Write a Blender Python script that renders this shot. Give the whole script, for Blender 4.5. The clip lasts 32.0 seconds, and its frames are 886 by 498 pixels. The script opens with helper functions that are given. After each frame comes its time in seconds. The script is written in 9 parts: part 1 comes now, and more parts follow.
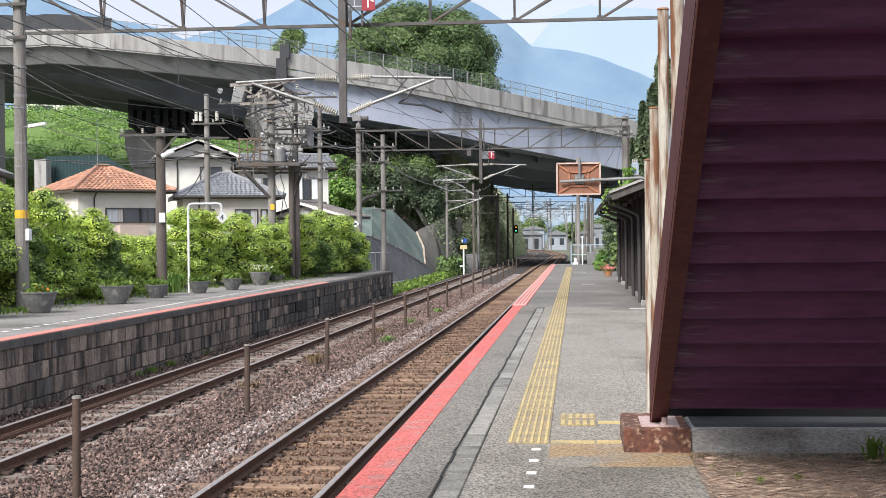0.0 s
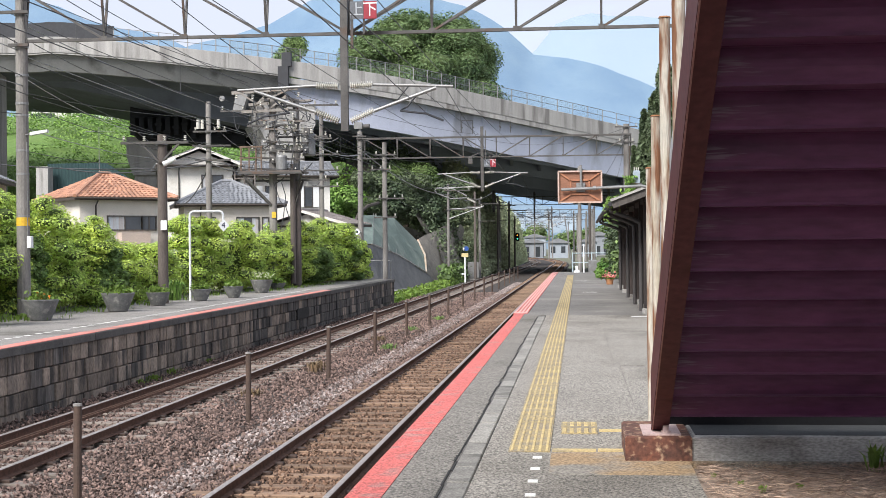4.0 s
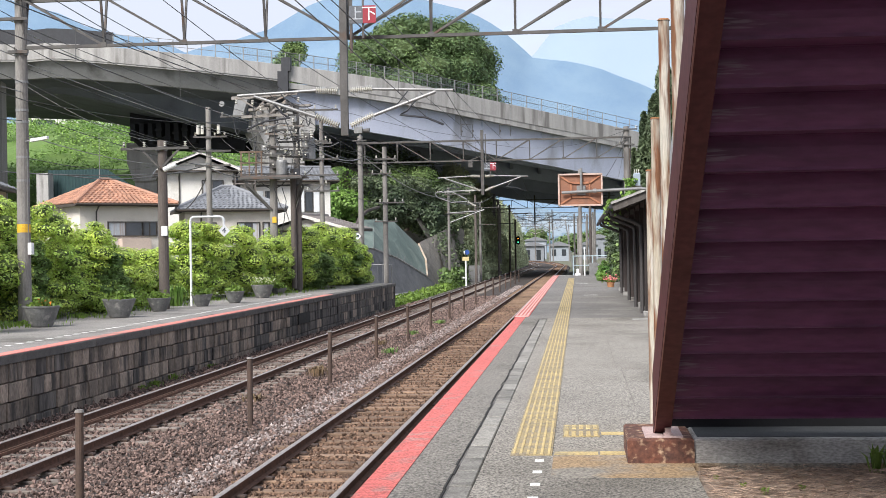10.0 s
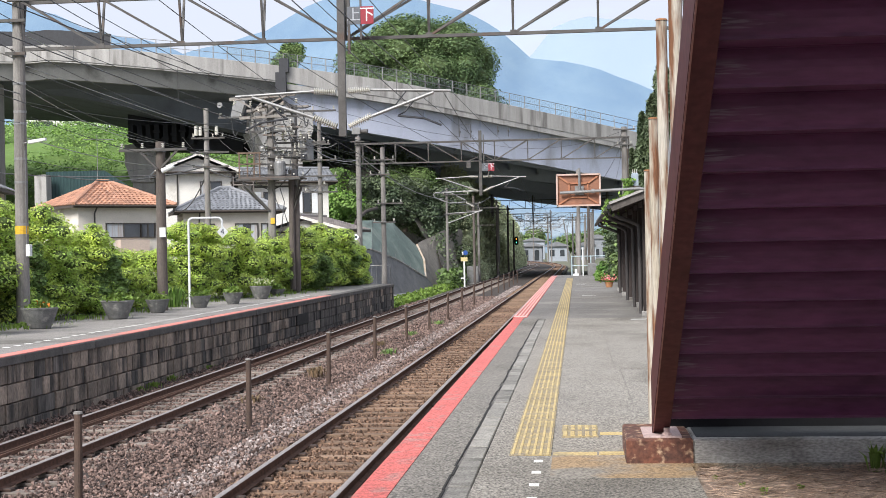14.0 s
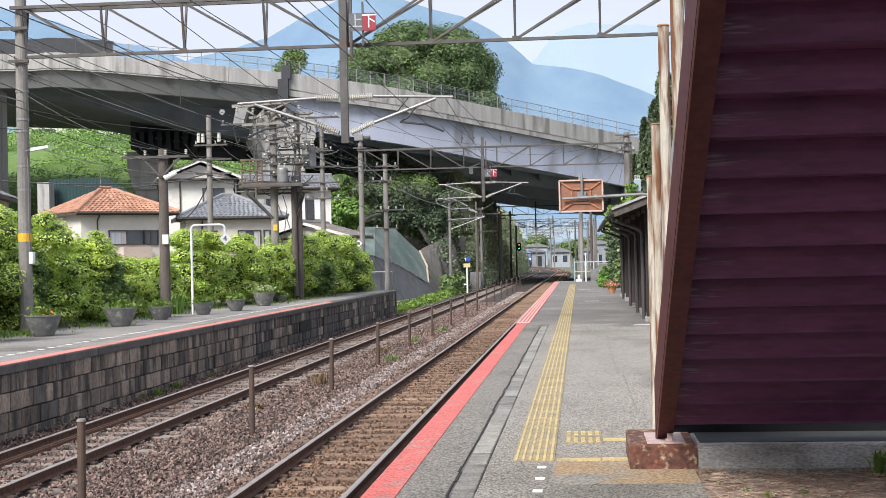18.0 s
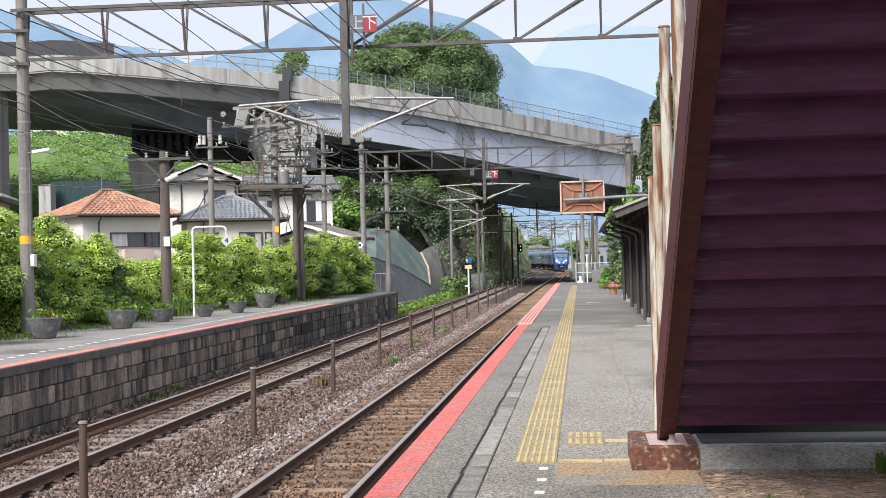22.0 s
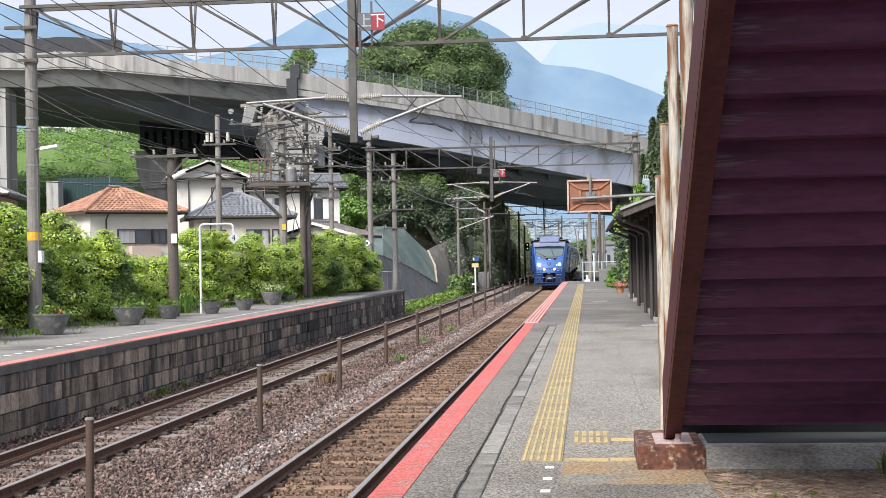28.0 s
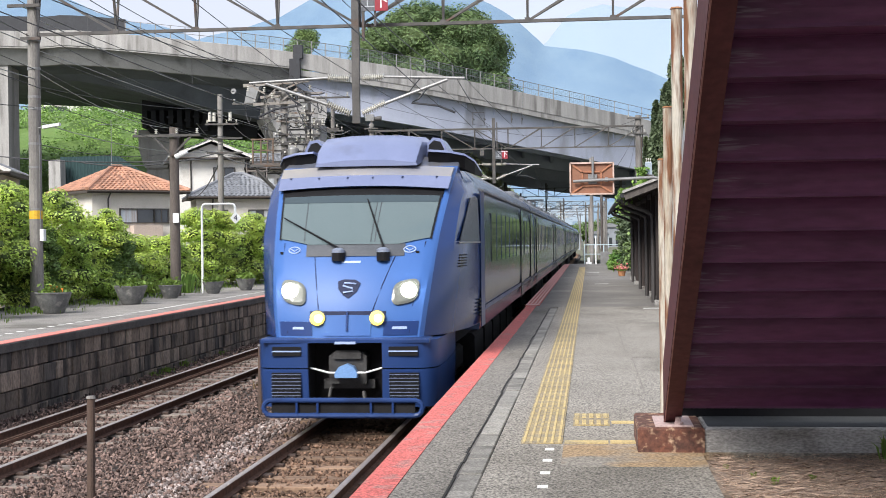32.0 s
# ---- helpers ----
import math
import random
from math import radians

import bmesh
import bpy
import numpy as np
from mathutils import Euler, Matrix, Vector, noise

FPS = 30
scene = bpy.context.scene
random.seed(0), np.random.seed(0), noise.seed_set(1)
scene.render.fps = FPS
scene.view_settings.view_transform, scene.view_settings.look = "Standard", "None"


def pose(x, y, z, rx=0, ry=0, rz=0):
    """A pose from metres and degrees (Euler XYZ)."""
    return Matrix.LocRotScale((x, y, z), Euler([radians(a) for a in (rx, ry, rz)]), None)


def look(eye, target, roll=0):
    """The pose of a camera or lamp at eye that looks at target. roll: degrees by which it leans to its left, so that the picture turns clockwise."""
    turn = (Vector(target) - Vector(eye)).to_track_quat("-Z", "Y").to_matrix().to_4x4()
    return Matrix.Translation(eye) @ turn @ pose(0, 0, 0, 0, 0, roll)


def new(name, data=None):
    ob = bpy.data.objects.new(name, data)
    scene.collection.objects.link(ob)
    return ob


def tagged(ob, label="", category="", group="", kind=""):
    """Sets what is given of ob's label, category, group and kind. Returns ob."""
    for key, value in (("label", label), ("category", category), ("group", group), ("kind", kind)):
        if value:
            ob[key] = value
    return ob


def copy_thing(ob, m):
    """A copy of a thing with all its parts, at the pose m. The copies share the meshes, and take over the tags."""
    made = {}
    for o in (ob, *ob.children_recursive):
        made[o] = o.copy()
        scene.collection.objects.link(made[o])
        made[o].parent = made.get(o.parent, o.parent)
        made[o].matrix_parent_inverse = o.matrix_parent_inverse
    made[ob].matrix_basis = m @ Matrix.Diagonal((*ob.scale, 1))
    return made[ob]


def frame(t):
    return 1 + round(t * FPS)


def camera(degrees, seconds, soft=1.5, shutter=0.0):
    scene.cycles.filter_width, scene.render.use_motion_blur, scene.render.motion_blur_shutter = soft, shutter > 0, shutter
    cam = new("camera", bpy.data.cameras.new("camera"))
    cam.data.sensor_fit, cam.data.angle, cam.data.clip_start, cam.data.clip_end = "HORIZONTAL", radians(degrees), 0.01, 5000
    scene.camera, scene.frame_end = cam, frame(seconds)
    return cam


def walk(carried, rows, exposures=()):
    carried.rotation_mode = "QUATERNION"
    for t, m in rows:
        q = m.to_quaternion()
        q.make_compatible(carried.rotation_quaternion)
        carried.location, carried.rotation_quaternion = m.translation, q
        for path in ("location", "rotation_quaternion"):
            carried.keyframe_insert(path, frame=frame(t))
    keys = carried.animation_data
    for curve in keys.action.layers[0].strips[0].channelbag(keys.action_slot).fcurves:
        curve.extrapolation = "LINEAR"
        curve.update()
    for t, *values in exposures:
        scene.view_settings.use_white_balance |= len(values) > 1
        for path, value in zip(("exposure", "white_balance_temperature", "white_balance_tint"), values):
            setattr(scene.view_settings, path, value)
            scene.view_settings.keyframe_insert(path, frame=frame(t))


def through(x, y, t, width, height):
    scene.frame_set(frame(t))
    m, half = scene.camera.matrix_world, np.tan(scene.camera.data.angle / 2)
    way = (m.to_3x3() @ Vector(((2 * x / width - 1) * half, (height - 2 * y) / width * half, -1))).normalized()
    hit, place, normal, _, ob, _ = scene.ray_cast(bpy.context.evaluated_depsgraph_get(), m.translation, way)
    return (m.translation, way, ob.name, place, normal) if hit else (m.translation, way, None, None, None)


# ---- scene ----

# ---- camera: hand-held on the platform, eye 1.48 m above it ----
EYE = (0.0, 0.0, 1.48)


def view(yaw, pitch, roll):
    """A gaze from EYE: degrees to the left of +y, upwards, and of lean."""
    y, p = radians(yaw), radians(pitch)
    way = Vector((-math.sin(y) * math.cos(p), math.cos(y) * math.cos(p), math.sin(p)))
    return look(EYE, Vector(EYE) + 50 * way, roll)


SWAY = [
    (0, 5.492, -0.394, -0.582), (0.5, 5.496, -0.360, -0.546), (1, 5.483, -0.340, -0.618), (1.5, 5.463, -0.291, -0.531),
    (2, 5.457, -0.249, -0.555), (2.5, 5.466, -0.190, -0.522), (3, 5.489, -0.147, -0.537), (3.5, 5.534, -0.110, -0.519),
    (5.5, 5.591, 0.066, -0.585), (6, 5.585, 0.097, -0.630), (6.5, 5.576, 0.127, -0.668), (7, 5.564, 0.176, -0.632),
    (7.5, 5.549, 0.221, -0.670), (8, 5.532, 0.264, -0.732), (8.5, 5.536, 0.251, -0.857), (9, 5.556, 0.202, -0.845),
    (9.5, 5.572, 0.143, -0.899), (10, 5.575, 0.092, -0.914), (10.5, 5.573, 0.042, -0.923), (11, 5.570, 0.032, -0.909),
    (11.5, 5.535, 0.051, -0.937), (12, 5.504, 0.089, -0.945), (12.5, 5.505, 0.138, -0.948), (13, 5.503, 0.148, -1.015),
    (13.5, 5.503, 0.148, -1.015), (14, 5.506, 0.117, -1.067), (14.5, 5.505, 0.087, -1.085), (16.5, 5.580, 0.064, -1.205),
    (17, 5.590, 0.165, -1.221), (17.5, 5.602, 0.276, -1.176), (18, 5.614, 0.375, -1.240), (18.5, 5.620, 0.467, -1.230),
    (19, 5.647, 0.542, -1.246), (19.5, 5.643, 0.598, -1.214), (20, 5.645, 0.615, -1.268), (20.5, 5.630, 0.606, -1.295),
    (21, 5.634, 0.571, -1.310), (21.5, 5.655, 0.513, -1.303), (22, 5.668, 0.440, -1.364), (22.5, 5.702, 0.377, -1.362),
    (23, 5.716, 0.331, -1.304), (23.5, 5.730, 0.318, -1.267), (24, 5.766, 0.310, -1.224), (24.5, 5.783, 0.321, -1.269),
    (25, 5.799, 0.357, -1.218), (25.5, 5.838, 0.385, -1.197), (27.5, 5.951, 0.384, -1.138), (28, 5.956, 0.372, -1.097),
    (28.5, 5.956, 0.340, -1.056), (29, 5.951, 0.296, -0.970), (29.5, 5.954, 0.199, -0.907), (30, 5.957, 0.081, -0.857),
    (30.5, 5.973, -0.062, -0.809), (31, 5.989, -0.199, -0.775), (31.5, 6.022, -0.307, -0.741), (32, 6.041, -0.390, -0.671)]
cam = camera(35.49, 32.0, soft=0.7, shutter=0.12)
walk(cam, [(t, view(a, b, c)) for t, a, b, c in SWAY], [(0.0, 1.0), (32.0, 1.0)])

# ---- world, sun ----
SUN_EL, SUN_ROT = radians(42), radians(206)
world = bpy.data.worlds.new("world")
scene.world = world
world.use_nodes = True
wn, wl = world.node_tree.nodes, world.node_tree.links
wn.clear()
w_out = wn.new("ShaderNodeOutputWorld")
w_bg = wn.new("ShaderNodeBackground")
w_sky = wn.new("ShaderNodeTexSky")
w_sky.sky_type = "NISHITA"
w_sky.sun_disc = False
w_sky.sun_elevation, w_sky.sun_rotation = SUN_EL, SUN_ROT
w_sky.air_density, w_sky.dust_density, w_sky.ozone_density = 1.0, 2.0, 1.0
w_co = wn.new("ShaderNodeTexCoord")
w_map = wn.new("ShaderNodeMapping")
w_map.inputs["Scale"].default_value = (1.0, 1.0, 2.6)
w_noise = wn.new("ShaderNodeTexNoise")
w_noise.inputs["Scale"].default_value = 2.6
w_noise.inputs["Detail"].default_value = 7
w_ramp = wn.new("ShaderNodeValToRGB")
w_ramp.color_ramp.elements[0].position, w_ramp.color_ramp.elements[1].position = 0.22, 0.45
w_mix = wn.new("ShaderNodeMix")
w_mix.data_type = "RGBA"
w_mix.inputs["B"].default_value = (2.70, 2.90, 3.42, 1)      # thin bright cloud, in the sky texture's own units
wl.new(w_co.outputs["Generated"], w_map.inputs["Vector"])
wl.new(w_map.outputs[0], w_noise.inputs["Vector"])
wl.new(w_noise.outputs["Fac"], w_ramp.inputs[0])
wl.new(w_ramp.outputs["Color"], w_mix.inputs["Factor"])
wl.new(w_sky.outputs[0], w_mix.inputs["A"])
wl.new(w_mix.outputs["Result"], w_bg.inputs["Color"])
w_bg.inputs["Strength"].default_value = 0.15
wl.new(w_bg.outputs[0], w_out.inputs["Surface"])

sun = new("sun", bpy.data.lights.new("sun", "SUN"))
sun.data.energy, sun.data.angle, sun.data.color = 2.9, radians(24), (1.0, 0.975, 0.94)
sun_way = Vector((math.sin(SUN_ROT) * math.cos(SUN_EL), math.cos(SUN_ROT) * math.cos(SUN_EL), math.sin(SUN_EL)))
sun.matrix_world = look(sun_way * 100, (0, 0, 0))


# ---- materials ----
def mat(name, c1, c2=None, scale=6.0, rough=0.8, metal=0.0, bump=0.15, bscale=60.0, spread=0.0, isl=0.0,
        stain=None, stain_scale=1.2, stain_at=0.62, grain=0.18, stretch=(1, 1, 1), glow=0.0, through=0.0, spec=0.5):
    """A rough surface: two colours in coarse noise, fine grain, stains, relief; spread and isl: by object and by island."""
    m = bpy.data.materials.new(name)
    m.use_nodes = True
    n, l = m.node_tree.nodes, m.node_tree.links
    p = n["Principled BSDF"]
    c2 = c2 or tuple(c * 0.75 for c in c1)
    co = n.new("ShaderNodeTexCoord")
    mp = n.new("ShaderNodeMapping")
    mp.inputs["Scale"].default_value = stretch
    l.new(co.outputs["Object"], mp.inputs["Vector"])
    info = n.new("ShaderNodeObjectInfo")
    mulr = n.new("ShaderNodeMath")
    mulr.operation = "MULTIPLY"
    mulr.inputs[1].default_value = 37.0
    l.new(info.outputs["Random"], mulr.inputs[0])
    l.new(mulr.outputs[0], mp.inputs["Location"])
    a = n.new("ShaderNodeTexNoise")
    a.inputs["Scale"].default_value = scale
    a.inputs["Detail"].default_value = 5
    a.inputs["Roughness"].default_value = 0.62
    l.new(mp.outputs[0], a.inputs["Vector"])
    ra = n.new("ShaderNodeValToRGB")
    ra.color_ramp.elements[0].position, ra.color_ramp.elements[1].position = 0.32, 0.68
    ra.color_ramp.elements[0].color, ra.color_ramp.elements[1].color = (*c1, 1), (*c2, 1)
    l.new(a.outputs["Fac"], ra.inputs[0])
    colour = ra.outputs["Color"]
    g = n.new("ShaderNodeTexNoise")
    g.inputs["Scale"].default_value = bscale
    g.inputs["Detail"].default_value = 3
    l.new(mp.outputs[0], g.inputs["Vector"])
    hs = n.new("ShaderNodeHueSaturation")
    val = n.new("ShaderNodeMapRange")
    val.inputs["From Min"].default_value, val.inputs["From Max"].default_value = 0.3, 0.7
    val.inputs["To Min"].default_value, val.inputs["To Max"].default_value = 1 - grain, 1 + grain
    l.new(g.outputs["Fac"], val.inputs["Value"])
    value = val.outputs["Result"]
    for amount, src in ((spread, info.outputs["Random"]), (isl, None)):
        if amount:
            if src is None:
                src = n.new("ShaderNodeNewGeometry").outputs["Random Per Island"]
            r = n.new("ShaderNodeMapRange")
            r.inputs["To Min"].default_value, r.inputs["To Max"].default_value = 1 - amount, 1 + amount
            l.new(src, r.inputs["Value"])
            x = n.new("ShaderNodeMath")
            x.operation = "MULTIPLY"
            l.new(value, x.inputs[0])
            l.new(r.outputs["Result"], x.inputs[1])
            value = x.outputs[0]
    if stain:
        s = n.new("ShaderNodeTexNoise")
        s.inputs["Scale"].default_value = stain_scale
        s.inputs["Detail"].default_value = 6
        l.new(mp.outputs[0], s.inputs["Vector"])
        rs = n.new("ShaderNodeMapRange")
        rs.inputs["From Min"].default_value, rs.inputs["From Max"].default_value = stain_at - 0.07, stain_at + 0.07
        l.new(s.outputs["Fac"], rs.inputs["Value"])
        mx = n.new("ShaderNodeMix")
        mx.data_type = "RGBA"
        mx.inputs["B"].default_value = (*stain, 1)
        l.new(rs.outputs["Result"], mx.inputs["Factor"])
        l.new(colour, mx.inputs["A"])
        colour = mx.outputs["Result"]
    l.new(value, hs.inputs["Value"])
    l.new(colour, hs.inputs["Color"])
    l.new(hs.outputs["Color"], p.inputs["Base Color"])
    p.inputs["Roughness"].default_value, p.inputs["Metallic"].default_value = rough, metal
    p.inputs["Specular IOR Level"].default_value = spec
    if bump:
        b = n.new("ShaderNodeBump")
        b.inputs["Strength"].default_value, b.inputs["Distance"].default_value = bump, 0.01
        l.new(g.outputs["Fac"], b.inputs["Height"])
        l.new(b.outputs["Normal"], p.inputs["Normal"])
    if through:
        p.inputs["Subsurface Weight"].default_value = 0.0
        t = n.new("ShaderNodeBsdfTranslucent")
        l.new(hs.outputs["Color"], t.inputs["Color"])
        ms = n.new("ShaderNodeMixShader")
        ms.inputs[0].default_value = through
        l.new(p.outputs[0], ms.inputs[1])
        l.new(t.outputs[0], ms.inputs[2])
        l.new(ms.outputs[0], n["Material Output"].inputs["Surface"])
    if glow:
        l.new(hs.outputs["Color"], p.inputs["Emission Color"])
        p.inputs["Emission Strength"].default_value = glow
    return m


ASPHALT = mat("platform_asphalt", (0.205, 0.186, 0.16), (0.265, 0.243, 0.21), 0.9, 0.94, bump=1.0, bscale=62, grain=0.72, stain=(0.15, 0.135, 0.113), stain_scale=0.55, stretch=(1, 0.6, 1))
ASPHALT_DARK = mat("platform_edge_asphalt", (0.162, 0.147, 0.127), (0.205, 0.187, 0.162), 1.6, 0.92, bump=1.0, bscale=62, grain=0.72, stretch=(1, 0.6, 1), stain=(0.12, 0.108, 0.092), stain_scale=0.8)
CONCRETE_PAD = mat("pale_concrete", (0.26, 0.235, 0.20), (0.20, 0.182, 0.155), 2.2, 0.93, bump=0.7, bscale=46, grain=0.5, stain=(0.30, 0.205, 0.115), stain_scale=1.7, stain_at=0.52)
PAVER = mat("edge_paver", (0.265, 0.25, 0.222), (0.19, 0.178, 0.158), 5, 0.9, spread=0.22, bump=0.5, grain=0.4, stain=(0.12, 0.112, 0.098), stain_scale=3)
RED_PAINT = mat("red_edge_paint", (0.59, 0.14, 0.12), (0.47, 0.105, 0.092), 2.5, 0.8, bump=1.0, bscale=60, grain=0.55, stain=(0.40, 0.19, 0.165), stain_scale=5.0, stain_at=0.60)
PINK_PAINT = mat("pale_red_stripe", (0.74, 0.48, 0.44), (0.66, 0.38, 0.34), 4, 0.75)
YELLOW = mat("tactile_yellow", (0.34, 0.265, 0.135), (0.27, 0.215, 0.118), 3, 0.85, spread=0.10, bump=0.5, stain=(0.235, 0.195, 0.135), stain_scale=4, stain_at=0.52, grain=0.4)
YELLOW_BAR = mat("tactile_bar_yellow", (0.52, 0.395, 0.175), (0.40, 0.305, 0.145), 4, 0.8, bump=0.3, spread=0.08, grain=0.3, stain=(0.30, 0.245, 0.15), stain_scale=5, stain_at=0.60)
WHITE_PAINT = mat("white_line_paint", (0.72, 0.71, 0.68), (0.58, 0.57, 0.54), 9, 0.8, stain=(0.35, 0.34, 0.31), stain_scale=9, stain_at=0.66)
COPING = mat("coping_concrete", (0.125, 0.115, 0.105), (0.07, 0.064, 0.06), 2.5, 0.9, spread=0.1, bump=0.5)
BLOCK = mat("wall_block", (0.31, 0.243, 0.19), (0.17, 0.138, 0.114), 3, 0.92, spread=0.45, bump=0.8, bscale=26, grain=0.35, stain=(0.056, 0.049, 0.044), stain_scale=1.5, stain_at=0.57, stretch=(1.6, 1.6, 0.5))
BLOCK_DARK = mat("wall_block_sooty", (0.075, 0.068, 0.062), (0.15, 0.13, 0.115), 3.5, 0.92, spread=0.35, bump=0.7, bscale=26, grain=0.35, stretch=(1.6, 1.6, 0.25), stain=(0.025, 0.023, 0.022), stain_scale=2, stain_at=0.55)
MORTAR = mat("dark_joint", (0.018, 0.017, 0.016), (0.028, 0.026, 0.024), 6, 0.95)
RAIL_SIDE = mat("rusty_rail_steel", (0.165, 0.092, 0.066), (0.085, 0.05, 0.038), 12, 0.9, bump=0.2, spec=0.2)
RAIL_TOP = mat("polished_rail_head", (0.42, 0.37, 0.345), (0.28, 0.235, 0.21), 20, 0.35, metal=0.4, bump=0.03)
SLEEPER = mat("sleeper_brown", (0.27, 0.175, 0.115), (0.15, 0.096, 0.065), 6, 0.92, spread=0.3, bump=0.6, stretch=(0.5, 3, 3))
SLEEPER_GREY = mat("sleeper_grey", (0.24, 0.20, 0.172), (0.14, 0.115, 0.098), 6, 0.92, spread=0.25, bump=0.6, stretch=(0.5, 3, 3))
CLIP = mat("rail_clip_rust", (0.06, 0.035, 0.025), (0.035, 0.022, 0.017), 20, 0.8)
# Kept darker than the stones: shade in their gaps is part of this colour.
BALLAST_BED = mat("ballast_bed", (0.06, 0.045, 0.037), (0.035, 0.028, 0.024), 14, 0.95, bump=0.8, bscale=30)
BALLAST_BROWN = mat("brown_ballast", (0.215, 0.146, 0.123), (0.112, 0.077, 0.066), 3, 0.95, isl=0.75, bump=0.2)
BALLAST_TAN = mat("tan_ballast", (0.215, 0.13, 0.086), (0.115, 0.071, 0.05), 3, 0.95, isl=0.65, bump=0.2)
BALLAST_GREY = mat("grey_ballast", (0.37, 0.31, 0.29), (0.17, 0.136, 0.124), 3, 0.95, isl=0.62, bump=0.2)
EARTH = mat("bare_earth", (0.37, 0.285, 0.23), (0.20, 0.15, 0.118), 7, 0.95, bump=0.9, bscale=40, grain=0.4, stain=(0.36, 0.30, 0.24), stain_scale=3)
NEEDLES = mat("dry_needles", (0.52, 0.385, 0.295), (0.27, 0.185, 0.135), 8, 0.9, isl=0.6)
GRASS_GROUND = mat("grassy_ground", (0.10, 0.115, 0.06), (0.15, 0.135, 0.10), 0.5, 0.95, bump=0.6, bscale=12, stain=(0.075, 0.10, 0.04), stain_scale=0.15)
STEEL_MAROON = mat("maroon_steel_paint", (0.124, 0.039, 0.092), (0.095, 0.029, 0.074), 2.0, 0.38, bump=0.08, bscale=14, stain=(0.062, 0.018, 0.05), stain_scale=2.2, spec=0.3, stretch=(0.5, 1, 2))
STEEL_STRINGER = mat("brown_stringer_paint", (0.100, 0.032, 0.034), (0.080, 0.026, 0.028), 3, 0.6, bump=0.1, bscale=20, stain=(0.066, 0.02, 0.018), stain_scale=2.2, spec=0.15)
PLINTH_BROWN = mat("brown_painted_concrete", (0.16, 0.06, 0.037), (0.07, 0.034, 0.026), 6, 0.85, bump=0.9, bscale=30, grain=0.4, stain=(0.34, 0.235, 0.155), stain_scale=15, stain_at=0.62)
PLINTH_GREY = mat("stained_concrete", (0.42, 0.405, 0.385), (0.26, 0.25, 0.235), 2.4, 0.88, bump=0.6, grain=0.35, stain=(0.16, 0.145, 0.13), stain_scale=2.0, stain_at=0.56, stretch=(0.6, 1, 1.4))
PINK_PLATE = mat("pinkish_base_plate", (0.50, 0.37, 0.35), (0.38, 0.28, 0.26), 10, 0.7)
RUST_PIPE = mat("rusty_white_pipe", (0.48, 0.45, 0.395), (0.35, 0.30, 0.225), 4, 0.7, bump=0.5, bscale=40, stain=(0.16, 0.066, 0.028), stain_scale=7.0, stain_at=0.525, stretch=(2.4, 2.4, 0.3))
GREY_SHEET = mat("pale_grey_sheet", (0.36, 0.375, 0.395), (0.28, 0.29, 0.31), 3, 0.6, stain=(0.22, 0.20, 0.18), stain_scale=2.5, stain_at=0.6)
CONCRETE_POLE = mat("pole_concrete", (0.255, 0.238, 0.222), (0.165, 0.152, 0.142), 2.2, 0.9, bump=0.3, spread=0.1, stretch=(1, 1, 0.25), stain=(0.105, 0.095, 0.088), stain_scale=1.5, stain_at=0.62)
DARK_POLE = mat("dark_pole", (0.145, 0.12, 0.107), (0.092, 0.076, 0.067), 3, 0.9, bump=0.4, stretch=(1, 1, 0.2))
GALV = mat("galvanised_steel", (0.27, 0.27, 0.27), (0.20, 0.195, 0.19), 4, 0.5, metal=0.45, bump=0.1, spread=0.06)
GALV_BROWN = mat("weathered_steel", (0.105, 0.098, 0.093), (0.062, 0.057, 0.054), 3, 0.65, metal=0.2, bump=0.2, stain=(0.10, 0.058, 0.04), stain_scale=2.0, stain_at=0.66)
WIRE = mat("wire_dark", (0.055, 0.055, 0.058), (0.035, 0.035, 0.037), 5, 0.6)
PORCELAIN = mat("porcelain_white", (0.55, 0.53, 0.48), (0.46, 0.44, 0.39), 10, 0.25, bump=0)
WHITE_STEEL = mat("white_enamel", (0.78, 0.79, 0.79), (0.68, 0.69, 0.69), 5, 0.45, bump=0.03)
POT_STONE = mat("planter_cement", (0.20, 0.20, 0.195), (0.12, 0.12, 0.118), 6, 0.88, bump=0.4, spread=0.12, stain=(0.30, 0.29, 0.27), stain_scale=8)
LEAF_HEDGE = mat("hedge_leaf", (0.64, 0.74, 0.165), (0.34, 0.50, 0.12), 1.3, 0.5, isl=0.4, bump=0, through=0.42)
LEAF_HEDGE_DARK = mat("hedge_leaf_dark", (0.15, 0.25, 0.075), (0.22, 0.33, 0.09), 0.9, 0.55, isl=0.4, bump=0, through=0.25)
LEAF_TREE = mat("tree_leaf", (0.10, 0.165, 0.048), (0.15, 0.22, 0.065), 0.25, 0.6, isl=0.4, bump=0, through=0.15)
LEAF_DARK = mat("dark_leaf", (0.07, 0.105, 0.055), (0.125, 0.16, 0.078), 0.3, 0.65, isl=0.4, bump=0, through=0.18)
LEAF_SLOPE = mat("slope_leaf", (0.10, 0.215, 0.042), (0.225, 0.345, 0.07), 0.16, 0.6, isl=0.4, bump=0, through=0.2)
GRASS = mat("grass_blade", (0.20, 0.30, 0.05), (0.12, 0.20, 0.035), 1.5, 0.6, isl=0.4, bump=0, through=0.3)
# Paler than the other slope leaves, with distance haze mixed into the colour.
LEAF_HANG = mat("hazy_drooping_leaf", (0.40, 0.45, 0.29), (0.52, 0.55, 0.33), 0.25, 0.7, isl=0.3, bump=0, through=0.3)
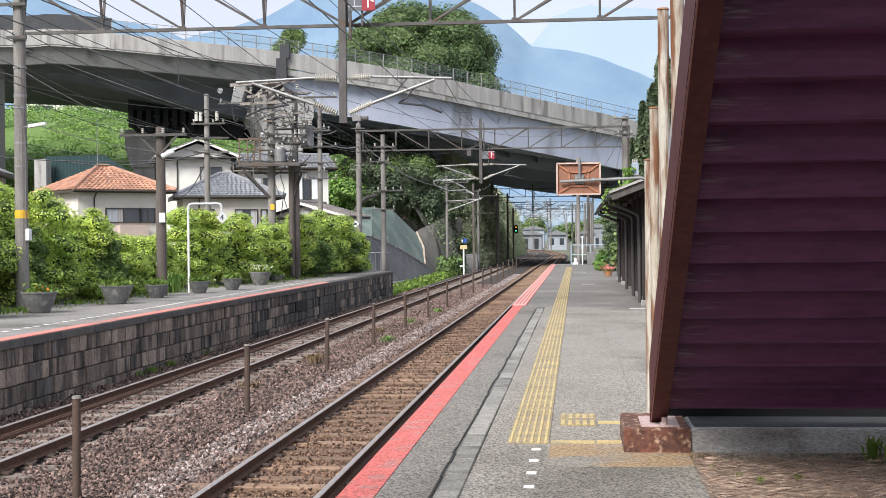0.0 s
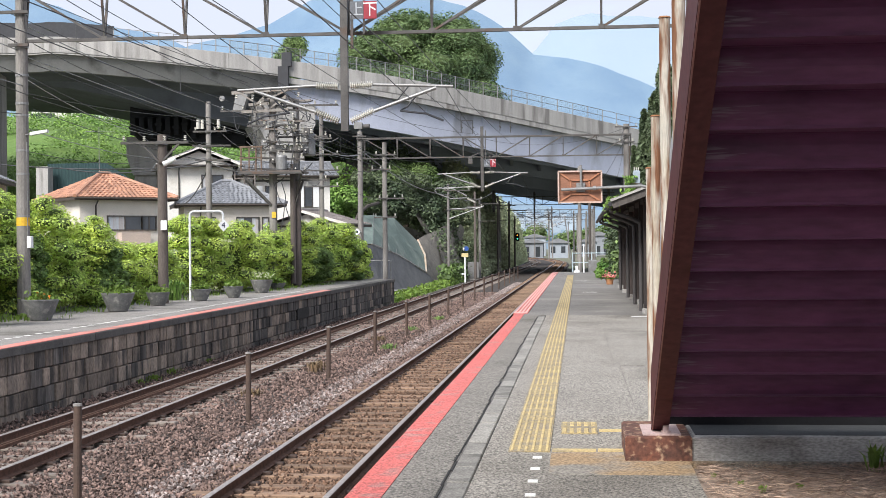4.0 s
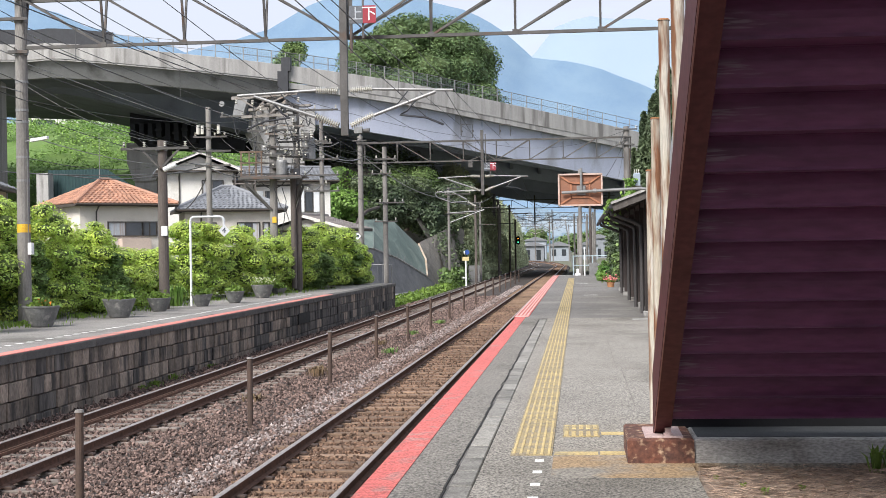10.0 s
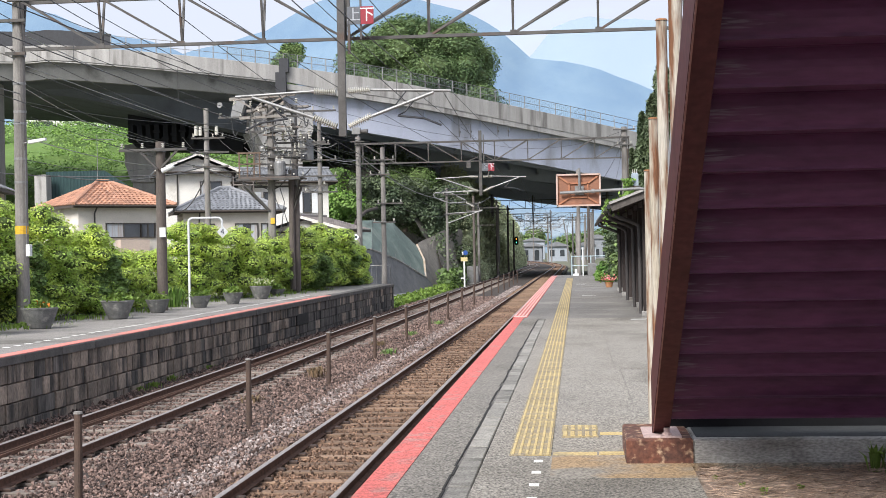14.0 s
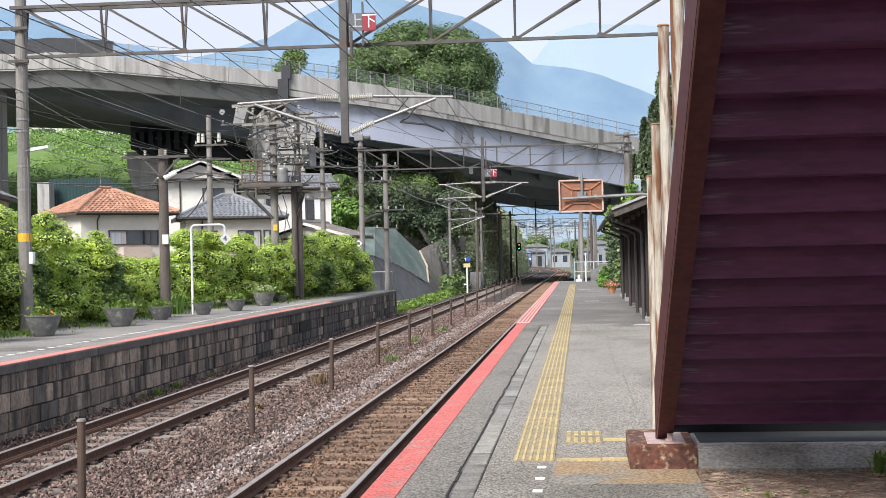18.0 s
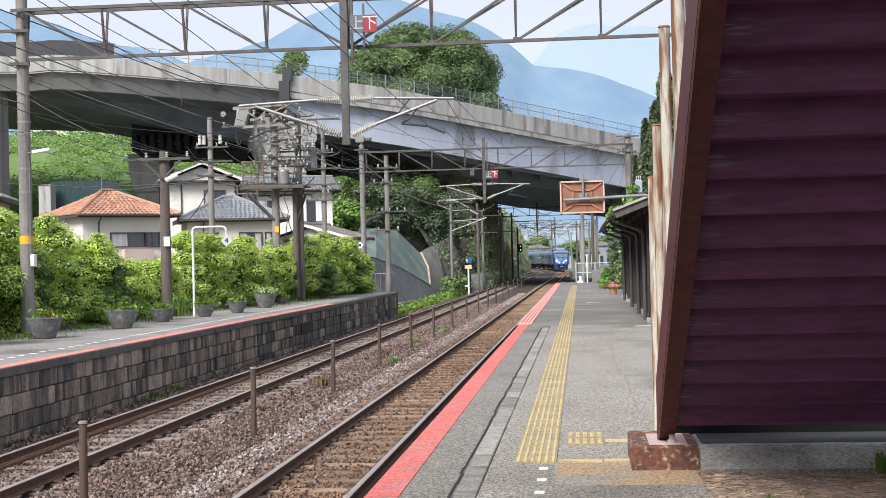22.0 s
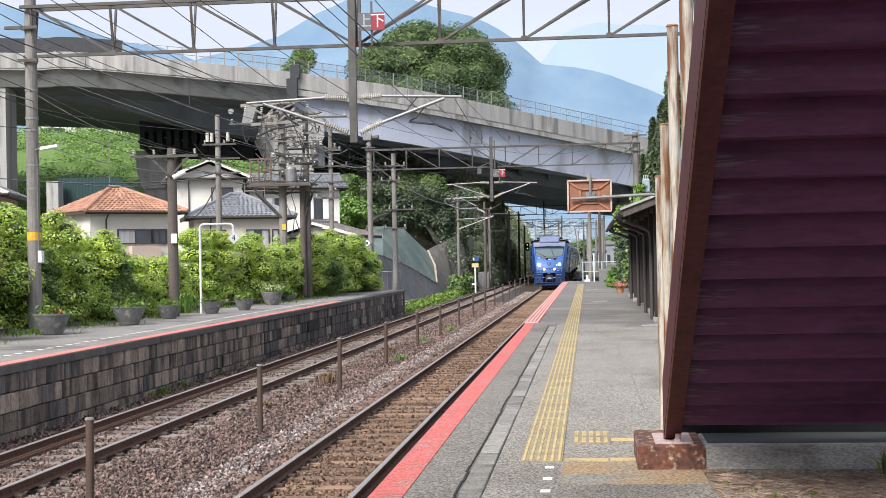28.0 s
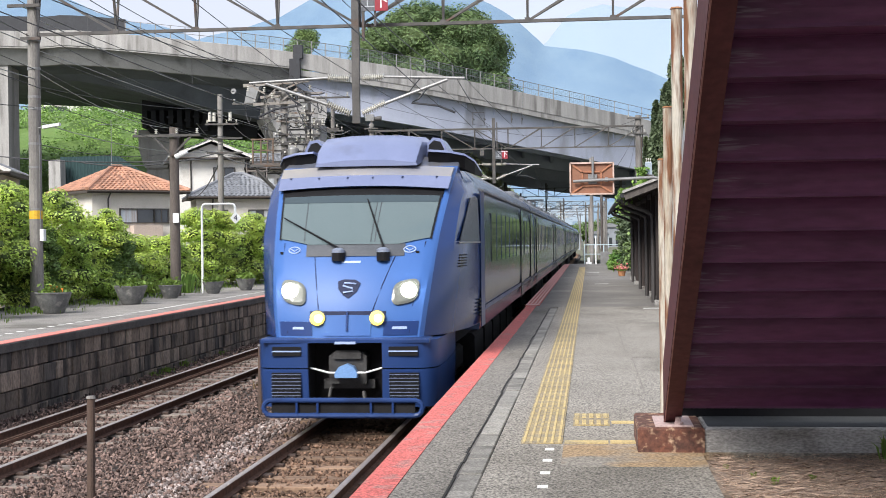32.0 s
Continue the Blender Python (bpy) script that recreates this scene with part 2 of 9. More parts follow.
# For solid cores inside crowns; shade between the leaves is in this colour.
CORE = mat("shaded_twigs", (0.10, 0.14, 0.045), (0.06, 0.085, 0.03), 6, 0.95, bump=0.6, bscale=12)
BARK = mat("bark", (0.09, 0.07, 0.055), (0.055, 0.042, 0.033), 5, 0.95, bump=0.7, bscale=25)
DECK_CONCRETE = mat("deck_concrete", (0.40, 0.385, 0.37), (0.27, 0.26, 0.25), 0.9, 0.88, bump=0.2, stain=(0.17, 0.16, 0.152), stain_scale=0.8, stain_at=0.60, stretch=(1.6, 1.6, 0.18))
GIRDER_BLUE = mat("pale_blue_girder_paint", (0.45, 0.475, 0.57), (0.39, 0.415, 0.51), 0.4, 0.6, bump=0.05, stain=(0.27, 0.28, 0.32), stain_scale=0.5, stretch=(1, 1, 0.3))
GIRDER_GREY = mat("grey_girder_paint", (0.44, 0.48, 0.60), (0.35, 0.385, 0.49), 0.5, 0.7, bump=0.05)
# Soffit concrete tinted dark and bluish: the shade under the deck is in it.
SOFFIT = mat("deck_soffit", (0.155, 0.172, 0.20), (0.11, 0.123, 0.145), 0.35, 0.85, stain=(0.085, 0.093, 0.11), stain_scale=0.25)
DARK_STEEL = mat("dark_steel", (0.03, 0.032, 0.038), (0.02, 0.02, 0.025), 3, 0.6)
BLACK = mat("black_rubber", (0.012, 0.012, 0.014), (0.009, 0.009, 0.01), 4, 0.6, bump=0, spec=0.15)


def scuff_sheen(m, at_x, z0, rise):
    """Pale brushed streaks on each step's riser beside the side beam: scuffs, and sky sheen painted into the colour."""
    n, l = m.node_tree.nodes, m.node_tree.links
    p = n["Principled BSDF"]
    co = n.new("ShaderNodeTexCoord")
    xyz = n.new("ShaderNodeSeparateXYZ")
    l.new(co.outputs["Object"], xyz.inputs[0])

    def calc(op, a, b=None, c=None):
        k = n.new("ShaderNodeMath")
        k.operation = op
        for i, v in enumerate((a, b, c)):
            if v is not None:
                if isinstance(v, float):
                    k.inputs[i].default_value = v
                else:
                    l.new(v, k.inputs[i])
        return k.outputs[0]

    def ramp(v, a, b):
        k = n.new("ShaderNodeMapRange")
        k.interpolation_type = "SMOOTHSTEP"
        k.inputs["From Min"].default_value, k.inputs["From Max"].default_value = a, b
        l.new(v, k.inputs["Value"])
        return k.outputs["Result"]

    mp = n.new("ShaderNodeMapping")
    mp.inputs["Scale"].default_value = (0.9, 1.0, 12.0)
    l.new(co.outputs["Object"], mp.inputs["Vector"])
    ns = n.new("ShaderNodeTexNoise")
    ns.inputs["Scale"].default_value, ns.inputs["Detail"].default_value = 7.0, 8.0
    l.new(mp.outputs[0], ns.inputs["Vector"])
    far = ramp(xyz.outputs["X"], at_x + 0.42, at_x)
    f = calc("FRACT", calc("DIVIDE", calc("SUBTRACT", xyz.outputs["Z"], z0), rise))
    zone = calc("MULTIPLY", ramp(f, 0.12, 0.38), ramp(f, 0.80, 0.52))
    low = ramp(calc("ADD", ns.outputs["Fac"], calc("MULTIPLY", far, 0.16)), 0.60, 0.80)
    mask = calc("MULTIPLY", calc("MULTIPLY", zone, low), calc("POWER", far, 0.6))
    old = p.inputs["Base Color"].links[0].from_socket
    mx = n.new("ShaderNodeMix")
    mx.data_type = "RGBA"
    mx.inputs["B"].default_value = (0.21, 0.17, 0.21, 1)
    l.new(calc("MULTIPLY", mask, 0.6), mx.inputs["Factor"])
    l.new(old, mx.inputs["A"])
    l.new(mx.outputs["Result"], p.inputs["Base Color"])


scuff_sheen(STEEL_MAROON, 0.64, 0.306, 0.172)


# ---- building helpers ----
class Shape:
    """Collects corners and faces of one mesh."""

    def __init__(self):
        self.v, self.f, self.mi, self.i = [], [], [], 0

    def add(self, vs, fs):
        o = len(self.v)
        self.v += [tuple(p) for p in vs]
        self.f += [tuple(o + k for k in q) for q in fs]
        self.mi += [self.i] * len(fs)
        return self

    def box(self, x0, x1, y0, y1, z0, z1, c=0.0):
        """A box; c: how far its upper edges are cut back."""
        if c:
            return self.add([(x0, y0, z0), (x1, y0, z0), (x1, y1, z0), (x0, y1, z0), (x0, y0, z1 - c), (x1, y0, z1 - c), (x1, y1, z1 - c), (x0, y1, z1 - c),
                             (x0 + c, y0 + c, z1), (x1 - c, y0 + c, z1), (x1 - c, y1 - c, z1), (x0 + c, y1 - c, z1)],
                            [(0, 3, 2, 1), (0, 1, 5, 4), (1, 2, 6, 5), (2, 3, 7, 6), (3, 0, 4, 7), (4, 5, 9, 8), (5, 6, 10, 9), (6, 7, 11, 10), (7, 4, 8, 11), (8, 9, 10, 11)])
        return self.add([(x0, y0, z0), (x1, y0, z0), (x1, y1, z0), (x0, y1, z0), (x0, y0, z1), (x1, y0, z1), (x1, y1, z1), (x0, y1, z1)],
                        [(0, 3, 2, 1), (4, 5, 6, 7), (0, 1, 5, 4), (1, 2, 6, 5), (2, 3, 7, 6), (3, 0, 4, 7)])

    def rod(self, a, b, r0, r1=None, n=8, caps=True):
        a, b = Vector(a), Vector(b)
        r1 = r0 if r1 is None else r1
        w = (b - a).normalized()
        u = w.orthogonal().normalized()
        k = w.cross(u)
        ring = [(math.cos(2 * math.pi * j / n), math.sin(2 * math.pi * j / n)) for j in range(n)]
        vs = [a + r0 * (c * u + s * k) for c, s in ring] + [b + r1 * (c * u + s * k) for c, s in ring]
        fs = [(j, (j + 1) % n, n + (j + 1) % n, n + j) for j in range(n)]
        if caps:
            fs += [tuple(range(n - 1, -1, -1)), tuple(range(n, 2 * n))]
        return self.add(vs, fs)

    def tube(self, pts, r, n=6):
        p = [Vector(q) for q in pts]
        rings, u = [], None
        for i, c in enumerate(p):
            d = (p[min(i + 1, len(p) - 1)] - p[max(i - 1, 0)]).normalized()
            u = d.orthogonal() if u is None else u - d * u.dot(d)
            u.normalize()
            k = d.cross(u)
            rings.append([c + r * (math.cos(2 * math.pi * j / n) * u + math.sin(2 * math.pi * j / n) * k) for j in range(n)])
        return self.sweep(rings)

    def bar(self, a, b, w, h):
        """A square bar from a to b, w wide across and h high."""
        a, b = Vector(a), Vector(b)
        d = (b - a).normalized()
        s = d.cross(Vector((0, 0, 1)))
        s = s.normalized() if s.length > 1e-4 else Vector((1, 0, 0))
        u = s.cross(d)
        q = [(-1, -1), (1, -1), (1, 1), (-1, 1)]
        vs = [p + s * (w / 2 * i) + u * (h / 2 * j) for p in (a, b) for i, j in q]
        return self.add(vs, [(0, 1, 2, 3), (7, 6, 5, 4), (0, 4, 5, 1), (1, 5, 6, 2), (2, 6, 7, 3), (3, 7, 4, 0)])

    def turned(self, prof, x, y, z, n=20):
        """A body of revolution about an upright axis: rows of (radius, height)."""
        vs = [(x + r * math.cos(2 * math.pi * j / n), y + r * math.sin(2 * math.pi * j / n), z + h) for r, h in prof for j in range(n)]
        fs = [(i * n + j, i * n + (j + 1) % n, (i + 1) * n + (j + 1) % n, (i + 1) * n + j) for i in range(len(prof) - 1) for j in range(n)]
        return self.add(vs, fs)

    def sweep(self, rings, closed=True, caps=True):
        n = len(rings[0])
        vs = [p for r in rings for p in r]
        m = n if closed else n - 1
        fs = [(i * n + j, i * n + (j + 1) % n, (i + 1) * n + (j + 1) % n, (i + 1) * n + j) for i in range(len(rings) - 1) for j in range(m)]
        if closed and caps:
            fs += [tuple(range(n - 1, -1, -1)), tuple((len(rings) - 1) * n + j for j in range(n))]
        return self.add(vs, fs)

    def mesh(self, name, mats, smooth=False):
        me = bpy.data.meshes.new(name)
        me.from_pydata(self.v, [], self.f)
        for m in mats if isinstance(mats, (list, tuple)) else [mats]:
            me.materials.append(m)
        if any(self.mi):
            me.polygons.foreach_set("material_index", self.mi)
        if smooth:
            me.polygons.foreach_set("use_smooth", [True] * len(me.polygons))
        me.update()
        return me


def part(name, shape, material, parent=None, label="", smooth=False):
    """Links a shape as ONE mesh object, under a thing or a part."""
    ob = new(name, shape.mesh(name, material, smooth) if isinstance(shape, Shape) else shape)
    if parent:
        ob.parent = parent
    return tagged(ob, label)


def thing(name, label, category, group="", kind="", at=None):
    ob = new(name)
    if at is not None:
        ob.matrix_basis = at
    return tagged(ob, label, category, group, kind)


def solo(name, shape, material, label, category="", group="", kind="", smooth=False):
    return tagged(part(name, shape, material, None, label, smooth), label, category, group, kind)


def settle(ob):
    """Marks a mesh's edges sharper than 35 degrees, after smoothing."""
    ob.data.set_sharp_from_angle(angle=radians(35))
    return ob


def cloud_mesh(name, co, faces_per, mats):
    """A mesh of many equal small pieces: co (pieces, corners, 3) and the faces of one."""
    k, c = co.shape[:2]
    fs = (np.array(faces_per)[None] + (np.arange(k) * c)[:, None, None]).reshape(-1, len(faces_per[0]))
    me = bpy.data.meshes.new(name)
    me.from_pydata(co.reshape(-1, 3).tolist(), [], fs.tolist())
    for m in mats if isinstance(mats, (list, tuple)) else [mats]:
        me.materials.append(m)
    return me


def turns(k, rng):
    """Random turns in space, (k, 3, 3)."""
    q = rng.normal(size=(k, 4))
    q /= np.linalg.norm(q, axis=1)[:, None]
    w, x, y, z = q.T
    return np.stack([1 - 2 * (y * y + z * z), 2 * (x * y - z * w), 2 * (x * z + y * w), 2 * (x * y + z * w), 1 - 2 * (x * x + z * z), 2 * (y * z - x * w),
                     2 * (x * z - y * w), 2 * (y * z + x * w), 1 - 2 * (x * x + y * y)], 1).reshape(-1, 3, 3)


STONE_FACES = [(0, 1, 4), (1, 2, 4), (2, 3, 4), (3, 0, 4), (1, 0, 5), (2, 1, 5), (3, 2, 5), (0, 3, 5)]


def stones(name, xy, zs, size, material, seed):
    """Broken stones at the places xy (k, 2) and heights zs, about size across."""
    rng = np.random.default_rng(seed)
    k = len(xy)
    lump6 = np.array([(-1, -0.7, 0.1), (0.9, -0.8, -0.1), (1, 0.8, 0.1), (-0.8, 0.9, -0.1), (0.1, 0, 0.9), (-0.1, 0, -0.9)], float) * 0.62
    co = lump6[None] * (1 + rng.uniform(-0.4, 0.3, (k, 6, 3))) * rng.uniform(0.5, 1.25, (k, 1, 3)) * size
    co = np.einsum("kij,kcj->kci", turns(k, rng), co)
    co[:, :, :2] += xy[:, None]
    co[:, :, 2] += zs[:, None]
    return cloud_mesh(name, co, STONE_FACES, material)


LEAF_FACES = [(0, 1, 2, 3)]


def leaves(name, pts, size, material, seed, lift=0.5, long=1.6, out=None):
    """Leaves, one bent-free blade each, at pts (k, 3), turned at random with a bias upwards."""
    rng = np.random.default_rng(seed)
    k = len(pts)
    n = rng.normal(size=(k, 3)) * (1.0 if out is None else 0.42) + (0, 0, lift)
    if out is not None:
        n += out
    n /= np.linalg.norm(n, axis=1)[:, None]
    u = np.cross(n, rng.normal(size=(k, 3)))
    u /= np.linalg.norm(u, axis=1)[:, None]
    w = np.cross(n, u)
    s = size * rng.uniform(0.6, 1.35, (k, 1))
    u, w = u * s * long / 2, w * s / 2
    co = np.stack([pts - u, pts + w, pts + u, pts - w], 1)
    return cloud_mesh(name, co, LEAF_FACES, material)


def shell(blobs, k, rng, depth=0.28):
    """k places near the outside of a heap of ellipsoids (x, y, z, rx, ry, rz), none deep inside another, each with its way outwards."""
    b = np.array(blobs, float)
    area = (b[:, 3] * b[:, 4] + b[:, 3] * b[:, 5] + b[:, 4] * b[:, 5])
    out = []
    have = 0
    n = 6000
    while have < k:
        i = rng.choice(len(b), n, p=area / area.sum())
        d = rng.normal(size=(n, 3))
        d /= np.linalg.norm(d, axis=1)[:, None]
        p = b[i, :3] + d * b[i, 3:] * (1 - depth * rng.random((n, 1)) ** 1.5 + 0.05 + np.where(rng.random((n, 1)) < 0.13, 0.22 * rng.random((n, 1)), 0))
        q = ((p[:, None] - b[None, :, :3]) / b[None, :, 3:]).astype(np.float32)
        keep = (q * q).sum(2).min(1) > 0.385
        e = d / b[i, 3:]
        e /= np.linalg.norm(e, axis=1)[:, None]
        p = np.concatenate([p, e], 1)[keep]
        out.append(p)
        have += len(p)
    return np.concatenate(out)[:k]


def lump(shape, x, y, z, rx, ry, rz, seed, n=10, m=7, rough=0.15):
    """An uneven rounded mass."""
    o = Vector((seed * 3.1, seed * 1.7, 0))
    rings = []
    for i in range(m + 1):
        a = math.pi * (i + 0.02) / (m + 0.04) - math.pi / 2
        ring = []
        for j in range(n):
            t = 2 * math.pi * j / n
            d = Vector((math.cos(a) * math.cos(t), math.cos(a) * math.sin(t), math.sin(a)))
            k = 1 + rough * noise.noise(d * 1.7 + o)
            ring.append((x + rx * d.x * k, y + ry * d.y * k, z + rz * d.z * k))
        rings.append(ring)
    return shape.sweep(rings)


def disc(c, r, depth, n=18, squash=1.0):
    """A rounded lamp disc facing -y."""
    x, y, z = c
    rings = [[(x + q * r * math.cos(2 * math.pi * k / n), y + d, z + q * r * squash * math.sin(2 * math.pi * k / n)) for k in range(n)] for q, d in ((1, 0.02), (1, 0), (0.8, -depth * 0.6), (0.4, -depth), (0.02, -depth * 1.1))]
    return Shape().sweep(rings)


# ---- the line of the railway: straight, then a bend to the left ----
BEND_AT, BEND_R, RAIL_Z = 192.0, 690.0, -0.84
TURN0 = math.atan(0.0022)


def line(s, off=0.0, z=0.0):
    """The place at s metres along the platform track, off metres to its left, and the heading (degrees to the left of +y)."""
    if s <= BEND_AT:
        x, y, h = -2.92 + 0.0022 * (s - 16), s, -TURN0
    else:
        a = (s - BEND_AT) / BEND_R - TURN0
        x = -2.92 + 0.0022 * (BEND_AT - 16) - BEND_R * (math.cos(TURN0) - math.cos(a))
        y = BEND_AT + BEND_R * (math.sin(a) + math.sin(TURN0))
        h = a
    return Vector((x - off * math.cos(h), y - off * math.sin(h), z)), math.degrees(h)


TRACK_2 = 3.8          # the second track lies so far to the left

# ---- ground ----
GROUND_Z = -1.22
g = Shape()
xs = [-4000, -2500, -1500, -900, -500, -300, -200, -130, -90, -60, -40, -25, -14, -8.6, -1.8, 3, 10, 25, 50, 90, 160, 300, 600, 1200, 2500, 4000]
ys = [-400, -200, -100, -50, -20, 0, 10, 20, 35, 50, 70, 90, 120, 160, 220, 300, 400, 550, 800, 1200, 1800, 2600, 4000]
g.add([(x, y, GROUND_Z) for y in ys for x in xs], [(j * len(xs) + i, j * len(xs) + i + 1, (j + 1) * len(xs) + i + 1, (j + 1) * len(xs) + i) for j in range(len(ys) - 1) for i in range(len(xs) - 1)])
solo("ground", g, GRASS_GROUND, "grassy earth ground round the railway", "ground", kind="structure")

# ballast bed under both tracks
bed = Shape()
rings = []
for s in [-12, 0, 15, 30, 60, 90, 130, 160, 185] + list(range(195, 660, 15)):
    rings.append([line(s, o, z)[0] for o, z in ((-1.35, -1.16), (-1.3, -1.03), (1.9, -1.01), (5.3, -1.03), (5.6, -1.17))])
bed.sweep(rings, closed=False)
solo("ballast_bed", bed, BALLAST_BED, "brown rusty ballast bed under two railway tracks", "ballast", kind="structure")

# ---- tracks ----
RAIL_PROFILE = [(-0.06, 0), (0.06, 0), (0.06, 0.01), (0.01, 0.024), (0.01, 0.082), (0.032, 0.09), (0.032, 0.112), (0.025, 0.118), (-0.025, 0.118), (-0.032, 0.112), (-0.032, 0.09), (-0.01, 0.082), (-0.01, 0.024), (-0.06, 0.01)]


def rail(off, parent):
    s = Shape()
    rings = []
    for d in [-12, 0, 10, 25, 50, 80, 110, 140, 165, 185] + list(range(193, 600, 8)):
        c, h = line(d, off, RAIL_Z - 0.118)
        n = Vector((math.cos(radians(h)), math.sin(radians(h)), 0))
        rings.append([c + n * x + Vector((0, 0, z)) for x, z in RAIL_PROFILE])
    s.sweep(rings)
    k = len(RAIL_PROFILE)
    for q, f in enumerate(s.f):
        if q < (len(rings) - 1) * k and q % k in (6, 7, 8):
            s.mi[q] = 1
    return part("rail", s, [RAIL_SIDE, RAIL_TOP], parent, "rusty rail with a polished head")


def track(name, off, label, sleepers_mat, step):
    t = thing(name, label, "railway track", kind="structure")
    for side in (-0.566, 0.566):
        rail(off + side, t)
    sl = Shape().box(-1.0, 1.0, -0.10, 0.10, -0.14, 0.0, 0.012).mesh("sleeper", sleepers_mat)
    cl = Shape()
    for x in (-0.566, 0.566):
        for d in (-0.095, 0.095):
            cl.box(x + d - 0.05, x + d + 0.05, -0.055, 0.055, 0.0, 0.035, 0.012)
    cl = cl.mesh("clip", CLIP)
    s = 8.0
    while s < 100:
        c, h = line(s, off, RAIL_Z - 0.118)
        ob = part("sleeper", sl, None, t)
        ob.matrix_basis = pose(c.x + random.uniform(-0.03, 0.03), c.y + random.uniform(-0.03, 0.03), c.z - random.uniform(0.0, 0.03), random.uniform(-1, 1), random.uniform(-0.5, 0.5), h + random.uniform(-1.6, 1.6))
        if s < 45:
            o2 = part("rail_clip", cl, None, ob)
        s += step
    far = Shape()
    while s < 420:
        c, h = line(s, off, RAIL_Z - 0.118)
        n, w = Vector((math.cos(radians(h)), math.sin(radians(h)), 0)), Vector((-math.sin(radians(h)), math.cos(radians(h)), 0))
        vs = [c + n * a + w * b + Vector((0, 0, z)) for z in (-0.1, 0) for a, b in ((-1, -0.1), (1, -0.1), (1, 0.1), (-1, 0.1))]
        far.add(vs, [(4, 5, 6, 7), (0, 1, 5, 4), (1, 2, 6, 5), (2, 3, 7, 6), (3, 0, 4, 7)])
        s += step
    tagged(part("far_sleepers", far, sleepers_mat, t), kind="stuff")
    return t


track("railway_track_near", 0.0, "railway track beside the platform on brown wooden sleepers", SLEEPER, 0.62)
track("railway_track_far", TRACK_2, "second railway track on weathered sleepers", SLEEPER_GREY, 0.62)


def scatter(seed, count, s0, s1, o0, o1, size, material, name, label, z0, z1, power=2.0, crib=False):
    """Loose stones between s0 and s1 along the line and o0 and o1 across it, thinning out with distance."""
    rng = np.random.default_rng(seed)
    s = s0 + (s1 - s0) * rng.random(count) ** power
    if crib:
        s = 8.0 + 0.62 * np.floor((s - 8.0) / 0.62) + 0.115 + 0.39 * rng.random(count)
    o = rng.uniform(o0, o1, count)
    x = -2.92 + 0.0022 * (s - 16) - o
    ob = new(name, stones(name, np.stack([x, s], 1), rng.uniform(z0, z1, count), size * (1 + 0.012 * (s - s0))[:, None, None], material, seed))
    return tagged(ob, label, "ballast", kind="stuff")


scatter(1, 27000, 8, 62, -0.52, 0.52, 0.036, BALLAST_TAN, "near_track_ballast", "tan crushed stones between the near rails", -1.035, -0.985, crib=True)
scatter(2, 6000, 8, 60, -1.25, -0.63, 0.034, BALLAST_TAN, "platform_foot_ballast", "tan crushed stones along the platform foot", -1.05, -0.98)
scatter(3, 26000, 8, 72, 0.65, 1.55, 0.036, BALLAST_BROWN, "middle_ballast", "brown crushed stones beside the near track", -1.03, -0.96)
scatter(4, 11000, 8, 95, 1.05, 1.5, 0.036, BALLAST_GREY, "pale_ballast", "pale grey fresh ballast ridge between the tracks", -1.01, -0.955)
scatter(5, 34000, 10, 75, 1.6, 3.1, 0.036, BALLAST_BROWN, "cess_ballast", "brown crushed stones between the two tracks", -1.04, -0.97)
scatter(6, 19000, 12, 72, 3.26, 4.34, 0.036, BALLAST_BROWN, "far_track_ballast", "brown crushed stones between the far rails", -1.035, -0.985, crib=True)
scatter(7, 9000, 14, 70, 4.5, 5.3, 0.036, BALLAST_BROWN, "far_foot_ballast", "brown crushed stones along the far platform wall", -1.05, -0.97)
# loose stones and dirt lying on the sleepers
scatter(8, 1500, 8, 45, -0.5, 0.5, 0.03, BALLAST_TAN, "sleeper_grit", "small tan stones strewn over the near sleepers", -0.962, -0.95)
scatter(9, 1500, 12, 55, 3.26, 4.34, 0.03, BALLAST_BROWN, "sleeper_grit", "small brown stones strewn over the far sleepers", -0.962, -0.95)
# thin guard bar inside the far track
gb = Shape()
for d in (0.0, 0.05):
    gb.sweep([[line(s, TRACK_2 + 0.36 - 1.4 * d + a, RAIL_Z - 0.09 + b)[0] for a, b in ((0, 0), (0.02, 0), (0.02, 0.04), (0, 0.04))] for s in (8, 30, 60, 90)])
solo("guard_bar", gb, RAIL_SIDE, "thin rusty guard bar inside the far track", "rail")

# ---- the platform on which the camera stands ----
EDGE, FAR_END = -1.40, 80.0
plat = thing("platform", "grey asphalt station platform with worn patches", "platform", kind="structure")
s = Shape()
s.box(EDGE + 0.10, 0.75, -12, 9.58, GROUND_Z - 0.02, -0.10)
s.box(EDGE + 0.10, 7.0, 9.58, FAR_END, GROUND_Z - 0.02, -0.10)
part("platform_wall", s, COPING, plat, "dark stained concrete platform wall")
s = Shape()
y = -12.0
while y < FAR_END:
    s.box(EDGE, EDGE + 0.6, y + 0.004, min(y + 1.996, FAR_END), -0.10, -0.006, 0.012)
    y += 2.0
part("coping", s, COPING, plat, "dark concrete edge stones")
part("edge_asphalt", Shape().box(EDGE + 0.225, -0.86, -12, 29.9, -0.10, -0.001), ASPHALT_DARK, plat, "dark coarse asphalt beside the edge line")
s = Shape().box(-0.68, 0.745, -12, 9.0, -0.10, 0.0).box(-0.68, -0.2, 9.0, 10.3, -0.10, 0.0).box(-0.68, 7.0, 10.3, 29.9, -0.10, 0.0)
part("asphalt", s, ASPHALT, plat, "grey coarse asphalt")
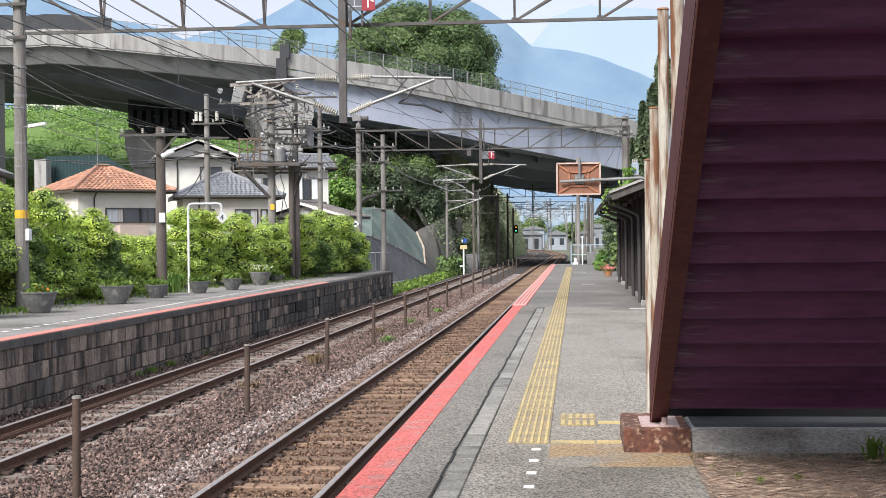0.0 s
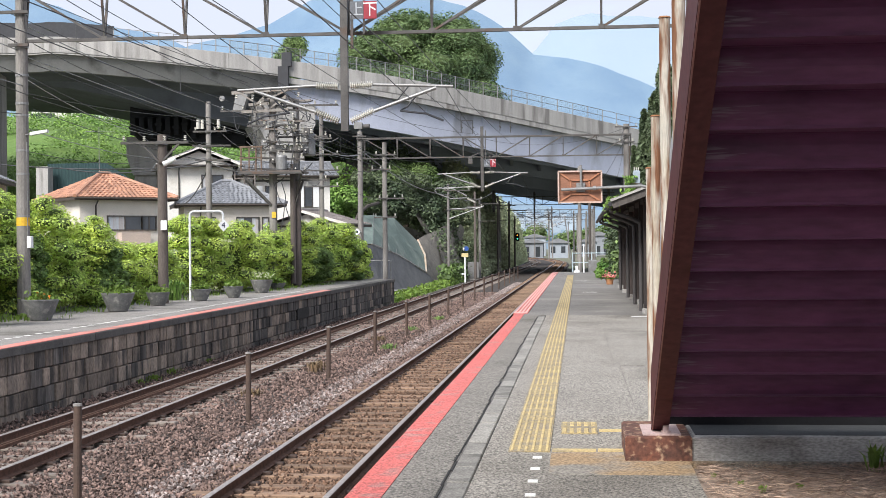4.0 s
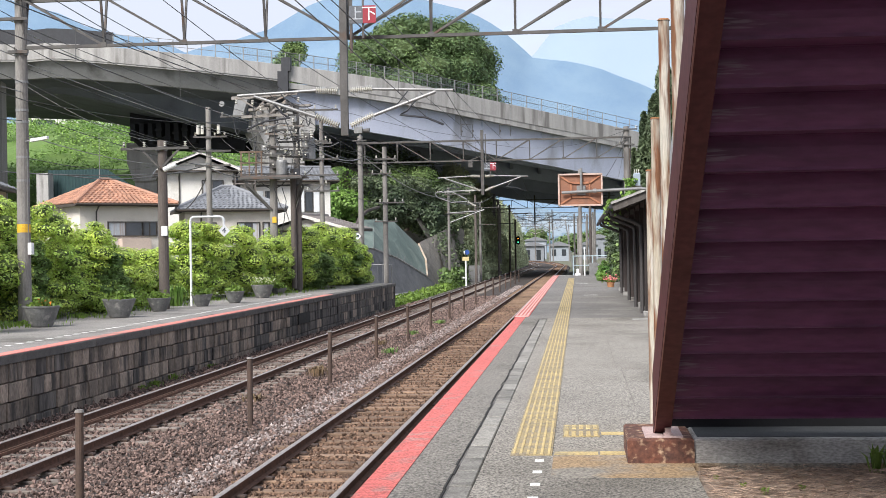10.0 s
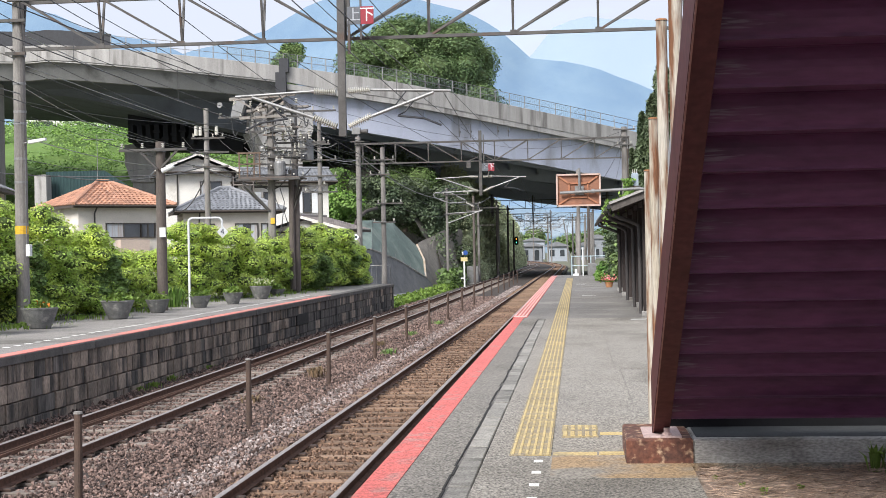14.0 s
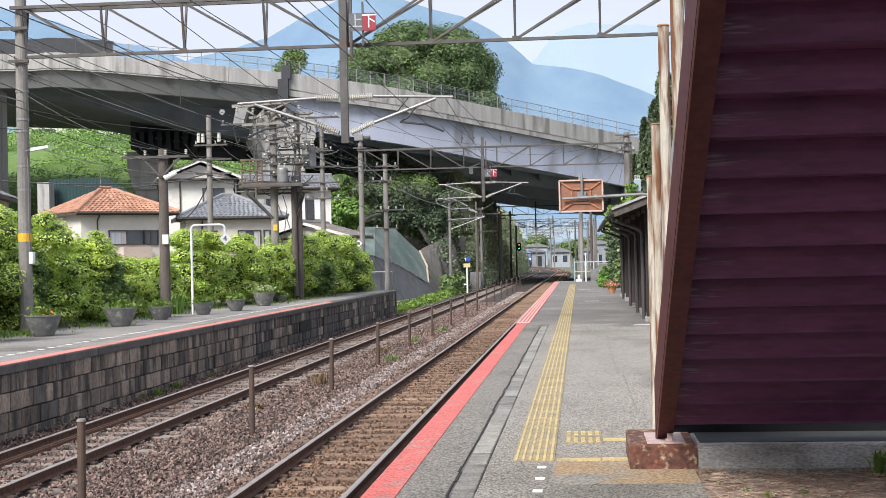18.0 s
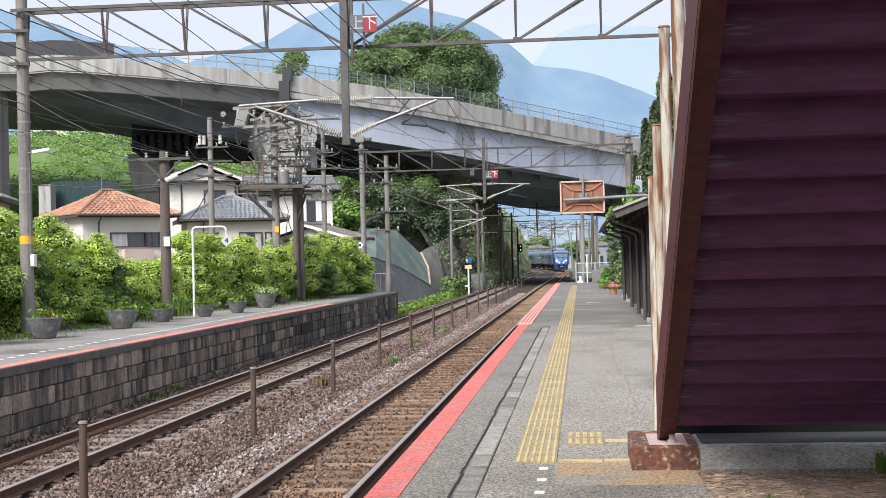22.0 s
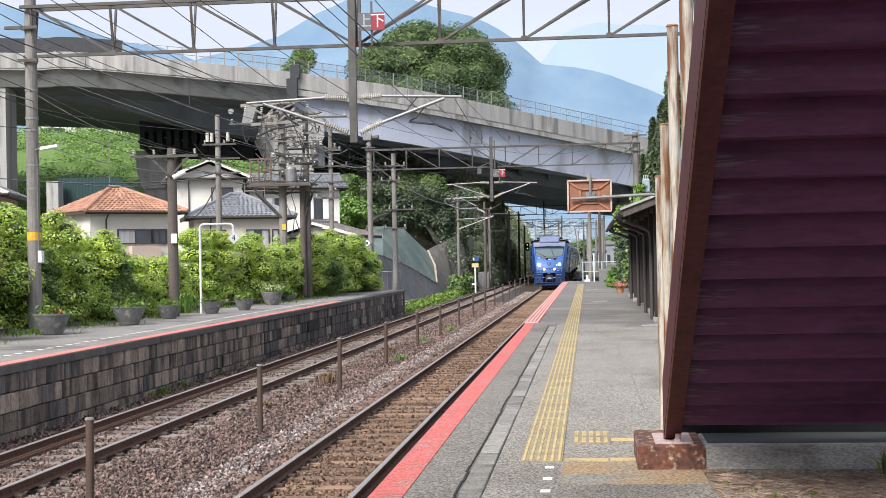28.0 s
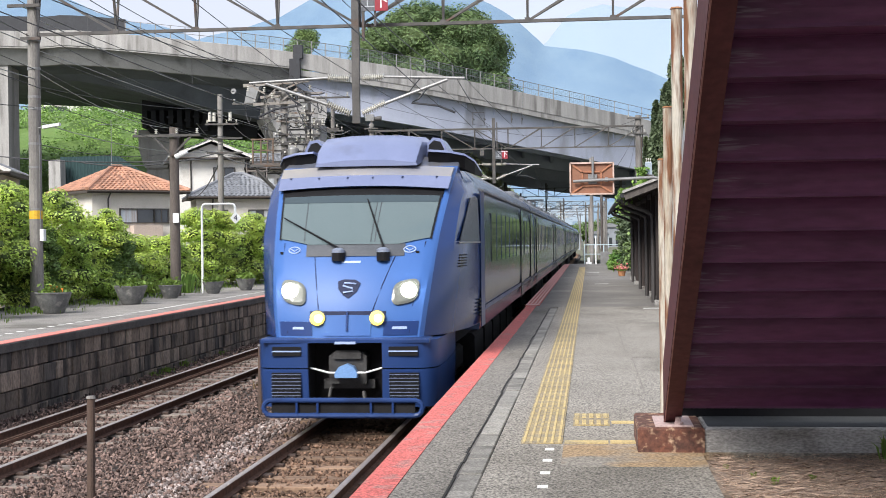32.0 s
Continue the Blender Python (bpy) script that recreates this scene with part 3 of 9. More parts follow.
part("far_asphalt", Shape().box(EDGE + 0.225, 7.0, 29.915, FAR_END, -0.10, -0.004), mat("far_asphalt", (0.19, 0.177, 0.163), (0.145, 0.135, 0.124), 0.7, 0.9, bump=0.8, bscale=50, grain=0.4, stain=(0.225, 0.21, 0.19), stain_scale=0.4), plat, "smoother grey asphalt")
s = Shape().box(-0.2, 0.75, 9.0, 9.58, -0.10, 0.002).box(-0.2, 7.0, 9.58, 10.3, -0.10, 0.002)
part("concrete_patch", s, CONCRETE_PAD, plat, "pale rust-stained concrete patch")
s = Shape()
for x0, x1, y0, y1 in ((0.50, 0.512, 13, 17.2), (0.512, 1.0, 17.19, 17.23), (0.44, 0.452, 17.2, 24), (-0.2, 7, 41.95, 42.0), (-0.2, 7, 55.0, 55.05)):
    s.box(x0, x1, y0, y1, 0.0, 0.003)
part("crack_seal", s, ASPHALT_DARK, plat, "dark crack filler")

# red edge line: plain paint, then a raised striped part
s = Shape()
y = -12.0
while y < 30.6:
    s.box(EDGE + 0.012, EDGE + 0.228, y, min(y + 2.0, 30.6), -0.006, 0.004)
    y += 2.0
part("edge_line", s, RED_PAINT, plat, "bright red painted edge line")
part("striped_edge", Shape().box(EDGE - 0.03, EDGE + 0.29, 30.6, FAR_END - 1.5, -0.03, 0.006), RED_PAINT, plat, "red rubber edge strip")
s = Shape()
for k in range(4):
    s.box(EDGE - 0.015 + 0.08 * k, EDGE + 0.02 + 0.08 * k, 31.2, FAR_END - 1.6, 0.006, 0.012)
s.box(EDGE - 0.02, EDGE + 0.28, 30.65, 31.0, 0.006, 0.011)
part("edge_stripe", s, PINK_PAINT, plat, "pale lines on the red strip")

# ragged crack beside the pavers
rng = random.Random(3)
s = Shape()
y = 4.0
while y < 29:
    w, l = rng.uniform(0.006, 0.016), rng.uniform(0.25, 0.6)
    x = -0.856 + rng.uniform(-0.01, 0.01)
    s.box(x - w / 2, x + w / 2, y, y + l, -0.05, 0.0015)
    y += l * 0.97
part("edge_crack", s, MORTAR, plat, "dark ragged crack beside the pavers")
# pavers along the old edge
pv = Shape().box(-0.074, 0.074, -0.292, 0.292, -0.10, 0.0, 0.008).mesh("paver", PAVER)
y = -3.0
while y < 29.5:
    ob = part("paver", pv, None, plat)
    ob.matrix_basis = pose(-0.765 + 0.004 * math.sin(y), y, random.uniform(-0.006, 0.003), 0, 0, random.uniform(-0.5, 0.5))
    y += 0.6
part("paver_bed", Shape().box(-0.86, -0.68, -12, 29.9, -0.10, -0.018), MORTAR, plat)

# tactile tiles, 0.3 m square with four bars
tile = Shape().box(-0.1499, 0.1499, -0.1499, 0.1499, -0.03, 0.008)
tile.i = 1
for x in (-0.127, -0.076, -0.025, 0.025, 0.076, 0.127):
    tile.box(x - 0.010, x + 0.010, -0.1499, 0.1499, 0.007, 0.0125, 0.002)
tile = tile.mesh("tactile_tile", [YELLOW, YELLOW_BAR])
y = 10.12
while y < 71:
    ob = part("tactile_tile", tile, None, plat)
    ob.matrix_basis = pose(-0.36, y, random.uniform(-0.001, 0.001))
    y += 0.3
dots = Shape().box(-0.145, 0.145, -0.36, 0.36, -0.03, 0.004)
dots.i = 1
for a in (-0.116, -0.058, 0.0, 0.058, 0.116):
    for b in (-0.21, 0.19):
        dots.box(a - 0.017, a + 0.017, b - 0.12, b + 0.12, 0.003, 0.011, 0.004)
dots = dots.mesh("dotted_tile", [YELLOW, YELLOW_BAR])
part("dotted_tile", dots, None, plat).matrix_basis = pose(0.0, 11.3, 0.004)
s = Shape().box(0.16, 0.62, 11.08, 11.22, 0.0, 0.006).box(-0.195, 0.12, 9.98, 10.12, 0.002, 0.007).box(0.135, 0.40, 9.99, 10.13, 0.002, 0.007)
part("yellow_line", s, YELLOW_BAR, plat, "worn yellow guide lines")
s = Shape()
for k in range(14):
    y = 9.72 - 0.49 * k
    s.box(-0.325, -0.262, y - 0.045, y + 0.045, 0.0, 0.004)
part("white_dash", s, WHITE_PAINT, plat, "white painted dashes")
s = Shape()
for x, y, w in ((-0.1, 59, 0.5), (0.15, 44.5, 0.45), (1.1, 29.0, 0.7)):
    s.box(x, x + w, y, y + 0.25, 0.0, 0.003)
part("white_mark", s, WHITE_PAINT, plat, "white marks")
# earth beside the platform and behind it, with dry needles
e = Shape()
nx, ny = 26, 30
e.add([(0.757 + 8.3 * i / nx, -12 + 21.57 * j / ny, -0.045 + 0.03 * noise.noise(Vector((i * 0.7, j * 0.7, 3)))) for j in range(ny + 1) for i in range(nx + 1)],
      [(j * (nx + 1) + i, j * (nx + 1) + i + 1, (j + 1) * (nx + 1) + i + 1, (j + 1) * (nx + 1) + i) for j in range(ny) for i in range(nx)])
solo("earth_bed", e, EARTH, "bare earth bed strewn with dry pine needles", "ground", kind="structure")
rng = np.random.default_rng(11)
k = 14000
p = np.stack([rng.uniform(0.78, 2.6, k), rng.uniform(6.6, 9.58, k), rng.uniform(-0.04, 0.0, k)], 1)
a = rng.normal(0, 0.35, k) + np.where(rng.random(k) < 0.75, 0.1, rng.uniform(0, 3.1, k))
d = np.stack([np.cos(a), np.sin(a), rng.normal(0, 0.16, k)], 1) * rng.uniform(0.02, 0.075, (k, 1))
w = np.stack([-np.sin(a), np.cos(a), rng.normal(0, 0.5, k)], 1) * rng.uniform(0.001, 0.003, (k, 1))
tagged(new("dry_needles", cloud_mesh("dry_needles", np.stack([p - d, p + w, p + d, p - w], 1), LEAF_FACES, NEEDLES)), "scattered dry brown pine needles", "needles", kind="stuff")


def tuft(x, y, z, h, n, seed, material=GRASS, spread=0.06, width=0.012, name="weed", label="small green weed growing by the kerb"):
    rng = np.random.default_rng(seed)
    s = Shape()
    for _ in range(n):
        a, r = rng.uniform(0, 6.28), spread * rng.random()
        q = Vector((x + r * math.cos(a), y + r * math.sin(a), z))
        o = Vector((math.cos(a), math.sin(a), 0)) * rng.uniform(0.2, 0.8) * h * 0.6
        u = Vector((-math.sin(a), math.cos(a), 0)) * width * rng.uniform(0.6, 1.4)
        mid = q + o * 0.35 + Vector((0, 0, h * rng.uniform(0.5, 0.8)))
        tip = q + o + Vector((0, 0, h * rng.uniform(0.5, 1.0)))
        s.add([q - u * 0.5, q + u * 0.5, mid + u, mid - u, tip], [(0, 1, 2, 3), (3, 2, 4)])
    return solo(name, s, material, label, "weed", kind="stuff")


for i, (x, y, h) in enumerate(((1.11, 8.62, 0.06), (1.36, 8.78, 0.05), (1.02, 8.9, 0.04), (1.95, 9.45, 0.26), (2.04, 9.38, 0.22), (0.88, 9.2, 0.035))):
    tuft(x, y, -0.04, h * 0.8, 14 if h < 0.1 else 20, 40 + i, spread=0.025 if h < 0.1 else 0.05, width=0.009 if h < 0.1 else 0.014)

# ---- stair of the footbridge: steel steps seen from below ----
RUN, RISE, STEP_Y, STEP_Z = 0.30, 0.172, 9.64, 0.306
st = thing("footbridge_stair", "maroon painted steel footbridge stair seen from underneath", "staircase", kind="structure", at=pose(-0.022, 0, 0))
# The flight carries on above the view, added to cut sky light below it.
for i in range(0, 37):
    y, z = STEP_Y - RUN * i, STEP_Z + RISE * i
    s = Shape()
    prof = [(y, z - 0.006), (y - 0.012, z - 0.004), (y - 0.012, z + 0.012), (y - 0.024, z + 0.04), (y - 0.033, z + 0.075), (y - 0.037, z + 0.11), (y - 0.036, z + 0.14), (y - 0.034, z + RISE - 0.006), (y - 0.05, z + RISE), (y - RUN, z + RISE - 0.002), (y - RUN, z + RISE + 0.006), (y - 0.034, z + RISE + 0.008), (y - 0.008, z + RISE - 0.004), (y - 0.008, z + 0.004)]
    s.sweep([[(x, py, pz) for py, pz in prof] for x in (0.545, 2.62)])
    ob = part("step", s, STEEL_MAROON, st)
for name, x0, side in (("stringer", 0.53, 1), ("stringer", 2.62, -1)):
    s = Shape()
    ya, yb = 9.82, STEP_Y - RUN * 37
    zl = lambda y: STEP_Z + (STEP_Y - y) * RISE / RUN - 0.03
    fl = (x0, x0 + 0.115) if side == 1 else (x0 - 0.115, x0)
    s.add([(x, y, zl(y) + dz) for y in (ya, yb) for x, dz in ((fl[0], 0), (fl[1], 0), (fl[1], 0.018), (fl[0], 0.018))],
          [(0, 1, 2, 3), (7, 6, 5, 4), (0, 4, 5, 1), (1, 5, 6, 2), (2, 6, 7, 3), (3, 7, 4, 0)])
    wx = (x0 - 0.004, x0 + 0.008) if side == 1 else (x0 - 0.008, x0 + 0.004)
    s.add([(x, y, max(zl(y) + dz, 0.18)) for y in (ya, yb) for x, dz in ((wx[0], -0.004), (wx[1], -0.004), (wx[1], 0.42), (wx[0], 0.42))],
          [(0, 1, 2, 3), (7, 6, 5, 4), (0, 4, 5, 1), (1, 5, 6, 2), (2, 6, 7, 3), (3, 7, 4, 0)])
    ob = part(name, s, STEEL_STRINGER, st, "brown painted steel side beam")
part("weld_seam", Shape().bar((0.533, 9.9, zl(9.9) - 0.004), (0.533, yb, zl(yb) - 0.004), 0.008, 0.006), mat("pale_seam", (0.30, 0.14, 0.12), (0.24, 0.1, 0.09), 9, 0.5), st, "pale worn edge of the side beam")
part("anchor_bolt", Shape().rod((0.62, 9.68, 0.18), (0.62, 9.68, 0.235), 0.022, n=10).rod((0.62, 9.68, 0.18), (0.62, 9.68, 0.2), 0.034, n=6), PINK_PLATE, st, "pinkish bolt")
part("base_plate", Shape().box(0.46, 0.72, 9.62, 10.15, 0.170, 0.184, 0.003), PINK_PLATE, st, "pink primer base plate")

pl = thing("stair_plinth", "chipped concrete plinth under the stair", "plinth", kind="structure")
part("painted_end", Shape().box(0.315, 0.77, 9.59, 10.42, -0.03, 0.172, 0.014), PLINTH_BROWN, pl, "brown painted concrete end with chips")
part("concrete_kerb", Shape().box(0.772, 4.0, 9.61, 10.3, -0.07, 0.166, 0.012), PLINTH_GREY, pl, "grey stained concrete kerb")
# Kerb top repeated in near-black: the shade under the stair is in its colour.
part("rear_slab", Shape().box(0.80, 3.9, 9.70, 10.23, 0.10, 0.170), mat("shaded_slab_concrete", (0.045, 0.048, 0.05), (0.03, 0.032, 0.034), 4, 0.9, bump=0.3), pl, "concrete behind the kerb, darkened for the shade there")
# Black sheet closing the gap, in place of the deep shade behind the step.
part("back_plate", Shape().box(0.66, 2.62, 10.24, 10.26, 0.16, 0.62), BLACK, st, "black sheet for the shade behind the lowest step")

# Unseen building, added behind the viewpoint to keep low sky off the stair.
sb = thing("station_building", "unseen plain grey building with a low gabled roof, added to block sky", "building", kind="structure", at=pose(0, 0, 0))
part("wall", Shape().box(1.2, 14.0, -17.0, -9.0, GROUND_Z, 6.2), mat("grey_blocker_wall", (0.17, 0.16, 0.15), (0.13, 0.12, 0.115), 1.0, 0.9), sb)
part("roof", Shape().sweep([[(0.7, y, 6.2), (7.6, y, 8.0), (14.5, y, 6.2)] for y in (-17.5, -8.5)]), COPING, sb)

# rusty round posts and sheet along the stair's flank
for i, (y, top) in enumerate(((8.25, 3.75), (9.55, 3.03), (10.7, 2.465), (11.55, 2.115))):
    p = thing("rail_post", "rust-streaked white steel pipe post beside the stair", "post", "posts along the stair")
    base = STEP_Z + (STEP_Y - y) * RISE / RUN + 0.19 if y < 9.9 else 0.0
    part("pipe", Shape().rod((0.605, y, base), (0.605, y, top), 0.041 if i == 0 else 0.038, n=18), RUST_PIPE, p, smooth=False)
    part("cap", Shape().rod((0.605, y, top), (0.605, y, top + 0.012), 0.044, 0.036, n=18), mat("rust_cap", (0.20, 0.085, 0.035), (0.30, 0.15, 0.07), 20, 0.85), p, "rusty cap")
s = Shape()
s.add([(x, y, z) for x in (0.628, 0.64) for y, z in ((8.3, 1.42), (8.3, 2.6), (12.2, 1.0), (12.2, 0.0), (10.45, 0.0), (9.9, 0.50))], [(0, 1, 2, 3, 4, 5), (11, 10, 9, 8, 7, 6), (0, 6, 7, 1), (1, 7, 8, 2), (2, 8, 9, 3), (3, 9, 10, 4), (4, 10, 11, 5), (5, 11, 6, 0)])
solo("side_sheet", s, GREY_SHEET, "pale grey weathered sheet on the stair's flank", "panel", kind="structure")

# ---- footbridge deck above and behind: unseen, added to block sky over the stair ----
fbd = thing("footbridge_deck", "unseen maroon steel footbridge deck above the tracks, added to block sky", "footbridge", kind="structure")
part("deck_plate", Shape().box(-14.0, 2.7, -4.4, -1.45, 6.55, 6.72), STEEL_MAROON, fbd)
for y in (-4.4, -1.53):
    part("side_panel", Shape().box(-14.0, 2.7 if y < -2 else 0.5, y, y + 0.06, 6.72, 7.85), STEEL_STRINGER, fbd)
for x in (-12.6, 2.4):
    for y in (-4.1, -1.9):
        part("column", Shape().box(x - 0.12, x + 0.12, y - 0.12, y + 0.12, GROUND_Z, 6.55), STEEL_STRINGER, fbd)

# ---- the opposite platform ----
LEDGE, LZ, LEND = -8.22, 0.08, 62.0
opp = thing("opposite_platform", "opposite asphalt platform with a sooty block wall", "platform", kind="structure")
part("core", Shape().box(-13.0, LEDGE - 0.16, 8, LEND - 0.1, GROUND_Z - 0.02, LZ - 0.06), MORTAR, opp)
part("asphalt", Shape().box(-13.0, LEDGE - 0.30, 8, LEND, LZ - 0.06, LZ), mat("opposite_asphalt", (0.27, 0.25, 0.23), (0.20, 0.186, 0.172), 1.2, 0.9, bump=0.4, grain=0.35, stain=(0.125, 0.115, 0.10), stain_scale=0.6), opp, "grey weathered asphalt")
cp = Shape().box(-0.40, 0.0, -0.745, 0.745, -0.13, 0.0, 0.015).mesh("coping_stone", COPING)
y = 8.75
while y < LEND:
    part("coping_stone", cp, None, opp).matrix_basis = pose(LEDGE + random.uniform(-0.008, 0.008), y, LZ + random.uniform(-0.004, 0.001))
    y += 1.5
part("edge_line", Shape().box(LEDGE - 0.27, LEDGE - 0.018, 8, 46.0, LZ - 0.01, LZ + 0.006), mat("faded_red_line", (0.66, 0.19, 0.155), (0.56, 0.22, 0.18), 2, 0.8, stain=(0.34, 0.17, 0.14), stain_scale=1.5), opp, "faded red edge line")
s = Shape()
for q in range(76):
    y = 14 + 0.43 * q
    s.box(LEDGE - 0.93, LEDGE - 0.82, y, y + 0.13, LZ, LZ + 0.004)
part("white_dash", s, WHITE_PAINT, opp, "white dashes")

# block wall, laid course by course
rng = random.Random(5)
shapes = []
for q in range(9):
    l = 0.27 + 0.022 * q
    sh = Shape()
    b = 0.012
    x1 = 0.0
    sh.add([(-0.2, -l / 2, 0), (-0.2, l / 2, 0), (-0.2, l / 2, 0.27), (-0.2, -l / 2, 0.27), (x1 - b, -l / 2, 0), (x1 - b, l / 2, 0), (x1 - b, l / 2, 0.27), (x1 - b, -l / 2, 0.27),
            (x1, -l / 2 + b, b), (x1, l / 2 - b, b), (x1, l / 2 - b, 0.27 - b), (x1, -l / 2 + b, 0.27 - b)],
           [(0, 4, 7, 3), (1, 2, 6, 5), (3, 7, 6, 2), (0, 1, 5, 4), (4, 5, 9, 8), (5, 6, 10, 9), (6, 7, 11, 10), (7, 4, 8, 11), (8, 9, 10, 11)])
    shapes.append((l, sh.mesh("wall_block", BLOCK), sh.mesh("sooty_block", BLOCK_DARK)))
far_wall = {}
for row in range(4):
    y = 13.5 + rng.uniform(0, 0.4)
    while y < LEND - 0.5:
        l, light, dark = shapes[rng.randrange(9)]
        run = noise.noise(Vector((y * 0.9, 4.2, 0)))
        sooty = rng.random() < (0.04 if y < 33 else 0.10 if y < 39 else 0.5) + (0.75 if run > (0.45 if y < 33 else 0.05 if y < 39 else 0.0) else 0.0)
        place = pose(LEDGE - 0.035 + rng.uniform(-0.016, 0.016), y + l / 2, LZ - 0.13 - 0.284 * (row + 1) + 0.007)
        if y < 41.0:
            part("wall_block", dark if sooty else light, None, opp).matrix_basis = place
        else:
            s = far_wall.setdefault(sooty, Shape())
            me = dark if sooty else light
            s.add([place @ v.co for v in me.vertices], [tuple(f.vertices) for f in me.polygons])
        y += l + 0.014
for sooty, s in far_wall.items():
    tagged(part("far_blocks", s, BLOCK_DARK if sooty else BLOCK, opp), kind="stuff")
# No real hollow: a dark panel on the blocks gives the recess its shade.
part("niche", Shape().box(LEDGE - 0.06, LEDGE - 0.005, 40.2, 41.9, -0.62, -0.30), MORTAR, opp, "dark panel for the shade of a wall recess")
part("end_wall", Shape().box(-13.0, LEDGE - 0.04, LEND - 0.1, LEND + 0.05, GROUND_Z, LZ - 0.02), BLOCK_DARK, opp, "dark end wall of the platform")

# ---- steel posts between the tracks ----
for i, y in enumerate((12.95, 19.5, 25.95, 32.2, 38.25, 44.0, 50.3, 56.6, 62.9, 69.2, 75.5, 81.8, 88.1, 94.4, 100.7, 107)):
    c = line(y, 1.87)[0] + Vector(((-0.03, 0.06, 0.04)[i] if i < 3 else 0.0, 0, 0))
    p = thing("track_post", "brown rusty steel post between the tracks", "post", "posts between the tracks", at=pose(c.x, c.y, -1.05, random.uniform(-1, 1), random.uniform(-1, 1), 0))
    part("shaft", Shape().rod((0, 0, 0), (0, 0, 1.03), 0.04, n=12), mat("post_rust", (0.10, 0.062, 0.045), (0.062, 0.042, 0.034), 5, 0.8, bump=0.3) if i == 0 else bpy.data.materials["post_rust"], p)
    part("cap", Shape().rod((0, 0, 1.03), (0, 0, 1.055), 0.047, 0.04, n=12), CONCRETE_POLE, p, "grey cap")

DRY = mat("dry_stalk", (0.20, 0.13, 0.075), (0.12, 0.09, 0.05), 3, 0.9, isl=0.4, bump=0)
for i, (y, o, h, m) in enumerate(((27.4, 2.35, 0.28, 0), (28.2, 2.5, 0.22, 0), (33.5, 1.75, 0.2, 1), (23.0, 2.6, 0.16, 0), (41, 2.1, 0.18, 1), (26.0, 5.25, 0.12, 2), (27.3, 5.3, 0.14, 2), (25.2, 5.3, 0.1, 2), (30.2, 5.35, 0.1, 2), (47, 1.9, 0.2, 1), (36.5, 2.4, 0.2, 0))):
    c = line(y, o)[0]
    tuft(c.x, c.y, -1.03, h, 60, 140 + i, (DRY, LEAF_HEDGE_DARK, GRASS)[m], 0.25, 0.012, "track_weed", "dry weeds growing in the ballast" if m == 0 else "small green weeds by the track")

# ---- mountains and far hills ----
def ridge(name, dist, pts, material, seed, label, depth=700, wob=14):
    """A mountain range across the view: rows of (x, crest height) at one distance."""
    s = Shape()
    cols = []
    for (xa, za), (xb, zb) in zip(pts, pts[1:]):
        n = max(2, int(abs(xb - xa) / 40))
        cols += [(xa + (xb - xa) * j / n, za + (zb - za) * (0.5 - 0.5 * math.cos(math.pi * j / n)) * 0.5 + (zb - za) * 0.5 * j / n) for j in range(n)]
    cols.append(pts[-1])
    rows = 9
    grid = []
    for r in range(rows):
        f = r / (rows - 1)
        for x, z in cols:
            w = noise.fractal(Vector((x * 0.006 + seed, f * 2.5, seed)), 0.9, 2.1, 4) * wob
            grid.append((x * (1 - 0.1 * (1 - f)), dist - depth * (1 - f) ** 1.2 + w * 4 * (1 - f), max(GROUND_Z - 5, (z + w) * f ** 1.15 - 4)))
    n = len(cols)
    s.add(grid, [(r * n + i, r * n + i + 1, (r + 1) * n + i + 1, (r + 1) * n + i) for r in range(rows - 1) for i in range(n - 1)])
    return solo(name, s, material, label, "mountain", kind="structure", smooth=True)


# Air haze is painted into the base colours of mountains and far hill.
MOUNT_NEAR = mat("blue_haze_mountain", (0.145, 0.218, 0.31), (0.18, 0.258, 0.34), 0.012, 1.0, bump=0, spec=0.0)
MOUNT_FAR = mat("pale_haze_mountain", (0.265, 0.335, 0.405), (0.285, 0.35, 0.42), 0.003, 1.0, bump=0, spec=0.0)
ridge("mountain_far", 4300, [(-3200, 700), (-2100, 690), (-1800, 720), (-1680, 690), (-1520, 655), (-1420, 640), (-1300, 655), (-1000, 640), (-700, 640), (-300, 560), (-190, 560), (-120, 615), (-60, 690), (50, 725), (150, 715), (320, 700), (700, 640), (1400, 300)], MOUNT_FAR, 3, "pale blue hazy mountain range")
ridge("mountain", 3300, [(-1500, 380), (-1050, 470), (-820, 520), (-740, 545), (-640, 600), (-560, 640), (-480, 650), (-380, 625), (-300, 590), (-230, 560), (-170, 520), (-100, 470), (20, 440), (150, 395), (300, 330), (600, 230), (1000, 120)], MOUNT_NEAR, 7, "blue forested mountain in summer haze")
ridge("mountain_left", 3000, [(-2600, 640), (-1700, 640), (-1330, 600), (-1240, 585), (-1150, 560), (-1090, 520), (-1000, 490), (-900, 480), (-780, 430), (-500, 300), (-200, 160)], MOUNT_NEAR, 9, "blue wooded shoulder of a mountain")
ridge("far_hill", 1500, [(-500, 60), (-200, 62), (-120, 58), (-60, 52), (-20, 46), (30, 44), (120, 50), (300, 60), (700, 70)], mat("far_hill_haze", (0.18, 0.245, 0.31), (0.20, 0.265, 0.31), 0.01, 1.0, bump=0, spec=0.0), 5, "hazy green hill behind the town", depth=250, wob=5)


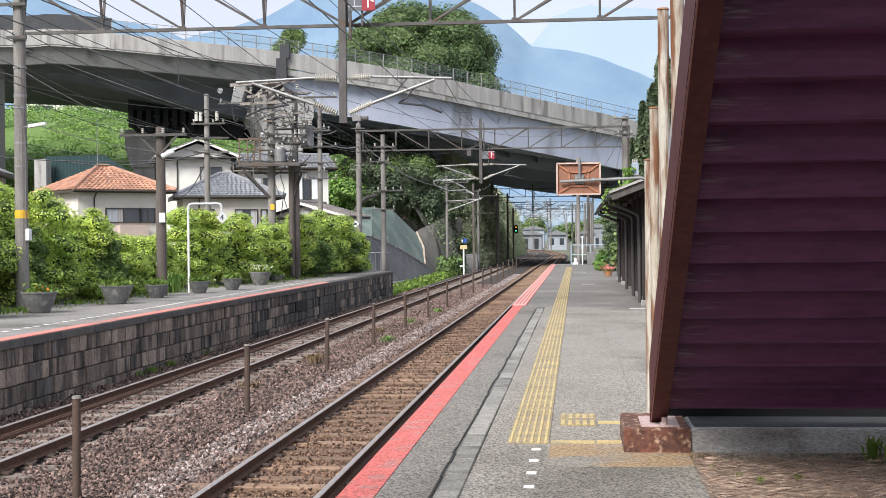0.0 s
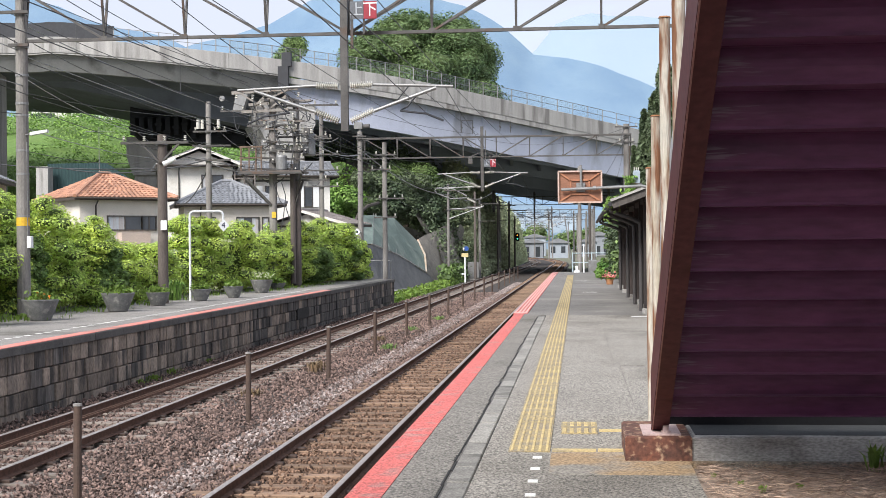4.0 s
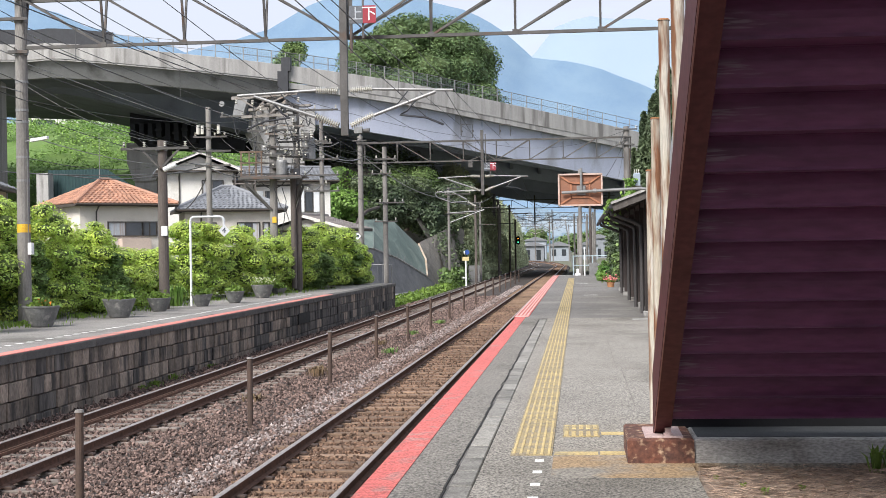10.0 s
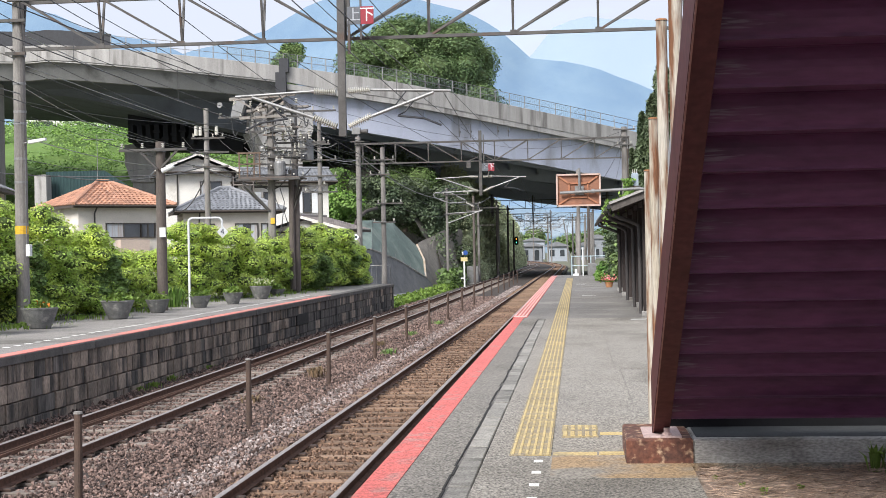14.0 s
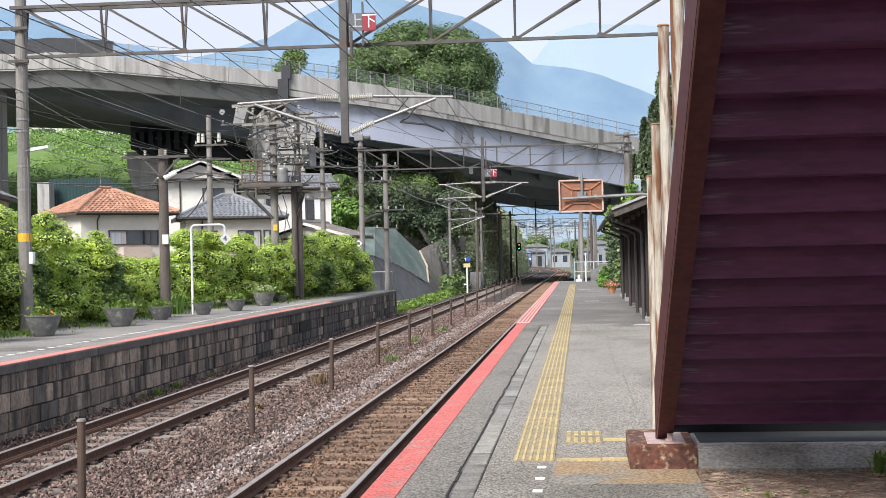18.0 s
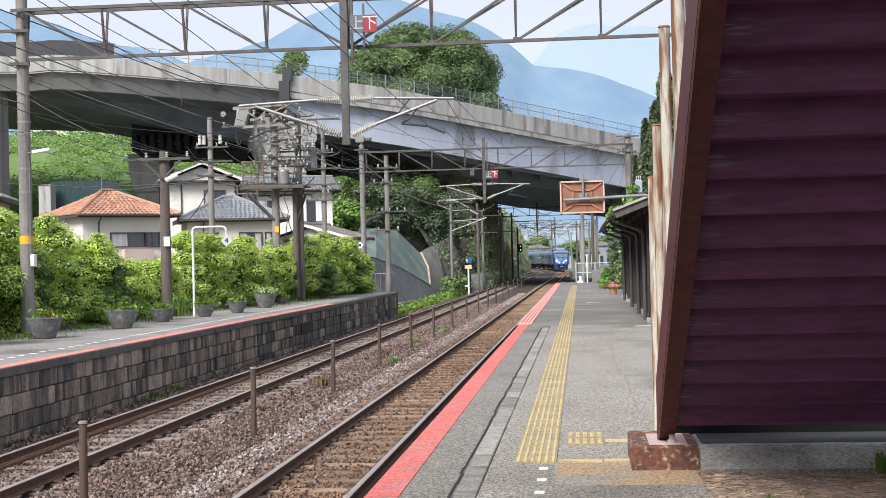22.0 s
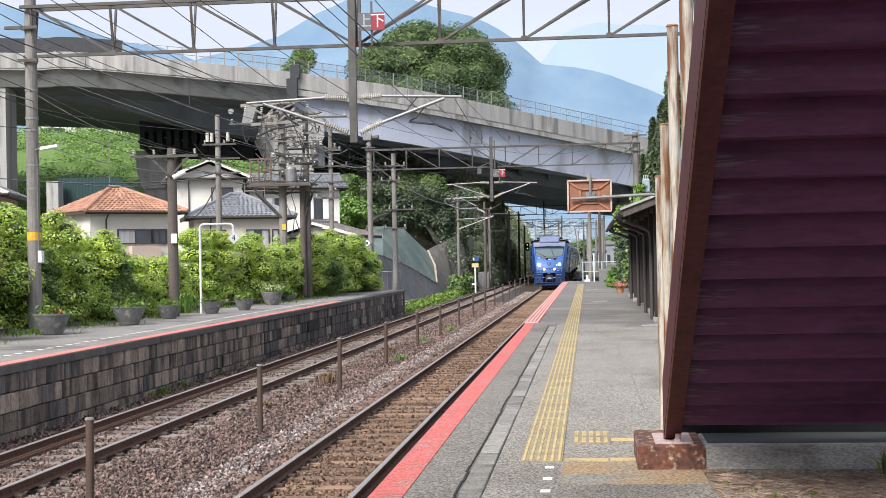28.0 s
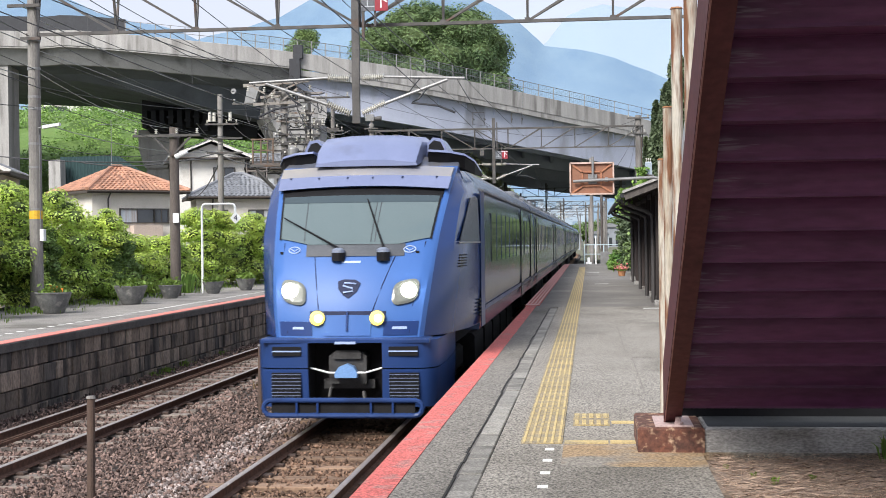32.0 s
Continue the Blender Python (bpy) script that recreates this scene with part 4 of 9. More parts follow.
# ---- slopes ----
def slope(name, rows, material, label, wob=0.4, seed=1, kind="structure"):
    """A bank: rows of equal length of (x, y, z), joined, and roughened."""
    n = len(rows[0])
    fine = []
    for ra, rb in zip(rows, rows[1:]):
        for f in (0, 0.25, 0.5, 0.75):
            fine.append([Vector(a).lerp(Vector(b), f) for a, b in zip(ra, rb)])
    fine.append([Vector(a) for a in rows[-1]])
    out = []
    for r in fine:
        q = []
        for a, b in zip(r, r[1:]):
            q += [a.lerp(b, f) for f in (0, 0.25, 0.5, 0.75)]
        q.append(r[-1])
        out.append([p + Vector((noise.noise(p * 0.35 + Vector((seed, 0, 0))), noise.noise(p * 0.35 + Vector((0, seed, 0))), noise.noise(p * 0.35 + Vector((0, 0, seed))))) * wob for p in q])
    s = Shape()
    s.sweep(out, closed=False)
    return solo(name, s, material, label, "hillside", kind=kind), out


def cover(name, out, k, size, material, seed, label, up=0.6, clump=0.0):
    """Leaves all over a bank, in clumps."""
    rng = np.random.default_rng(seed)
    a = np.array([[tuple(p) for p in r] for r in out])
    i, j = rng.uniform(0, a.shape[0] - 1.001, k), rng.uniform(0, a.shape[1] - 1.001, k)
    i0, j0 = i.astype(int), j.astype(int)
    f, g = (i - i0)[:, None], (j - j0)[:, None]
    p = (a[i0, j0] * (1 - f) + a[i0 + 1, j0] * f) * (1 - g) + (a[i0, j0 + 1] * (1 - f) + a[i0 + 1, j0 + 1] * f) * g
    if clump:
        h = np.array([noise.noise(Vector(q) * 0.55) for q in p])
        p[:, 2] += clump * np.maximum(0, h + 0.15) * 1.6 * rng.random(k) ** 0.4
        p[:, :2] += rng.normal(0, clump * 0.25, (k, 2))
    p[:, 2] += rng.random(k) * up * 0.6
    return tagged(new(name, leaves(name, p, size, material, seed, lift=0.8)), label, "foliage", kind="stuff")


BANK_GREEN = mat("overgrown_bank", (0.085, 0.15, 0.036), (0.12, 0.19, 0.045), 0.6, 0.95, bump=0.8, bscale=6)
_, green = slope("green_bank", [[(-75, 118, 3), (-52, 118, 3), (-40, 119, 2), (-30, 121, 1), (-24, 123, 0)], [(-75, 128, 9), (-54, 130, 9), (-42, 132, 8), (-32, 134, 6.5), (-25, 138, 5)],
                                [(-80, 142, 14), (-56, 146, 14.4), (-45, 150, 14), (-36, 152, 12), (-27, 156, 10)], [(-85, 175, 20.2), (-60, 182, 18.9), (-50, 190, 18.4), (-40, 190, 18), (-30, 190, 17)]], BANK_GREEN, "bright green overgrown bank behind the houses", 1.2, 4)
rng = np.random.default_rng(21)
mounds = []
for q in range(420):
    r = green[int(rng.integers(0, len(green)))]
    c = r[int(rng.integers(0, len(r)))]
    e = rng.uniform(0.8, 2.1)
    mounds.append((c.x + rng.normal(0, 1.2), c.y + rng.normal(0, 1.2), c.z + 0.1, e * 1.35, e * 1.2, e * rng.uniform(0.6, 1.0)))
pts = shell(mounds, 100000, rng, 0.2)
tagged(new("bank_bushes", leaves("bank_bushes", pts[:, :3], 0.17, LEAF_SLOPE, 22, lift=0.6, out=pts[:, 3:])), "bright green bushes covering the bank", "foliage", kind="stuff")
_, wood = slope("wooded_slope", [[(-9.2, 104, -1.3), (-9.4, 116, -1.3), (-9.6, 132, -1.3), (-10.5, 152, -1.3), (-13, 176, -1.3), (-22, 215, -1.3), (-60, 290, -1.3)],
                                 [(-12.5, 108, 4), (-11.8, 118, 4.5), (-11.5, 134, 5), (-12.5, 154, 5), (-15.5, 178, 5), (-26, 218, 5), (-66, 296, 5)],
                                 [(-17, 110, 8.5), (-15.5, 121, 9.5), (-15, 138, 10), (-16, 158, 10), (-20, 182, 10), (-32, 222, 11), (-74, 300, 11)],
                                 [(-27, 118, 9), (-26, 130, 10), (-24, 146, 13), (-25, 166, 14), (-30, 190, 14), (-46, 228, 15), (-90, 310, 15)]], mat("dark_rock_earth", (0.05, 0.047, 0.035), (0.085, 0.075, 0.06), 0.5, 0.95, bump=0.8, bscale=3), "steep dark wooded slope beside the railway", 1.0, 8)
cover("slope_foliage", wood, 50000, 0.15, LEAF_DARK, 22, "dark shaded undergrowth on the steep slope", clump=1.6, up=1.0)


def tree(name, x, y, z, h, r, k, size, material, seed, label, trunk_r=0.3, blobs=9, flat=0.75, low=0.45):
    """A tree: a tapered trunk, limbs to each mass of leaves, and the leaves."""
    rng = random.Random(seed)
    t = thing(name, label, "tree", at=pose(x, y, z))
    bl, limbs = [], Shape()
    for b in range(blobs):
        a = 2 * math.pi * b / blobs + rng.uniform(-0.4, 0.4)
        d = r * (rng.uniform(0.35, 0.72) if b else 0.0) if blobs < 20 else r * 0.84 * math.sqrt((b + 0.5) / blobs)
        a = a if blobs < 20 else b * 2.4
        q = r * (rng.uniform(0.32, 0.52) if blobs < 20 else rng.uniform(0.17, 0.28))
        zz = h * (low + (1 - low) * (rng.uniform(0.15, 0.75) if b else 0.82)) - (0 if b else q * flat)
        if blobs >= 20:
            zz = h * (low + (1 - low) * (math.sqrt(max(0.0, 1 - (d / r) ** 2)) * rng.choice((0.9, 0.9, 0.82, 0.55, 0.25)))) - q * flat * 0.5
        bl.append((d * math.cos(a), d * math.sin(a), zz, q, q, q * flat))
        limbs.rod((0, 0, h * low * rng.uniform(0.5, 0.9)), (bl[-1][0], bl[-1][1], zz), trunk_r * 0.45, trunk_r * 0.12, 6)
    part("trunk", Shape().rod((0, 0, -0.3), (0, 0, h * low * 0.9), trunk_r, trunk_r * 0.6, 9).rod((0, 0, h * low * 0.9), (0, 0, h * 0.85), trunk_r * 0.6, trunk_r * 0.1, 7), BARK, t)
    part("limb", limbs, BARK, t)
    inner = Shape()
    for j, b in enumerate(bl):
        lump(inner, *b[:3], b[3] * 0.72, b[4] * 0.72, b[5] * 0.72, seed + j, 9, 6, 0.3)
    tagged(part("twig_mass", inner, CORE, t, "dark core for inner twigs and their shade"), kind="stuff")
    pts = shell(bl, k, np.random.default_rng(seed), 0.35)
    part("crown", leaves("crown", pts[:, :3], size, material, seed, lift=0.75, out=pts[:, 3:] * 0.8), None, t, "leafy crown")
    return t


LEAF_BIG = mat("hilltop_tree_leaf", (0.075, 0.135, 0.052), (0.145, 0.205, 0.07), 0.22, 0.6, isl=0.45, bump=0, through=0.2)
tree("big_tree", -19.2, 172, 13.0, 18.6, 10.7, 95000, 0.20, LEAF_BIG, 31, "large rounded broadleaf tree on the hilltop", 0.6, 80, 0.75, 0.28)
tree("hill_tree", -13.0, 168, 12.0, 11.5, 4.6, 14000, 0.22, LEAF_BIG, 32, "smaller leafy tree at the edge of the hill", 0.3, 8, 0.7, 0.3)
tree("slim_tree", -29.2, 140, 12.5, 12.4, 1.7, 5000, 0.17, LEAF_TREE, 33, "slim young tree behind the bridge railing", 0.12, 12, 1.3, 0.3)
tree("slim_tree", -32.4, 140, 12.5, 10.0, 1.2, 1500, 0.17, LEAF_DARK, 34, "small dark tree behind the bridge railing", 0.12, 6, 0.9, 0.3)
tree("slim_tree", -26.5, 150, 12.5, 9.3, 3.0, 3000, 0.32, LEAF_DARK, 35, "dark tree beside the hilltop", 0.15, 8, 0.9, 0.3)
for i, (x, y, z, h, r) in enumerate(((-14, 113, 3.5, 5.2, 3.0), (-13.5, 122, 3, 6.5, 3.4), (-12.6, 133, 2, 7.5, 3.6), (-12, 146, 1.5, 8, 3.6), (-13, 160, 1.5, 8, 3.6), (-16, 174, 2, 9, 4), (-20, 192, 2, 9, 4.5), (-11.2, 128, -0.5, 5, 2.2), (-10.6, 140, -1, 5.5, 2.2))):
    tree("slope_tree", x, y, z, h, r, 13000, 0.105, LEAF_DARK if i % 3 else LEAF_TREE, 70 + i, "dark leafy tree on the railway slope", 0.22, 8, 0.8, 0.25)

# ---- the road bridge ----
NEAR_EDGE = [(-62, 98, 18.5), (-42.7, 100, 17.5), (-38.3, 100, 17.45), (-30, 101, 16.65), (-22.1, 104, 15.9), (-13.9, 108, 14.9), (-5.4, 115, 13.6), (4.7, 125, 12.1), (13.5, 135, 10.7), (30, 158, 8.2)]
FAR_EDGE = [(-74.1, 126.4, 20.47), (-51.2, 129.7, 19.16), (-46.3, 130.8, 18.94), (-37.1, 133.0, 18.29), (-27.3, 138.4, 16.87), (-17.7, 146.1, 14.69), (-7.4, 158.1, 12.84), (4.6, 170.0, 11.42), (16.4, 180.9, 10.33), (37.1, 200.6, 8.15)]


def along(poly, n=4):
    """A smooth line through the places of poly."""
    out = []
    p = [Vector(q) for q in poly]
    for i in range(len(p) - 1):
        a, b, c, d = p[max(i - 1, 0)], p[i], p[i + 1], p[min(i + 2, len(p) - 1)]
        for j in range(n):
            t = j / n
            out.append(0.5 * (2 * b + (c - a) * t + (2 * a - 5 * b + 4 * c - d) * t * t + (3 * b - a - 3 * c + d) * t ** 3))
    out.append(p[-1])
    return out


ne, fe = along(NEAR_EDGE), along(FAR_EDGE)
UPV = Vector((0, 0, 1))
bridge = thing("road_bridge", "curved road bridge with a concrete parapet over the railway", "bridge", kind="structure")
JOINT = 16      # the station of the expansion joint


def band(stations, offs, name, material, label=""):
    """Sweeps a section (inward share of the width or metres, height below the parapet top) along stations."""
    s = Shape()
    rings = []
    for i in stations:
        a, b = ne[i], fe[i]
        w = (b - a)
        w.z = 0
        w = w.normalized()
        rings.append([a + w * o + UPV * z for o, z in offs])
    s.sweep(rings)
    return part(name, s, material, bridge, label)


left_st, right_st, all_st = range(0, JOINT + 1), range(JOINT, len(ne)), range(len(ne))
for a in range(0, len(ne) - 1, 2):
    st = range(a, min(a + 3, len(ne)))
    rings = []
    s = Shape()
    for q, i in enumerate(st):
        w = fe[i] - ne[i]
        w.z = 0
        w.normalize()
        base = ne[i]
        if q == 0:
            base = base + (ne[st[1]] - ne[i]).normalized() * 0.012
        low = -1.15 if i <= JOINT else -1.32
        rings.append([base + w * o + UPV * z for o, z in ((0, low), (0, -0.02), (0.02, 0), (0.24, 0), (0.26, -0.02), (0.30, low))])
    s.sweep(rings)
    part("parapet_panel", s, DECK_CONCRETE, bridge, "weather-streaked concrete parapet panel" if a == 0 else "")
band(right_st, ((0.05, -1.75), (0.05, -1.32), (0.6, -1.32), (1.2, -1.75)), "deck_edge", DECK_CONCRETE, "concrete deck edge")
band(left_st, ((0.06, -1.28), (0.06, -1.15), (0.6, -1.15), (0.8, -1.28)), "deck_edge", DECK_CONCRETE, "concrete deck edge")
s = Shape()
rings = [[ne[i].lerp(fe[i], 0.045) + UPV * -1.3, fe[i] + UPV * -1.3, fe[i] + UPV * -1.75, ne[i].lerp(fe[i], 0.06) + UPV * -1.72] for i in all_st]
s.sweep(rings)
part("deck", s, GIRDER_GREY, bridge, "shaded concrete deck slab")
band(left_st, ((1.0, -2.45), (0.32, -1.285), (1.5, -1.285), (1.6, -2.45)), "edge_girder", mat("grey_beam_concrete", (0.25, 0.25, 0.248), (0.19, 0.19, 0.188), 0.6, 0.88, stain=(0.09, 0.088, 0.085), stain_scale=0.5), "grey concrete deck edge beam")
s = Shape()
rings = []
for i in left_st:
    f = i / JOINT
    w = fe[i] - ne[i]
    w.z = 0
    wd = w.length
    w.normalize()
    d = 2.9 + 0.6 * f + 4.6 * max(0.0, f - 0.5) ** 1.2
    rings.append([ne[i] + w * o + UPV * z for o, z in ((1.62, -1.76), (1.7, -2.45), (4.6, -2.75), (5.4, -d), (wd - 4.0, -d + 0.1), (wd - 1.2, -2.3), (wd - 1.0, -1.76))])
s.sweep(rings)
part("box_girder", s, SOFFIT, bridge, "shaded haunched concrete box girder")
# box girder of the right-hand span: its web deepens towards the far end
s = Shape()
rings = []
for i in right_st:
    f = (i - JOINT) / (len(ne) - JOINT)
    w = fe[i] - ne[i]
    w.z = 0
    w.normalize()
    d = 4.15 + 0.75 * f
    rings.append([ne[i] + w * o + UPV * z for o, z in ((0.75, -1.75), (0.95, -d), (1.3, -d - 0.05), (1.3, -1.75))])
s.sweep(rings)
part("main_girder", s, GIRDER_BLUE, bridge, "pale blue painted steel girder")
for share, dep in ((0.25, 4.3), (0.5, 4.8), (0.75, 5.3), (0.985, 5.8)):
    s = Shape()
    rings = []
    for i in right_st:
        c = ne[i].lerp(fe[i], share)
        f = (i - JOINT) / (len(ne) - JOINT)
        d = dep - 0.7 * f
        w = (fe[i] - ne[i]).normalized()
        rings.append([c + w * o + UPV * z for o, z in ((-0.3, -1.7), (-0.3, -d), (0.3, -d), (0.3, -1.7))])
    s.sweep(rings)
    part("inner_girder", s, GIRDER_GREY, bridge, "grey inner girder")
for i in range(JOINT + 1, len(ne) - 1):
    s = Shape()
    a, b = ne[i].lerp(fe[i], 0.06), ne[i].lerp(fe[i], 0.97)
    d = 2.45 if i < JOINT else 3.4
    s.bar(a + UPV * -d, b + UPV * -d, 0.25, 1.0 if i < JOINT else 0.8)
    part("cross_beam", s, GIRDER_GREY, bridge)
# stiffeners and pipe loops on the pale girder
for i in range(JOINT + 1, len(ne) - 2):
    w = (fe[i] - ne[i])
    w.z = 0
    w.normalize()
    s = Shape().bar(ne[i] + w * 0.74 + UPV * -1.76, ne[i] + w * 0.76 + UPV * -2.3, 0.12, 0.10)
    part("bracket", s, GIRDER_GREY, bridge)
# railing on the parapet
for i in range(10, len(ne) - 1):
    for f in (0.0, 0.5):
        c = ne[i].lerp(ne[i + 1], f) + Vector((0.08, 0.12, 0))
        part("railing_post", Shape().bar(c - UPV * 0.02, c + UPV * 1.0, 0.06, 0.06), GALV, bridge)
for z in (0.45, 0.97):
    part("railing_rail", Shape().tube([p + Vector((0.08, 0.12, z)) for p in ne[10:]], 0.022, 5), GALV, bridge)
net = Shape()
for i in range(14, 27):
    a, b = ne[i] + Vector((0.12, 0.16, 0)), ne[i + 1] + Vector((0.12, 0.16, 0))
    for q in range(9):
        z = 0.06 + 0.11 * q
        net.bar(a + UPV * z, b + UPV * z, 0.006, 0.009)
    for q in range(16):
        c = a.lerp(b, q / 16)
        net.bar(c, c + UPV * 0.95, 0.009, 0.006)
tagged(part("mesh_panel", net, mat("green_grey_mesh", (0.19, 0.24, 0.22), (0.15, 0.19, 0.18), 2, 0.6), bridge, "greenish wire mesh fence"), kind="stuff")
for i in range(0, 10):
    a, b = ne[i] + Vector((0, 0.34, 0)), ne[i + 1] + Vector((0, 0.34, 0))
    part("noise_panel", Shape().add([a, b, b + UPV * 1.15, a + UPV * 1.15, a + Vector((0, 0.12, 0)), b + Vector((0, 0.12, 0)), b + Vector((0, 0.12, 1.15)), a + Vector((0, 0.12, 1.15))], [(0, 1, 2, 3), (7, 6, 5, 4), (3, 2, 6, 7), (0, 4, 5, 1)]), DARK_STEEL, bridge, "dark noise barrier")
# expansion joint cover, drain boxes
c = ne[JOINT]
part("joint_cover", Shape().box(c.x - 0.5, c.x + 0.3, c.y - 0.22, c.y + 0.35, c.z - 2.3, c.z - 0.5).box(c.x - 0.2, c.x + 0.5, c.y - 0.2, c.y + 0.3, c.z - 0.5, c.z + 0.55).box(c.x - 1.3, c.x - 0.7, c.y - 0.16, c.y + 0.2, c.z - 1.2, c.z - 0.05), DARK_STEEL, bridge, "black steel joint cover")
# piers
def pier(x, y, top, w, d, turn=0, name="pier"):
    p = thing(name, "grey concrete bridge pier with a flared head", "pier", kind="structure", at=pose(x, y, 0, 0, 0, turn))
    part("column", Shape().box(-w * 0.32, w * 0.32, -d / 2, d / 2, GROUND_Z, top - 3.2), DECK_CONCRETE, p)
    s = Shape()
    s.sweep([[(-w * 0.32, q, top - 3.2), (w * 0.32, q, top - 3.2), (w * 0.5, q, top - 1.6), (w * 0.5, q, top), (-w * 0.5, q, top), (-w * 0.5, q, top - 1.6)] for q in (-d / 2 - 0.4, d / 2 + 0.4)])
    part("pier_head", s, DECK_CONCRETE, p, "flared concrete pier head")
    return p


pier(-23.3, 107.5, 12.65, 4.5, 5.4, 22)
pier(-36.2, 115.0, 11.0, 3.0, 2.4)
# Deep shade below the deck: a near-black colour on an added solid block.
DECK_SHADE = mat("deck_shade_concrete", (0.024, 0.025, 0.029), (0.016, 0.017, 0.02), 0.8, 0.9)
solo("pier_cap", Shape().sweep([[(-36.9, y, 11.4), (-36.2, y, 10.6), (-27.2, y, 10.1), (-27.2, y, 13.9), (-36.9, y, 13.9)] for y in (112.0, 117.0)]), DECK_SHADE, "dark block standing in for the deep shade under the bridge deck", "pier cap", kind="structure")
solo("bridge_column", Shape().box(-45.3, -43.7, 101, 103, GROUND_Z, 15.4, 0.05), DECK_CONCRETE, "pale concrete bridge column", "column", kind="structure")
rng = random.Random(9)
for i in range(13):
    x = -36.2 + 0.70 * i
    y = 110.5 + 0.1 * i
    low = 10.6 + rng.uniform(0.0, 0.7) + 0.03 * max(0, i - 6)
    f = thing("bearing_frame", "steel bearing frame darkened for the shade under the bridge deck", "steel frame", "frames under the bridge", at=pose(x, y, 0))
    # Frames take the same shade colour, to sink into the dark.
    part("block", Shape().box(-0.2, 0.2, 0, 1.4, low, 12.4, 0.05), DECK_SHADE, f)
    part("bracket", Shape().box(-0.3, 0.3, -0.12, 0.1, low + 0.5, low + 0.7, 0.02), DECK_SHADE, f)
# hopper-shaped duct and pipe loops
solo("drain_hopper", Shape().add([(x, y, z) for x, y, z in ((-25.7, 102, 11.85), (-24.9, 102, 11.95), (-24.4, 102, 13.45), (-25.4, 102, 13.25), (-25.7, 102.7, 11.85), (-24.9, 102.7, 11.95), (-24.4, 102.7, 13.45), (-25.4, 102.7, 13.25))], [(3, 2, 1, 0), (4, 5, 6, 7), (0, 1, 5, 4), (1, 2, 6, 5), (2, 3, 7, 6), (3, 0, 4, 7)]), GALV, "grey metal hopper under the bridge joint", "duct")

def between_pts(t, rows):
    for (a, va), (b, vb) in zip(rows, rows[1:]):
        if t <= b:
            return va + (vb - va) * max(0.0, (t - a) / (b - a))
    return rows[-1][1]


# light green growth on the slope behind the houses
rng = np.random.default_rng(91)
mounds = [(rng.uniform(-22.5, -16.5), rng.uniform(104, 109), rng.uniform(2.0, 6.2), 0.9, 0.8, 0.7) for _ in range(42)]
pts = shell(mounds, 12000, rng, 0.25)
tagged(new("slope_bushes", leaves("slope_bushes", pts[:, :3], 0.15, LEAF_SLOPE, 92, lift=0.6, out=pts[:, 3:])), "light green bushes behind the houses", "foliage", kind="stuff")
rng = np.random.default_rng(95)
mounds = []
for _ in range(95):
    x = rng.uniform(-16.8, -8.9)
    base = between_pts(x, ((-17, 4.4), (-14, 3.7), (-11.8, 2.3), (-10.4, 1.6), (-8.8, -0.9)))
    mounds.append((x, 105.5 + (x + 16) * 0.9 + rng.uniform(0, 1.5), base + rng.random() * (7.0 - base), 0.75, 0.7, 0.6))
pts = shell(mounds, 26000, rng, 0.25)
tagged(new("slope_bushes", leaves("slope_bushes", pts[:, :3], 0.13, LEAF_DARK, 96, lift=0.6, out=pts[:, 3:])), "dark green undergrowth above the netted bank", "foliage", kind="stuff")


# drooping growth that hangs from the slope towards the line
rng = np.random.default_rng(98)
mounds = []
for q in range(230):
    s = 116 + 110 * rng.random()
    top = 8.2 - 0.018 * (s - 116)
    z = -0.6 + (top + 0.6) * rng.random()
    off = 5.7 + 0.22 * z + rng.uniform(0, 1.2)
    c = line(s, off)[0]
    mounds.append((c.x, c.y, z, 0.9, 1.2, rng.uniform(0.9, 1.7)))
pts = shell(mounds, 60000, rng, 0.3)
hang = leaves("hanging_growth", pts[:, :3], 0.15, LEAF_HANG, 99, lift=0.1, long=2.6, out=pts[:, 3:] * (0.8, 0.8, 0.2))
tagged(new("hanging_growth", hang), "dull green drooping growth hanging over the lineside slope", "foliage", kind="stuff")
core = Shape()
for i, c in enumerate(mounds):
    lump(core, c[0] - 0.25, c[1] + 0.2, c[2], c[3] * 0.75, c[4] * 0.75, c[5] * 0.75, i, 8, 5, 0.3)
solo("hanging_twigs", core, LEAF_HANG, "shaded twigs inside the lineside growth", "foliage", kind="stuff")


# ---- poles, gantries and wires ----
def insulator(s, a, b, r=0.07, discs=7):
    """A ribbed insulator from a to b."""
    a, b = Vector(a), Vector(b)
    w = (b - a).normalized()
    u = w.orthogonal().normalized()
    v = w.cross(u)
    rings = []
    for q in range(discs):
        for f, k in ((0.12, 0.42), (0.30, 0.95), (0.5, 1.0), (0.72, 0.5)):
            c = a.lerp(b, (q + f) / discs)
            rings.append([c + (u * math.cos(t) + v * math.sin(t)) * r * k for t in [2 * math.pi * j / 9 for j in range(9)]])
    return s.sweep(rings)


